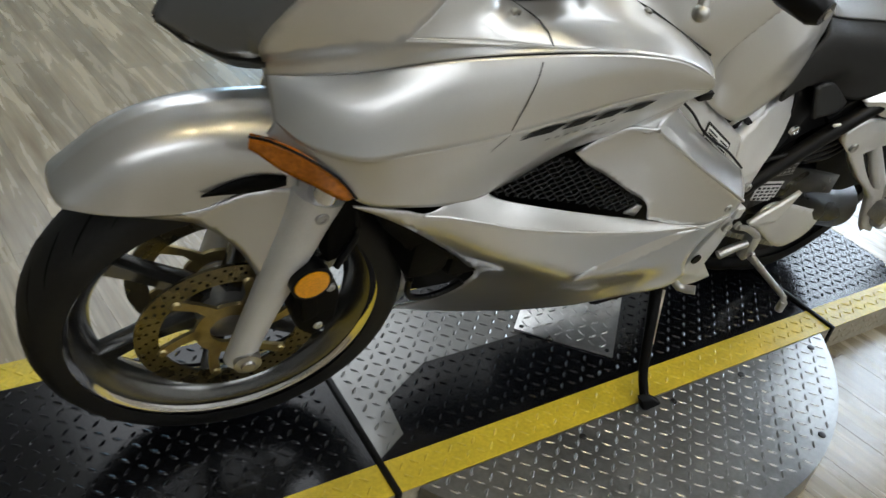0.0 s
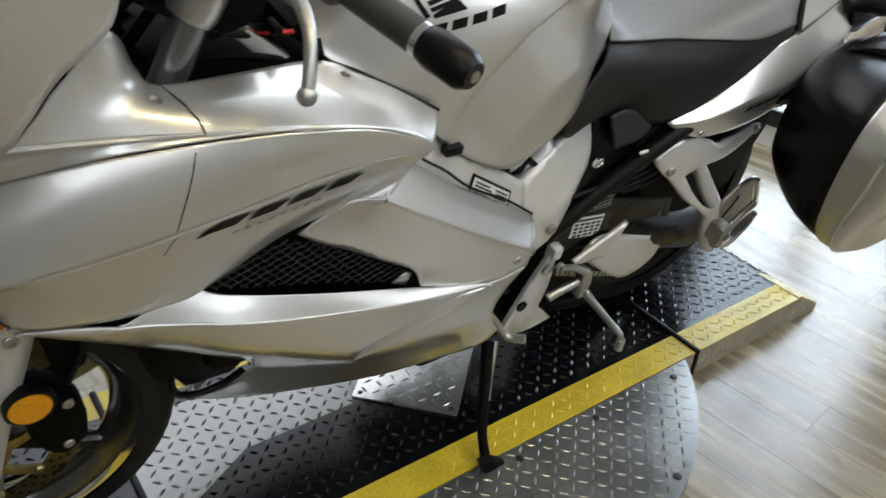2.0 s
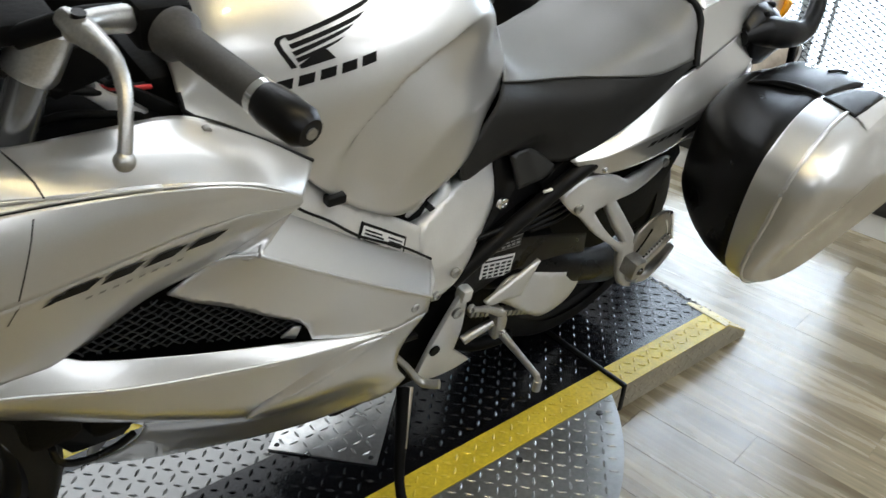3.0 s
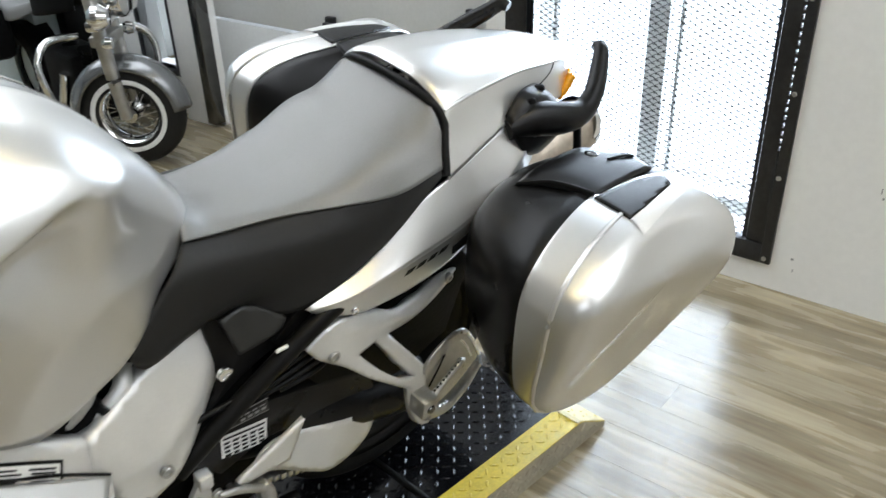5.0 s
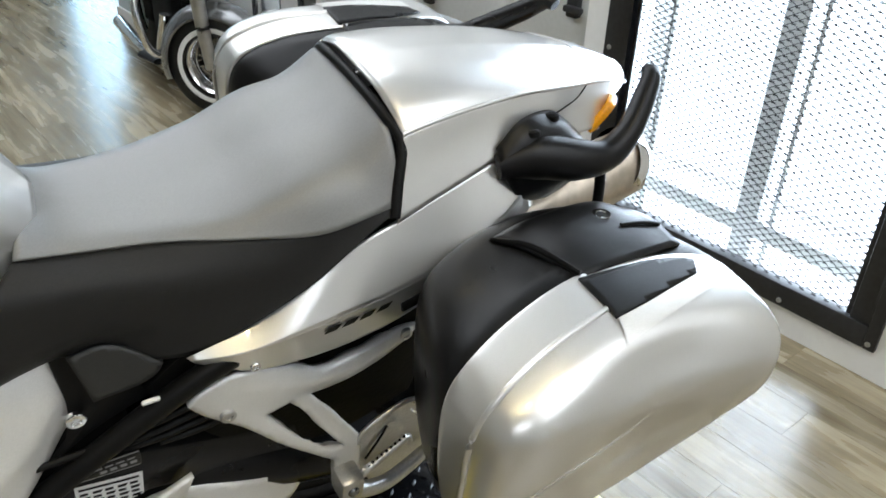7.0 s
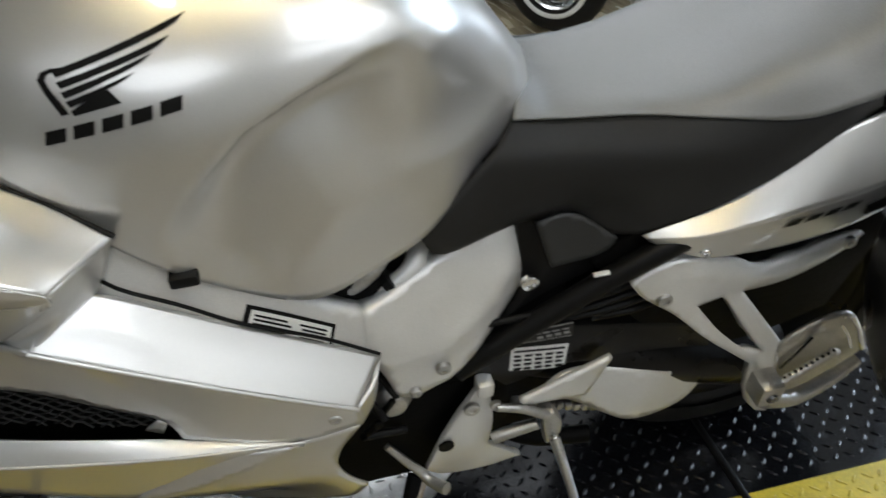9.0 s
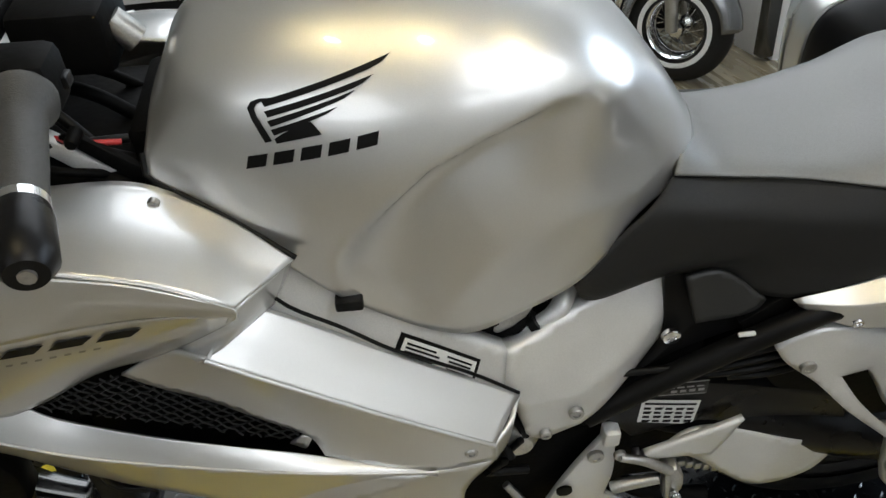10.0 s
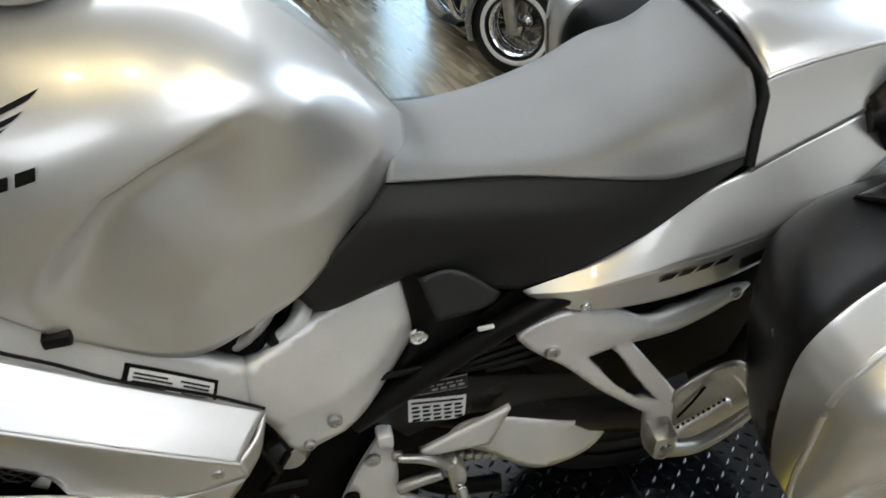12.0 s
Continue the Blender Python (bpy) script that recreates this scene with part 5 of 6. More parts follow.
seat_cowl_seam("joint_edge", [(1.790, -.07, .935), (1.815, -.03, .934), (1.824, .02, .931), (1.812, .058, .925), (1.797, .080, .919)], .0016, SILVER)
seat_cowl_seam("joint_line", [(1.797, .080, .919), (1.772, .094, .908), (1.742, .105, .903), (1.712, .114, .899)], .0013, INK)
tube("cowl_ridge", [left(r[3]) for r in COWL_TOP], .003, SILVER, bike, 10)
tube("cowl_trim", [left((1.452, .0, .945)), left((1.452, .06, .943)), left((1.456, .10, .934)), left((1.464, .1225, .918)), left((1.450, .150, .876)), left((1.438, .172, .838))], .007, BLACK, bike)
tube("cowl_trim", [left((1.452, .0, .945), -1), left((1.452, .06, .943), -1), left((1.456, .10, .934), -1), left((1.464, .1225, .918), -1), left((1.450, .150, .876), -1), left((1.438, .172, .838), -1)], .007, BLACK, bike)

TAIL_TOP = [(1.172, .160, .687), (1.25, .163, .712), (1.311, .165, .750), (1.388, .166, .803), (1.450, .165, .828), (1.520, .156, .848), (1.598, .145, .868), (1.640, .138, .875)]
TAIL_MID = [(1.176, .164, .684), (1.235, .186, .694), (1.290, .199, .713), (1.352, .205, .729), (1.425, .205, .742), (1.50, .200, .760), (1.59, .190, .800), (1.655, .165, .83)]
TAIL_LOW = [(1.180, .164, .678), (1.244, .181, .652), (1.31, .187, .648), (1.385, .190, .655), (1.455, .190, .672), (1.53, .188, .708), (1.61, .183, .752), (1.672, .163, .79)]


def tail_panel(sd):
    up = [[(u, s * sd, w) for u, s, w in (a, tuple(.5 * p + .5 * q for p, q in zip(a, b)), b)] for a, b in zip(TAIL_TOP, TAIL_MID)]
    lo = [[(u, s * sd, w) for u, s, w in (a, tuple(.5 * p + .5 * q for p, q in zip(a, b)), b)] for a, b in zip(TAIL_MID, TAIL_LOW)]
    ob = net("tail_panel", up, SILVER, bike, 7, False, .004, "silver tail side panel")
    return ob, net("tail_lower_face", lo, SILVER, ob, 7, False, .004)


tail_panel(-1)
tail, tail_low = tail_panel(1)
bolt(tail, (1.25, .186, .661), .007, CHROME)
decal("tail_mark", [[(1.335 + k * .024, .699 + k * .004), (1.353 + k * .024, .702 + k * .004), (1.359 + k * .024, .715 + k * .004), (1.341 + k * .024, .712 + k * .004)] for k in range(4)], tail_low, INK, bike, 0.002)
pair("tail_underside", [(1.30, .183, .648), (1.42, .186, .66), (1.50, .184, .685), (1.61, .18, .748), (1.66, .16, .77), (1.62, .15, .72), (1.5, .15, .64), (1.38, .16, .625)], BLACK, bike)


def grab_rail(sd):
    ob = tube("grab_rail", [left((1.60, .150, .862), sd), left((1.655, .158, .872), sd), left((1.71, .178, .868), sd), left((1.76, .186, .868), sd), left((1.80, .178, .888), sd), left((1.845, .150, .922), sd),
                            left((1.873, .124, .947), sd), left((1.876, .112, .944), sd)], [.018, .032, .030, .023, .019, .017, .014, .010], SATIN, bike, 16, 0.012, label="black plastic grab rail")
    net_rows = [[(1.60, .142, .888), (1.60, .168, .868), (1.63, .172, .820), (1.66, .165, .800)], [(1.64, .132, .918), (1.655, .162, .902), (1.67, .176, .840), (1.69, .168, .802)],
                [(1.70, .118, .914), (1.715, .150, .895), (1.735, .172, .840), (1.74, .160, .815)], [(1.745, .112, .885), (1.76, .135, .868), (1.765, .15, .842), (1.76, .145, .825)]]
    rows = [[(u, s * sd, w) for u, s, w in r] for r in net_rows]
    net("rail_mount", rows, SATIN, ob, 5, False, .01)
    lathe("mount_screw", [(0, .006), (.008, .006), (.012, .003), (.012, -.004)], Matrix.Translation(left((1.695, .130, .910), sd)) @ pose(0, 0, 0, 70 , 0, 0), VOID, ob, 14)
    lathe("mount_screw", [(0, .006), (.007, .006), (.010, .003), (.010, -.004)], Matrix.Translation(left((1.650, .152, .905), sd)) @ pose(0, 0, 0, 60, 0, 0), VOID, ob, 14)
    tube("rail_stay", [left((1.765, .175, .862), sd), left((1.772, .185, .81), sd), left((1.765, .20, .77), sd)], .008, BLACK, ob)


both(grab_rail)
pair("rear_signal", [(1.886, .056, .874), (1.864, .086, .884), (1.842, .106, .885), (1.822, .110, .866), (1.804, .108, .848), (1.835, .092, .840), (1.868, .068, .846)], ORANGE, bike,
     thick=.014, step=.007, even=0, label="amber wedge of the rear lamp lens")


def muffler(sd):
    ob = tube("muffler", [left((1.50, .085, .64), sd), left((1.60, .088, .675), sd), left((1.86, .085, .735), sd), left((1.93, .083, .75), sd)], [.03, .052, .056, .054], PIPE, bike, 28, 0.02, label="stained steel silencer under the tail")
    lathe("end_cap", [(.020, -.004), (.05, -.003), (.056, .01), (.056, .03)], Matrix.Translation(left((1.935, .083, .751), sd)) @ pose(0, 0, 0, 0, 0, 90) @ pose(0, 0, 0, 13, 0, 0), CHROME, ob, 28)


both(muffler)


# hard panniers
def pannier(sd):
    seam = [(1.585, .354, .842), (1.49, .37, .830), (1.420, .385, .798), (1.394, .39, .750), (1.397, .393, .665), (1.407, .398, .590), (1.422, .403, .540), (1.463, .411, .500), (1.555, .42, .474),
            (1.66, .42, .477), (1.75, .415, .53), (1.82, .41, .62), (1.856, .405, .71), (1.846, .395, .785), (1.79, .375, .826), (1.69, .356, .840)]

    def loop(f, s_off, fixed=None, c=(1.62, .66)):
        out = []
        for u, s, w in seam:
            q = .395 + (s - .395) * f + s_off if fixed is None else fixed + (s - .39) * .4
            out.append((c[0] + (u - c[0]) * f, sd * q, c[1] + (w - c[1]) * f))
        return out

    shell = net("pannier", [loop(.60, 0, .19, (1.66, .71)), loop(.74, 0, .215, (1.66, .71)), loop(.86, 0, .27, (1.65, .69)), loop(.945, 0, .325, (1.64, .68)), loop(.985, -.025), loop(.985, -.006), loop(.97, -.004)], SATIN, bike, 4, False, 0, "black inner half of a hard pannier", 50, True, True)
    def shell_loop(f, off, c=(1.62, .755)):
        out = []
        for u, s, w in seam:
            k = ease(f / .8)
            q = .392 + (s - .392) * k + off * (.42 + .58 * min(1, max(0, (w - .46) / .23)) * k + .50 * (1 - k))
            out.append((c[0] + (u - c[0]) * f, sd * q, c[1] + (w - c[1]) * f))
        return out

    lid = net("lid", [shell_loop(.985, -.004), shell_loop(1.0, 0), shell_loop(1.0, .020), shell_loop(.996, .045), shell_loop(.980, .072), shell_loop(.945, .093), shell_loop(.87, .108), shell_loop(.74, .117), shell_loop(.55, .121),
                      shell_loop(.30, .123), shell_loop(.03, .123)], SILVER, shell, 5, False, 0, "silver pannier lid", 50, True, True)
    tube("lid_rib", [left(p) for p in shell_loop(.993, .056)[0:9]], .0042, SILVER, lid, 8)
    drape("corner_patch", [(1.584, .358), (1.586, .427), (1.640, .421), (1.742, .403), (1.760, .380), (1.735, .371), (1.69, .363), (1.63, .361)], lid, SATIN, lid, .0032, sd, "black corner patch", .004)
    drape("patch_recess", [(1.588, .4285), (1.578, .460), (1.746, .430), (1.752, .408), (1.743, .4045), (1.640, .4225)], lid, SILVER_MATT, lid, .0024, sd)
    top = net("latch_cover", [[(1.540, .215 * sd, .790), (1.555, .235 * sd, .818), (1.575, .30 * sd, .836), (1.588, .356 * sd, .8415)], [(1.60, .212 * sd, .806), (1.615, .232 * sd, .832), (1.625, .30 * sd, .846), (1.63, .356 * sd, .8445)],
                              [(1.71, .212 * sd, .806), (1.71, .232 * sd, .834), (1.71, .30 * sd, .846), (1.71, .354 * sd, .843)], [(1.775, .215 * sd, .78), (1.77, .235 * sd, .810), (1.768, .29 * sd, .834), (1.765, .350 * sd, .836)]], SATIN, shell, 5, False, .006, "black latch cover")
    tube("latch_lever", [left((1.552, .228, .812), sd), left((1.574, .280, .834), sd), left((1.586, .330, .8425), sd), left((1.592, .352, .8445), sd)], [.004, .006, .006, .004], SATIN, top, 10, flat=.6, label="glossy black latch lever")
    tube("latch_strip", [left((1.700, .300, .848), sd), left((1.735, .305, .846), sd), left((1.762, .310, .839), sd)], .0028, BLACK, top, 8)
    lathe("lock", [(0, -.001), (.006, -.001), (.0075, .001), (.0125, .001), (.0135, -.003)], Matrix.Translation(left((1.696, .267, .843), sd)) @ pose(0, 0, 0, 80, 0, 0), CHROME, top, 20, "round chrome lock")

    if sd < 0:
        shell.location = (.012, -.03, 0)
    tube("pannier_rail", [left((1.45, .19, .70), sd), left((1.60, .19, .74), sd), left((1.74, .19, .76), sd)], .012, BLACK, shell)


both(pannier)

# frame spars and pivot plates
spar = pair("frame_spar", [(.556, .186, .785), (.587, .166, .834), (.668, .173, .766), (.762, .174, .704), (.822, .177, .664), (.818, .198, .60), (.70, .197, .665), (.60, .192, .745)], SILVER_MATT, bike,
            thick=.03, even=1, corner=16, label="silver frame spar with a warning label")
pivot = pair("pivot_plate", [(.822, .179, .663), (.950, .128, .699), (1.000, .110, .694), (1.034, .102, .690), (1.046, .112, .640), (1.036, .125, .605), (.950, .172, .515), (.925, .180, .500), (.873, .190, .489),
                             (.852, .191, .50), (.840, .192, .545), (.818, .197, .61)], SILVER_MATT, bike, lines=[[(.845, .1945, .575), (.92, .1845, .578), (.975, .163, .602), (1.025, .129, .645)]], thick=.03, soft=1, even=1, corner=16, label="silver cast pivot plate")
bolt(pivot, (.914, .192, .539), .010, CASTING)
bolt(pivot, (.876, .195, .503), .008, CASTING)
bolt(mid, (.769, .2585, .580), .008, CASTING)
decal("warning_label", [[(.699, .721), (.789, .661), (.776, .622), (.684, .688)]], spar, INK, bike, .0015)
decal("label_face", [[(.7025, .7135), (.784, .6595), (.774, .630), (.690, .6875)]], spar, WHITE, bike, .0024, "white printed face")
lines_ = []
for a in range(5):
    f = .14 + .17 * a
    p = (.7025 + (.690 - .7025) * f, .7135 + (.6875 - .7135) * f)
    for g0, g1 in ((.05, .45 + .06 * (a % 3)), (.60 + .04 * (a % 2), .95)):
        d = (.0815, -.054)
        lines_.append([(p[0] + d[0] * g0, p[1] + d[1] * g0), (p[0] + d[0] * g1, p[1] + d[1] * g1), (p[0] + d[0] * g1 - .001, p[1] + d[1] * g1 - .0024), (p[0] + d[0] * g0 - .001, p[1] + d[1] * g0 - .0024)])
decal("label_print", lines_, spar, INK, bike, .0032, "small print reduced to bars")

# black side cover, sub-frame and swing arm box
sc = plate("side_cover", [(1.026, .112, .698), (1.06, .10, .712), (1.10, .10, .705), (1.17, .14, .668), (1.19, .15, .652), (1.06, .14, .585), (1.00, .145, .548), (1.03, .13, .60)], .02, SATIN, bike, 1, .004, label="black plastic side cover")
bolt(sc, (1.039, .146, .619), .0125, CHROME)
tube("subframe_tube", [left((.94, .158, .482)), left((1.06, .160, .568)), left((1.20, .166, .660)), left((1.32, .16, .70))], .016, BLACK, bike, 14)
tube("subframe_tube", [left((.94, .158, .482), -1), left((1.20, .166, .660), -1), left((1.32, .16, .70), -1)], .016, BLACK, bike, 14)
box("cover_tab", (1.112, -.171, .637), (1.134, -.165, .642), WHITE, bike, .0015)
# triangular sheen on the black cover, put into a facet's lighter colour
panel("cover_facet", [(1.045, .130, .711), (1.088, .128, .715), (1.148, .146, .676), (1.138, .150, .664), (1.062, .152, .650)], COVER, sc, thick=.008, step=.008, even=0, label="raised facet, its sheen painted as a lighter tone")
sw = plate("swing_arm_guard", [(.945, .152, .492), (1.008, .152, .548), (1.19, .152, .500), (1.325, .15, .462), (1.345, .15, .378), (1.20, .152, .40), (1.11, .155, .437), (1.012, .158, .418)], .03, SATIN, bike, 1, .005, label="black swing arm guard with a sticker")
decal("sticker", [[(1.017, .503), (1.101, .489), (1.098, .436), (1.015, .455)]], sw, WHITE, bike, .002, "white printed sticker")
sp = [[(1.021, .497), (1.096, .4845), (1.0955, .480), (1.021, .4925)]]
for r_ in range(4):
    for k in range(5):
        u0, w0 = 1.021 + k * .0155, .487 - r_ * .009 - k * .0026
        sp.append([(u0, w0), (u0 + .010 + .003 * ((k + r_) % 2), w0 - .0018), (u0 + .010, w0 - .0070), (u0, w0 - .0053)])
decal("sticker_print", sp, sw, INK, bike, .003, "small print reduced to bars")
lab = plate("label_plate", [(1.018, .160, .543), (1.101, .160, .543), (1.102, .160, .512), (1.021, .160, .517)], .006, SATIN, sw, 1, .001, label="small black label with faint grey print")
decal("label_print", [[(1.020, .5425), (1.100, .5425), (1.100, .5410), (1.020, .5410)], [(1.020, .5410), (1.0215, .5410), (1.0235, .5185), (1.022, .5185)], [(1.0235, .520), (1.100, .515), (1.100, .5135), (1.0235, .5185)]]
      + [[(1.030 + k * .0135, .5345 - k * .0003), (1.040 + k * .0135, .5345 - k * .0003), (1.0405 + k * .0135, .5305), (1.0305 + k * .0135, .5305)] for k in range(5)]
      + [[(1.050 + k * .0125, .5265), (1.0585 + k * .0125, .5262), (1.0588 + k * .0125, .5205), (1.0505 + k * .0125, .5208)] for k in range(4)], lab, GREYINK, lab, .0015)
for k in range(4):
    tube("cable", [left((.98 + k * .05, .150, .56 - k * .01)), left((1.08 + k * .03, .158, .575 - k * .012)), left((1.20, .156, .60 - k * .02)), left((1.30, .14, .62 - k * .02))], .005, BLACK, bike)
tube("hose", [left((.792, .128, .655)), left((.815, .140, .672)), left((.842, .138, .690)), left((.862, .118, .700))], [.009, .012, .011, .010], CASTING, bike, 14, label="metal hose end")
tube("hose", [left((.830, .140, .650)), left((.858, .142, .660)), left((.890, .138, .682)), left((.905, .116, .700))], [.008, .011, .013, .012], SILVER_MATT, bike, 14, label="pale grey hose end")
tube("hose_clamp", [left((.858, .143, .664)), left((.866, .1425, .671))], .0155, BLACK, bike, 14)
tube("hose", [left((.780, .120, .690)), left((.830, .120, .715)), left((.90, .115, .725))], .010, BLACK, bike, 12)

# heel lever, chain shield
sh = panel("chain_shield", [(1.095, .164, .424), (1.165, .160, .415), (1.231, .172, .396), (1.29, .168, .379), (1.343, .157, .379), (1.330, .168, .343), (1.304, .176, .309), (1.260, .179, .289), (1.214, .178, .285), (1.165, .168, .312), (1.123, .158, .341), (1.060, .168, .392)],
           SILVER_MATT, bike, lines=[[(1.231, .176, .394), (1.242, .184, .345), (1.226, .180, .292)]], thick=.008, even=1, label="silver chain shield")
panel("heel_guard", [(1.163, .174, .459), (1.147, .176, .454), (1.095, .179, .435), (1.027, .181, .408), (1.032, .182, .401), (1.085, .180, .390), (1.131, .177, .381), (1.148, .175, .420)], SILVER_MATT, sh, thick=.010, step=.008, even=0, label="pointed silver heel guard")
bm = bmesh.new()
for k in range(16):
    a, b = (1.03 + k * .0145, .345 - k * .006)
    add_box(bm, (a, -.150, b - .008), (a + .011, -.132, b + .008), .002)
tagged(finish(bm, "drive_chain", CASTING, bike), kind="stuff")
# rider foot rest bracket
rb = plate("footrest_bracket", [(.968, .168, .442), (.986, .168, .430), (.993, .168, .345), (.988, .166, .282), (1.045, .164, .222), (.985, .172, .226), (.905, .178, .248), (.887, .178, .266), (.908, .176, .325), (.933, .173, .381)], .012, SILVER_MATT, bike, 1, .003, label="silver footrest bracket with a hole")
lathe("bracket_hole", [(0, -.001), (.012, -.001), (.012, .003)], Matrix.Translation(left((.918, .1815, .330))), VOID, rb, 20)
bolt(rb, (.956, .182, .413), .012, CASTING)
bolt(rb, (.992, .181, .408), .009, CASTING)
box("bracket_lug", (.966, -.176, .425), (.990, -.150, .456), SILVER_MATT, rb, .005)
peg_ = tube("footpeg", [left((.990, .180, .322)), left((1.006, .181, .330)), left((1.056, .186, .347))], [.0095, .0100, .0085], CASTING, bike, 14, label="alloy footpeg")
plate("peg_knuckle", [(1.060, .190, .372), (1.078, .192, .374), (1.092, .194, .350), (1.093, .195, .322), (1.083, .196, .298), (1.070, .196, .296), (1.066, .194, .325)], .026, CASTING, peg_, 1, .006)
tube("peg_arm", [left((.992, .181, .406)), left((1.030, .184, .394)), left((1.068, .190, .370))], [.006, .0075, .008], CASTING, peg_, 12)
bolt(peg_, (1.081, .203, .318), .007, CHROME)
tube("centre_stand_lever", [left((1.082, .198, .312)), left((1.081, .260, .306)), left((1.0775, .312, .304)), left((1.0785, .318, .290)), left((1.079, .319, .270))], [.009, .007, .0065, .0065, .007], CASTING, bike, 12, label="grey metal centre stand lever with a worn tip")
tube("lever_tip", [left((1.0775, .318, .296)), left((1.079, .3195, .270))], .0085, CASTING, bike, 12)
tube("shift_lever", [left((.832, .170, .348)), left((.855, .182, .318)), left((.879, .188, .280)), left((.888, .198, .272)), left((.908, .222, .282))], [.006, .007, .008, .009, .0095], CASTING, bike)
box("lower_crankcase", (.72, -.142, .19), (1.03, .142, .43), VOID, bike, .02)
tube("engine_wire", [left((.80, .17, .52)), left((.83, .20, .47)), left((.80, .19, .42)), left((.86, .18, .40))], .006, BLACK, bike)
tube("engine_wire", [left((.82, .16, .55)), left((.85, .19, .50)), left((.83, .18, .45))], .005, BLACK, bike)
lathe("clutch_slave", [(0, -.02), (.02, -.018), (.03, -.005), (.03, .02)], Matrix.Translation(left((.845, .16, .455))), CASTING, bike, 20)

# pillion footrest hanger with folded peg
HANGER = [(1.164, .177, .614), (1.181, .177, .629), (1.226, .177, .645), (1.278, .177, .638), (1.306, .177, .629), (1.351, .176, .606), (1.392, .175, .606), (1.445, .168, .610), (1.482, .160, .614), (1.514, .156, .604),
          (1.500, .158, .588), (1.470, .165, .577), (1.402, .176, .563), (1.357, .181, .563), (1.330, .182, .564), (1.387, .210, .487), (1.396, .215, .474), (1.390, .236, .425), (1.378, .262, .374), (1.360, .260, .379),
          (1.350, .248, .406), (1.354, .226, .447), (1.322, .217, .471), (1.280, .204, .503), (1.232, .187, .548), (1.184, .177, .586)]
hg = panel("footrest_hanger", HANGER, SILVER_MATT, bike, lines=[[(1.243, .187, .622), (1.31, .188, .600), (1.40, .184, .586), (1.49, .167, .600)], [(1.205, .184, .585), (1.252, .191, .549), (1.30, .206, .508), (1.345, .224, .468)]],
           holes=[[(1.263, .187, .557), (1.298, .185, .564), (1.310, .189, .552), (1.348, .210, .496), (1.371, .221, .464), (1.344, .218, .474), (1.297, .203, .514)]],
           thick=.020, step=.007, soft=2, even=1, corner=35, label="silver cast pillion footrest hanger with a window")
bolt(hg, (1.212, .187, .581), .011, CASTING)
bolt(hg, (1.486, .168, .602), .010, CASTING)
# near-black sheet that paints in the dark space behind the hanger
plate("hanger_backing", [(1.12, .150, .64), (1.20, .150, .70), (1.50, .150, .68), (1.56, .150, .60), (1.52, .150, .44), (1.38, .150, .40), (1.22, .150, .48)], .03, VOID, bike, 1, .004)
hp = panel("heel_plate", [(1.396, .224, .400), (1.389, .222, .447), (1.396, .222, .482), (1.426, .221, .506), (1.466, .220, .518), (1.492, .219, .512), (1.517, .219, .478), (1.538, .219, .437), (1.548, .219, .417), (1.528, .220, .386), (1.482, .222, .343), (1.434, .224, .325)], CASTING, bike,
           lines=[[(1.41, .226, .475), (1.46, .226, .495), (1.505, .224, .465)]], thick=.006, step=.009, soft=1, label="bright scuffed heel plate")
tube("plate_slot", [left((1.404, .2275, .423)), left((1.420, .2285, .456)), left((1.434, .2275, .486))], .0020, VOID, hp, 8)
tube("plate_rim", [left((1.492, .221, .508)), left((1.515, .221, .474)), left((1.536, .221, .434)), left((1.544, .221, .418))], .0042, CHROME, hp, 10)
tube("plate_rim", [left((1.478, .223, .496)), left((1.500, .223, .466)), left((1.518, .223, .432))], .0028, CHROME, hp, 10)
peg = tube("pillion_peg", [left((1.362, .262, .410)), left((1.43, .252, .378)), left((1.49, .242, .392)), left((1.530, .234, .412))], [.014, .012, .011, .008], CASTING, bike, 14, label="folded alloy pillion peg")
for k in range(11):
    a = k / 10
    u, q, w = 1.374 + .072 * a, .262 - .004 * a, .452 + .040 * a
    tube("peg_ridge", [left((u, q, w)), left((u + .005, q, w - .014))], .0024, CHROME, peg, 8)
tube("peg_bar", [left((1.366, .262, .436)), left((1.450, .257, .485))], .0068, CASTING, peg, 10)
tube("peg_bar", [left((1.446, .256, .486)), left((1.456, .254, .480)), left((1.462, .250, .462))], .0060, CASTING, peg, 10)
box("peg_hinge", (1.340, -.279, .416), (1.376, -.240, .460), CASTING, bike, .006)
lathe("hinge_pin", [(0, -.003), (.007, -.003), (.009, 0), (.009, .004)], Matrix.Translation(left((1.358, .280, .438))), RIMGREY, bike, 16)

# side stand and centre stand
ss = tube("side_stand", [left((.872, .165, .235)), left((.835, .225, .175)), left((.800, .285, .115)), left((.790, .322, .084))], [.014, .012, .010, .010], VOID, bike, 14, label="black side stand, extended")
plate("stand_foot", [(.765, .335, .10), (.80, .338, .092), (.835, .345, .068), (.815, .348, .062), (.775, .345, .075)], .02, VOID, ss, 1, .004)
tube("stand_spring", [left((.885, .172, .235)), left((.852, .215, .190)), left((.83, .245, .16))], .006, PIPE, ss)
tube("exhaust_header", [left((.50, .05, .27)), left((.60, .05, .26)), left((.78, .05, .24)), left((.95, .04, .25))], .024, PIPE, bike, 18)
tube("centre_stand", [left((.98, .10, .27)), left((1.06, .14, .235)), left((1.16, .16, .235))], .014, VOID, bike)
tube("centre_stand", [left((.98, .10, .27), -1), left((1.06, .14, .235), -1), left((1.16, .16, .235), -1)], .014, VOID, bike)

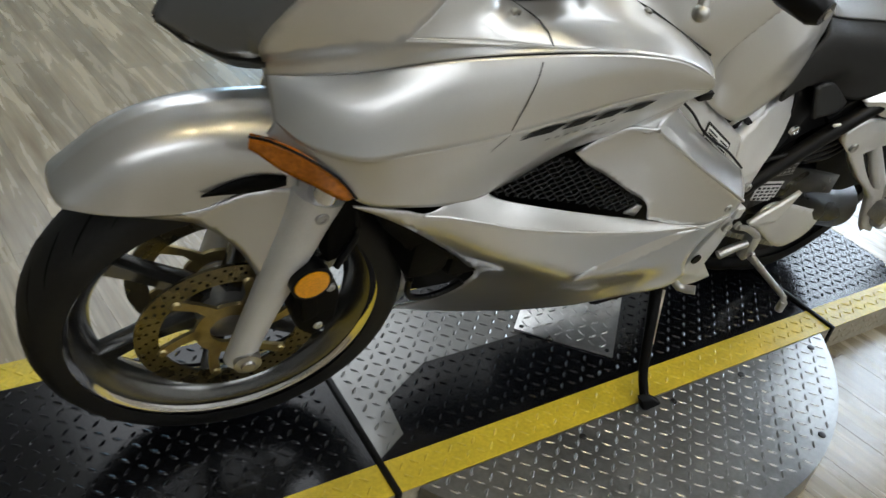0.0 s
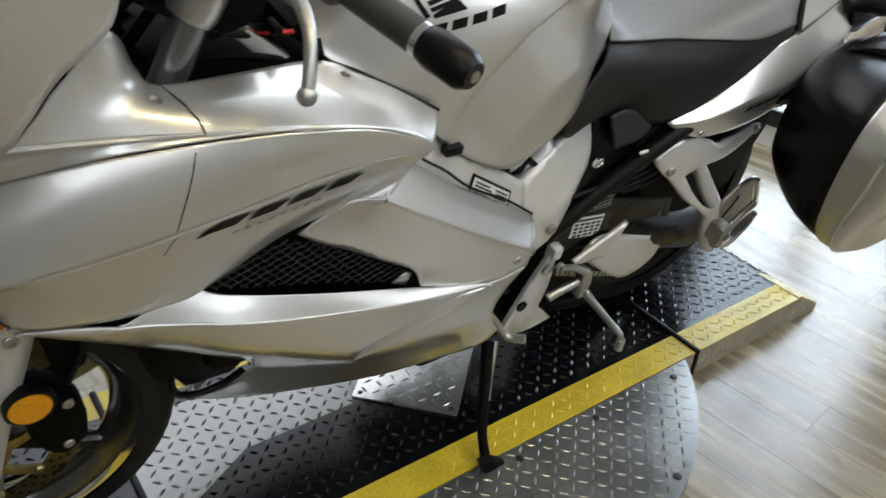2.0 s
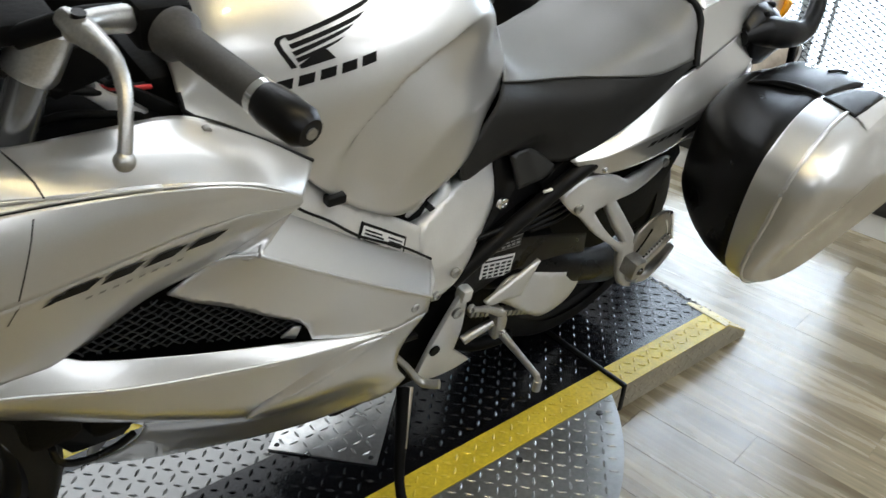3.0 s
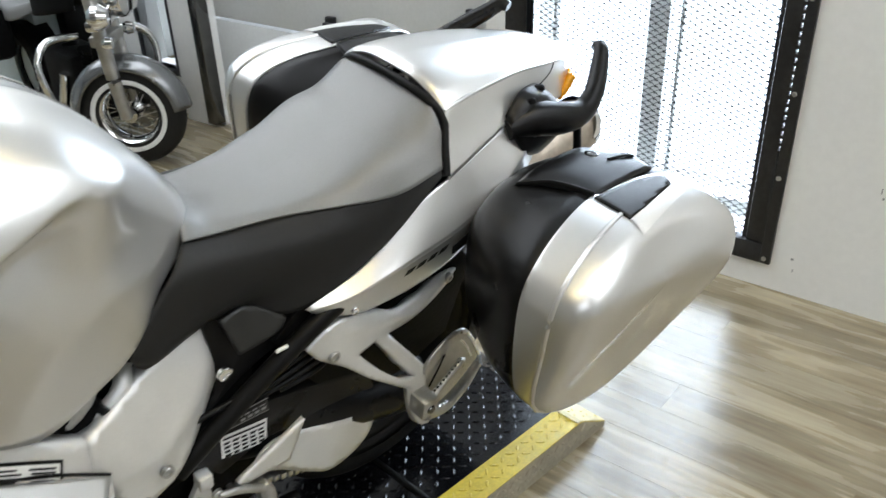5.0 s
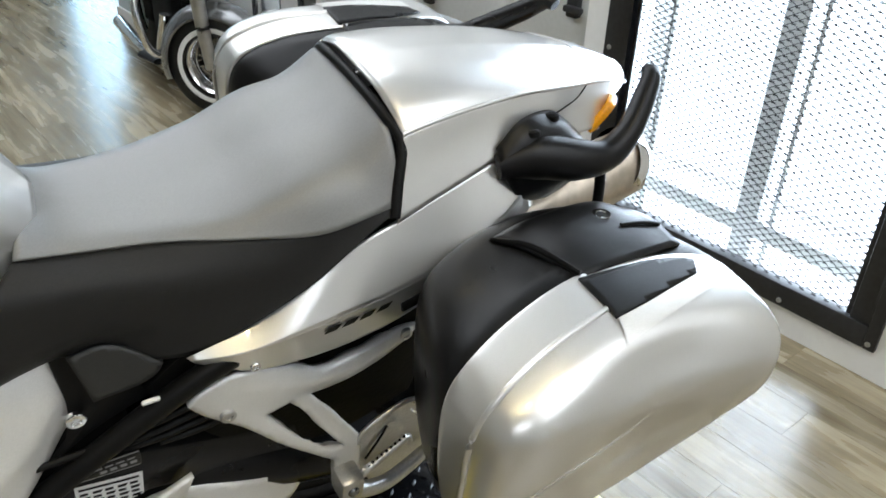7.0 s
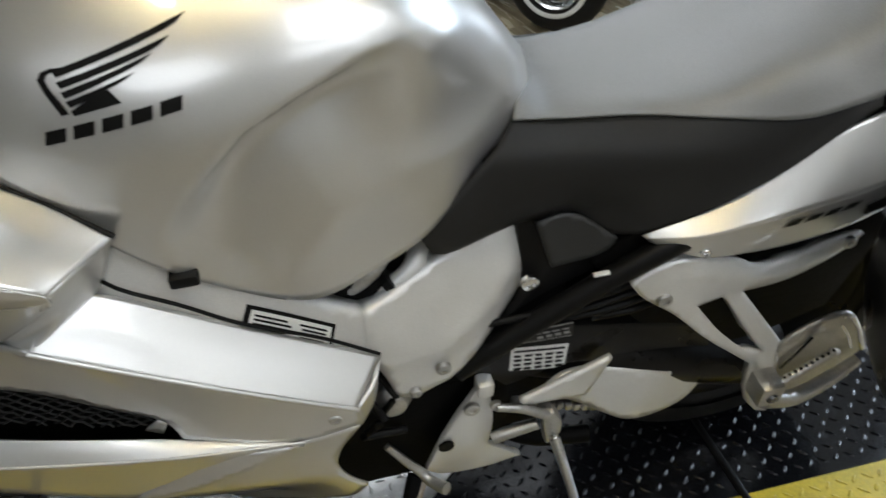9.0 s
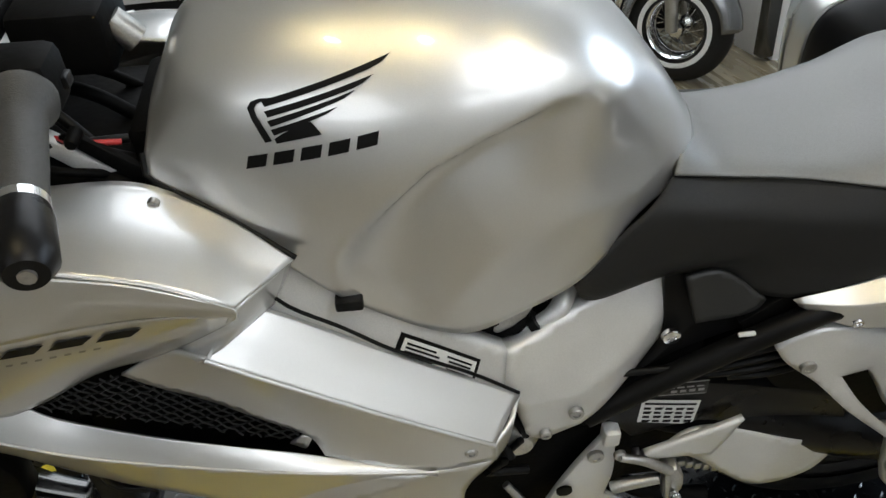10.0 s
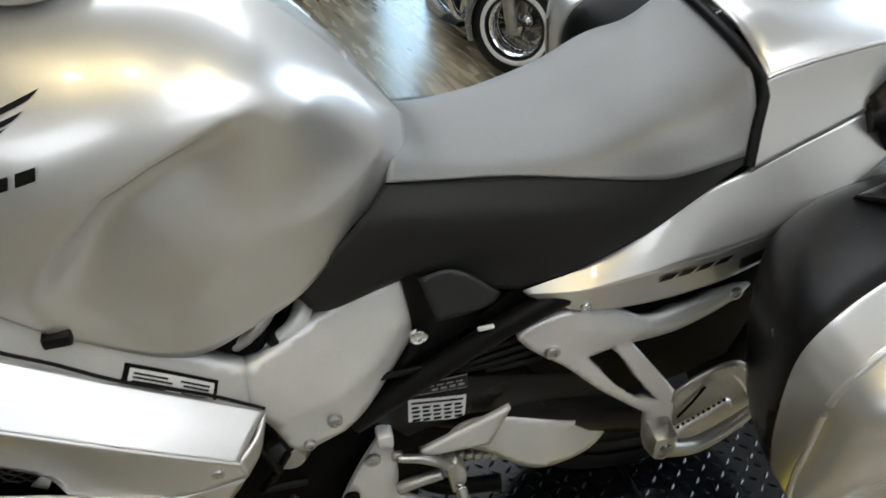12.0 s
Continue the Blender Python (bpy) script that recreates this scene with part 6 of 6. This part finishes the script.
# rear wheel
RH = pose(1.46, 0.01, 0.314)
wheel("rear_wheel", RH, 0.312, 0.090, 0.238, "black cast alloy rear wheel on a single arm", 26, 5, SATIN, SATIN)
tube("swing_arm", [left((1.02, .08, .42)), left((1.18, .11, .40)), left((1.36, .12, .345)), left((1.46, .11, .314))], [.05, .052, .055, .065], SATIN, bike, 20)
net("hugger", [[(1.16, 0, .60), (1.16, .06, .595), (1.16, .095, .56)], [(1.30, 0, .66), (1.30, .06, .655), (1.30, .10, .60)], [(1.46, 0, .672), (1.46, .06, .665), (1.46, .10, .615)], [(1.62, 0, .64), (1.62, .06, .635), (1.62, .095, .59)]], BLACK, bike)

# handlebars and cockpit


def handlebar(sd):
    bar = tube("handlebar", [left((.30, .12, 1.035), sd), left((.36, .15, 1.062), sd), left((.412, .178, 1.068), sd), left((.424, .215, 1.064), sd)], .012, VOID, bike, 14)
    g = tube("grip", [left((.421, .205, 1.065), sd), left((.4235, .215, 1.064), sd), left((.426, .226, 1.063), sd), left((.4495, .325, 1.056), sd)], [.027, .027, .0182, .0178], GRIP, bar, 20, label="dark grey rubber grip")
    tube("bar_end_ring", [left((.4495, .325, 1.056), sd), left((.4515, .333, 1.055), sd)], .0187, CHROME, bar, 20)
    tube("bar_end", [left((.4515, .333, 1.055), sd), left((.4545, .345, 1.054), sd), left((.4650, .380, 1.0505), sd), left((.4675, .390, 1.0495), sd)], [.0187, .0212, .0205, .014], SATIN, bar, 20)
    lev = tube("clutch_lever" if sd > 0 else "brake_lever", [left((.322, .215, 1.097), sd), left((.328, .240, 1.096), sd), left((.334, .268, 1.094), sd), left((.336, .295, 1.092), sd), left((.331, .325, 1.082), sd), left((.323, .345, 1.066), sd), left((.316, .357, 1.044), sd)],
               [.010, .0135, .010, .0075, .0062, .0058, .0062], CASTING, bar, 14, flat=1.0, label="polished alloy lever with a ball end")
    tube("pivot_bolt", [left((.327, .238, 1.106), sd), left((.3275, .239, 1.112), sd)], .0065, SATIN, lev, 12)
    perch = tube("lever_perch", [left((.325, .225, 1.088), sd), left((.345, .205, 1.084), sd), left((.385, .185, 1.074), sd)], [.011, .012, .014], CASTING, bar, 12)
    bmx = bmesh.new()
    bmesh.ops.create_uvsphere(bmx, u_segments=16, v_segments=10, radius=.0092, matrix=Matrix.Translation(left((.315, .358, 1.040), sd)))
    finish(bmx, "lever_ball", CASTING, lev)
    sy = sorted((-.155 * sd, -.206 * sd))
    sw_box = box("switch_box", (.388, sy[0], 1.042), (.447, sy[1], 1.093), VOID, bar, .013)
    box("thumb_switch", (.440, -.178 * sd - .008, 1.058), (.452, -.178 * sd + .008, 1.070), SATIN, sw_box, .003)
    tube("bar_end_bolt", [left((.4675, .388, 1.0495), sd), left((.468, .392, 1.0493), sd)], .006, CASTING, bar, 12)
    lathe("fluid_cup", [(0, -.03), (.022, -.03), (.024, -.02), (.024, .025), (0, .025)], Matrix.Translation(left((.30, .155, 1.135), sd)) @ pose(0, 0, 0, 90, 0, 0), SATIN, bar, 20)
    tube("fork_top", [left((.175, .105, 1.0), sd), left((.215, .105, 1.075), sd)], .028, CASTING, bike, 18)


both(handlebar)
box("top_yoke", (.245, -.125, 1.025), (.345, .125, 1.052), VOID, bike, .010)
box("ignition_housing", (.345, -.035, .98), (.440, .06, 1.050), VOID, bike, .012)
tube("ignition_barrel", [left((.437, .0, 1.026)), left((.458, .0, 1.002))], .015, CASTING, bike, 16)
box("instrument_cover", (.10, -.12, 1.0), (.22, .12, 1.10), VOID, bike, .03)
tube("ignition_cable", [left((.36, .085, .955)), left((.40, .10, .950)), left((.44, .09, .94))], .0032, RED, bike)
tube("brake_line", [left((.26, .08, 1.00)), left((.32, .11, .975)), left((.38, .10, .95)), left((.44, .07, .93))], .005, SATIN, bike)
plate("yoke_clamp", [(.30, .115, .985), (.36, .115, 1.015), (.40, .115, 1.005), (.39, .115, .975), (.33, .115, .955)], .03, VOID, bike, 1, .006)
lathe("switch_plug", [(0, -.008), (.005, -.008), (.007, -.004), (.007, .015), (0, .015)], Matrix.Translation(left((.405, .115, .962))), VOID, bike, 14)
plate("tank_hinge_bracket", [(.385, .10, .955), (.40, .10, .960), (.468, .115, .918), (.455, .115, .902)], .01, VOID, bike, 1, .003)
for k in range(5):
    tube("cockpit_cable", [left((.24 + k * .02, .06, 1.02)), left((.30 + k * .02, .10 - k * .01, .985 - k * .008)), left((.37 + k * .015, .09, .95 - k * .01)), left((.45, .07, .90))], .006, BLACK, bike)
tube("lower_stanchion", [left((.278, .105, .90)), left((.318, .105, 1.00))], .0215, GREYPAINT, bike, 18)
tube("stanchion_clamp", [left((.309, .105, .985)), left((.313, .105, .992)), left((.334, .105, 1.036))], [.026, .029, .029], CASTING, bike, 18)
plate("frame_spar", [(.358, .105, .953), (.376, .105, .960), (.437, .105, .911), (.415, .105, .898)], .02, SILVER_MATT, bike, 1, .004)
box("wiring_tray", (.27, -.125, .84), (.452, .118, .915), VOID, bike, .02)
box("tank_front_mount", (.44, -.08, .86), (.49, .08, .945), VOID, bike, .015)
for (a, b, c), r in (((.10, .93, .02), .005), ((.03, .945, -.03), .008), ((-.04, .935, -.02), .006)):
    tube("wiring_loom", [left((.26, a, b - .03)), left((.33, a - .01 + c, b + .005)), left((.39, a + c, b)), left((.45, a - .02, b - .04))], r, VOID, bike, 10)

# ---- the cruiser behind ----


def cruiser(m, label):
    t = thing("cruiser_motorcycle", m, label, "motorcycle", "parked cruisers")
    # local: x to the rear, y to its right, z up from the floor; built at its seen size
    hub = pose(0, 0, .21)
    wl = lathe("front_wheel", [(.112, -.03), (.118, -.036), (.110, -.03), (.10, -.012), (.10, .012), (.110, .03), (.118, .036), (.112, .03)], hub, CHROME, t, 48, "chrome wire wheel with a thin whitewall tyre")
    prof = [(.116 + .094 * math.sin(math.pi * k / 12) ** .6, -.055 * math.cos(math.pi * k / 12)) for k in range(13)]
    lathe("tyre", prof, hub, RUBBER, wl, 48, "", 60)
    for sg in (1, -1):
        lathe("whitewall", [(.128, sg * .0545), (.134, sg * .0560), (.142, sg * .0562), (.147, sg * .0545)], hub, WHITE, wl, 48)
    lathe("hub", [(0, -.045), (.03, -.045), (.035, -.03), (.02, -.02), (.02, .02), (.035, .03), (.03, .045), (0, .045)], hub, CHROME, wl, 24)
    bm = bmesh.new()
    for k in range(28):
        a = 2 * math.pi * k / 28
        b_ = a + (.5 if k % 2 else -.5)
        p, q = Vector((.03 * math.cos(a), .03 * (1 if k % 4 < 2 else -1), .21 + .03 * math.sin(a))), Vector((.108 * math.cos(b_), 0, .21 + .108 * math.sin(b_)))
        d = (q - p).normalized()
        n = d.cross(Vector((0, 1, 0))).normalized() * .0012
        v = [bm.verts.new(c) for c in (p - n, p + n, q + n, q - n)]
        bm.faces.new(v)
    tagged(finish(bm, "wire_spokes", CHROME, wl), kind="stuff")
    lathe("brake_disc", [(.03, -.058), (.085, -.058), (.085, -.062), (.03, -.062), (.03, -.058)], hub, RIMGREY, wl, 32)
    # mudguard
    bm = bmesh.new()
    rows = []
    for k in range(40):
        a = radians(176 - k * 5.0)
        rows.append([bm.verts.new(((.234 - 13 * max(0, abs(y) - .02) ** 1.8) * math.cos(a), y, .21 + (.234 - 13 * max(0, abs(y) - .02) ** 1.8) * math.sin(a))) for y in (-.066, -.060, -.048, -.02, .02, .048, .060, .066)])
    for p, q in zip(rows, rows[1:]):
        for i in range(7):
            bm.faces.new((p[i], p[i + 1], q[i + 1], q[i]))
    bmesh.ops.recalc_face_normals(bm, faces=bm.faces)
    solid(finish(bm, "mudguard", GREYPAINT, t, "silver valanced mudguard", 70), .004)
    for sg in (1, -1):
        tube("fork_leg", [(.0, sg * .075, .21), (.02, sg * .078, .40), (.05, sg * .078, .86)], [.022, .026, .028], CASTING, t, 14)
        tube("crash_bar", [(.22, sg * .06, .17), (.20, sg * .20, .19), (.20, sg * .235, .27), (.215, sg * .235, .36), (.23, sg * .19, .405), (.26, sg * .05, .41)], .014, CHROME, t, 12)
        tube("handlebar", [(.13, sg * .03, .86), (.17, sg * .16, .95), (.27, sg * .26, .91)], .010, CHROME, t, 10)
        lathe("passing_lamp", [(0, -.036), (.03, -.034), (.047, -.014), (.047, .008), (.03, .036), (0, .04)], Matrix.Translation((-.01, sg * .155, .615)) @ pose(0, 0, 0, 0, 0, 90), CHROME, t, 18)
        tube("floorboard", [(.30, sg * .16, .15), (.46, sg * .17, .14)], [.012, .02], BLACK, t, 10, flat=2.0)
        tube("exhaust", [(.36, sg * .10, .32), (.40, sg * .13, .14), (.62, sg * .14, .11), (1.05, sg * .15, .13)], [.018, .02, .024, .03], CHROME, t, 14)
    lathe("headlight", [(0, -.055), (.06, -.05), (.080, -.034), (.083, -.01), (.066, .05), (0, .08)], Matrix.Translation((-.03, 0, .665)) @ pose(0, 0, 0, 0, 0, -90) , CHROME, t, 28)
    for k, (x, z) in enumerate(((.36, .33), (.48, .33))):
        cyl = lathe("cylinder", [(0, -.07), (.036, -.07), (.036, .08), (0, .08)], Matrix.Translation((x, 0, z)) @ pose(0, 0, 0, 90, (-20 if k == 0 else 20), 0), VOID, t, 20)
        for j in range(8):
            bm = add_lathe(bmesh.new(), [(.0, -.004), (.052 - .002 * j, -.004), (.052 - .002 * j, .004), (0, .004)], Matrix.Translation((x + (k * 2 - 1) * .012 * j, 0, z - .05 + .018 * j)) @ pose(0, 0, 0, 90, (-20 if k == 0 else 20), 0), 20)
            finish(bm, "fin", VOID, cyl)
    lathe("crankcase", [(0, -.09), (.07, -.088), (.09, -.07), (.09, .07), (.07, .088), (0, .09)], Matrix.Translation((.42, 0, .21)), VOID, t, 28)
    box("engine_guard", (.30, -.09, .10), (.62, .09, .40), VOID, t, .03)
    lathe("air_cleaner", [(0, -.03), (.05, -.028), (.06, -.015), (.06, .02), (0, .02)], Matrix.Translation((.42, -.10, .35)), CHROME, t, 24)
    tube("down_tube", [(.14, 0, .58), (.24, 0, .34), (.30, 0, .13), (.60, 0, .12), (.80, 0, .22)], .018, VOID, t, 12)
    net("tank", [[(.20, 0, .56), (.20, .05, .54), (.20, .06, .50)], [(.32, 0, .62), (.32, .10, .57), (.32, .12, .48)], [(.48, 0, .61), (.48, .105, .55), (.48, .12, .46)], [(.62, 0, .55), (.62, .07, .51), (.62, .08, .45)]], VOID, t, label="black fuel tank")
    net("saddle", [[(.60, 0, .50), (.60, .07, .49), (.60, .09, .45)], [(.76, 0, .46), (.76, .12, .46), (.76, .14, .41)], [(.92, 0, .49), (.92, .11, .48), (.92, .12, .42)], [(1.12, 0, .48), (1.12, .08, .47), (1.12, .09, .42)]], VINYL, t)
    rh = pose(.98, 0, .21)
    rwl = lathe("rear_wheel", [(.12, -.03), (.138, -.034), (.138, .034), (.12, .03), (.12, -.03)], rh, CHROME, t, 40)
    lathe("tyre", prof, rh, RUBBER, rwl, 40, "", 60)
    bm = bmesh.new()
    rows = []
    for k in range(12):
        a = radians(185 - k * 15)
        rows.append([bm.verts.new((.98 + (.228 + (0 if abs(y) < .06 else -.06)) * math.cos(a), y, .21 + (.228 + (0 if abs(y) < .06 else -.06)) * math.sin(a))) for y in (-.078, -.058, 0, .058, .078)])
    for p, q in zip(rows, rows[1:]):
        for i in range(4):
            bm.faces.new((p[i], p[i + 1], q[i + 1], q[i]))
    bmesh.ops.recalc_face_normals(bm, faces=bm.faces)
    solid(finish(bm, "rear_mudguard", VOID, t, "", 70), .004)
    for sg in (1, -1):
        bm = add_box(bmesh.new(), (.82, sg * .17 - .06, .26), (1.22, sg * .17 + .06, .45), .035)
        finish(bm, "saddlebag", VOID, t, "black saddlebag")
    for ob in list(t.children):
        if ob.name.split(".")[0] in ("tank", "saddle", "crash_bar", "saddlebag", "down_tube", "air_cleaner"):
            ob.data.transform(Matrix.Diagonal((1, 1, 1.18, 1)))
    # lamp bracket, lower clamp and horns between the fork legs
    box("lamp_bracket", (.0, -.16, .56), (.05, .16, .60), CHROME, t, .012)
    box("fork_clamp", (.0, -.10, .49), (.07, .10, .535), CASTING, t, .012)
    for sg in (1, -1):
        lathe("turn_lamp", [(0, -.02), (.018, -.018), (.026, -.004), (.022, .02), (0, .024)], Matrix.Translation((-.01, sg * .125, .515)) @ pose(0, 0, 0, 0, 0, 90), CHROME, t, 16)
    # bars and front wheel turned to one side
    for ob in list(t.children):
        if ob.name.split(".")[0] in ("front_wheel", "mudguard", "fork_leg", "headlight", "passing_lamp", "handlebar", "lamp_bracket", "fork_clamp", "turn_lamp"):
            for part_ in [ob] + list(ob.children):
                part_.data.transform(pose(0, 0, 0, 0, 0, 48))
    tube("kickstand", [(.34, -.06, .12), (.36, -.16, .012)], .009, CHROME, t, 10)
    return t


SIZE = Matrix.Scale(1.12, 4)
first_cruiser = cruiser(pose(0.56, 2.575, FLOOR, 0, 0, 90) @ SIZE, "black and silver cruiser with chrome crash bars and whitewall tyres")
copy_thing(first_cruiser, pose(-0.02, 5.45, FLOOR, 0, 0, 118) @ SIZE)


def display_cabinet():
    """A white counter unit by the far wall."""
    t = thing("display_cabinet", pose(-2.05, 4.45, FLOOR, 0, 0, 7.4), "white laminate display counter with a dark plinth", "cabinet")
    box("body", (-0.48, -0.26, 0.08), (0.48, 0.26, 0.88), WHITE, t, 0.004)
    box("worktop", (-0.50, -0.28, 0.88), (0.50, 0.28, 0.91), WHITE, t, 0.006)
    box("plinth", (-0.46, -0.23, 0.0), (0.46, 0.24, 0.08), BLACK, t, 0.003)
    for x in (-0.24, 0.24):
        door = box("door", (x - 0.232, -0.278, 0.10), (x + 0.232, -0.26, 0.86), WHITE, t, 0.003)
        box("handle", (x - 0.05, -0.296, 0.78), (x + 0.05, -0.278, 0.79), CASTING, door, 0.003)


display_cabinet()

# ---- the plank floor ----
floor = structure("floor", [((X0 - T, Y0 - T, FLOOR - 0.12), (WALL + T, Y1 + T, FLOOR - 0.004))], WOODS)
PW, PL = 0.125, 0.92
rng = random.Random(4)
me = bpy.data.meshes.new("plank")
bm = bmesh.new()
add_box(bm, (0.0003, 0.0003, -0.004), (PW - 0.0003, PL - 0.0003, 0.0))
for fc in bm.faces:
    fc.smooth = False
bm.to_mesh(me)
bm.free()
me.materials.append(WOODS)
far_v, far_f = [], []
for i in range(int((WALL - X0) / PW) + 1):
    off = rng.uniform(0, PL)
    for j in range(int((Y1 - Y0) / PL) + 2):
        x, y = WALL - (i + 1) * PW, Y0 - T - off + j * PL
        if y > Y1 or y + PL < Y0:
            continue
        if x > -1.9 and -2.4 < y < 5.2:
            ob = new("plank", me)
            ob.parent = floor
            ob.matrix_basis = ROOM @ Matrix.Translation((x, y, FLOOR))
        else:
            b = len(far_v)
            far_v += [(x + 0.0005, y + 0.0005, FLOOR), (x + PW - 0.0005, y + 0.0005, FLOOR), (x + PW - 0.0005, y + PL - 0.0005, FLOOR), (x + 0.0005, y + PL - 0.0005, FLOOR)]
            far_f.append((b, b + 1, b + 2, b + 3))
far_me = bpy.data.meshes.new("planks_beyond")
far_me.from_pydata(far_v, [], far_f)
far_me.transform(ROOM)
far_me.materials.append(FAR_WOODS)
far = new("planks_beyond", far_me)
far.parent = floor
tagged(far, kind="stuff")
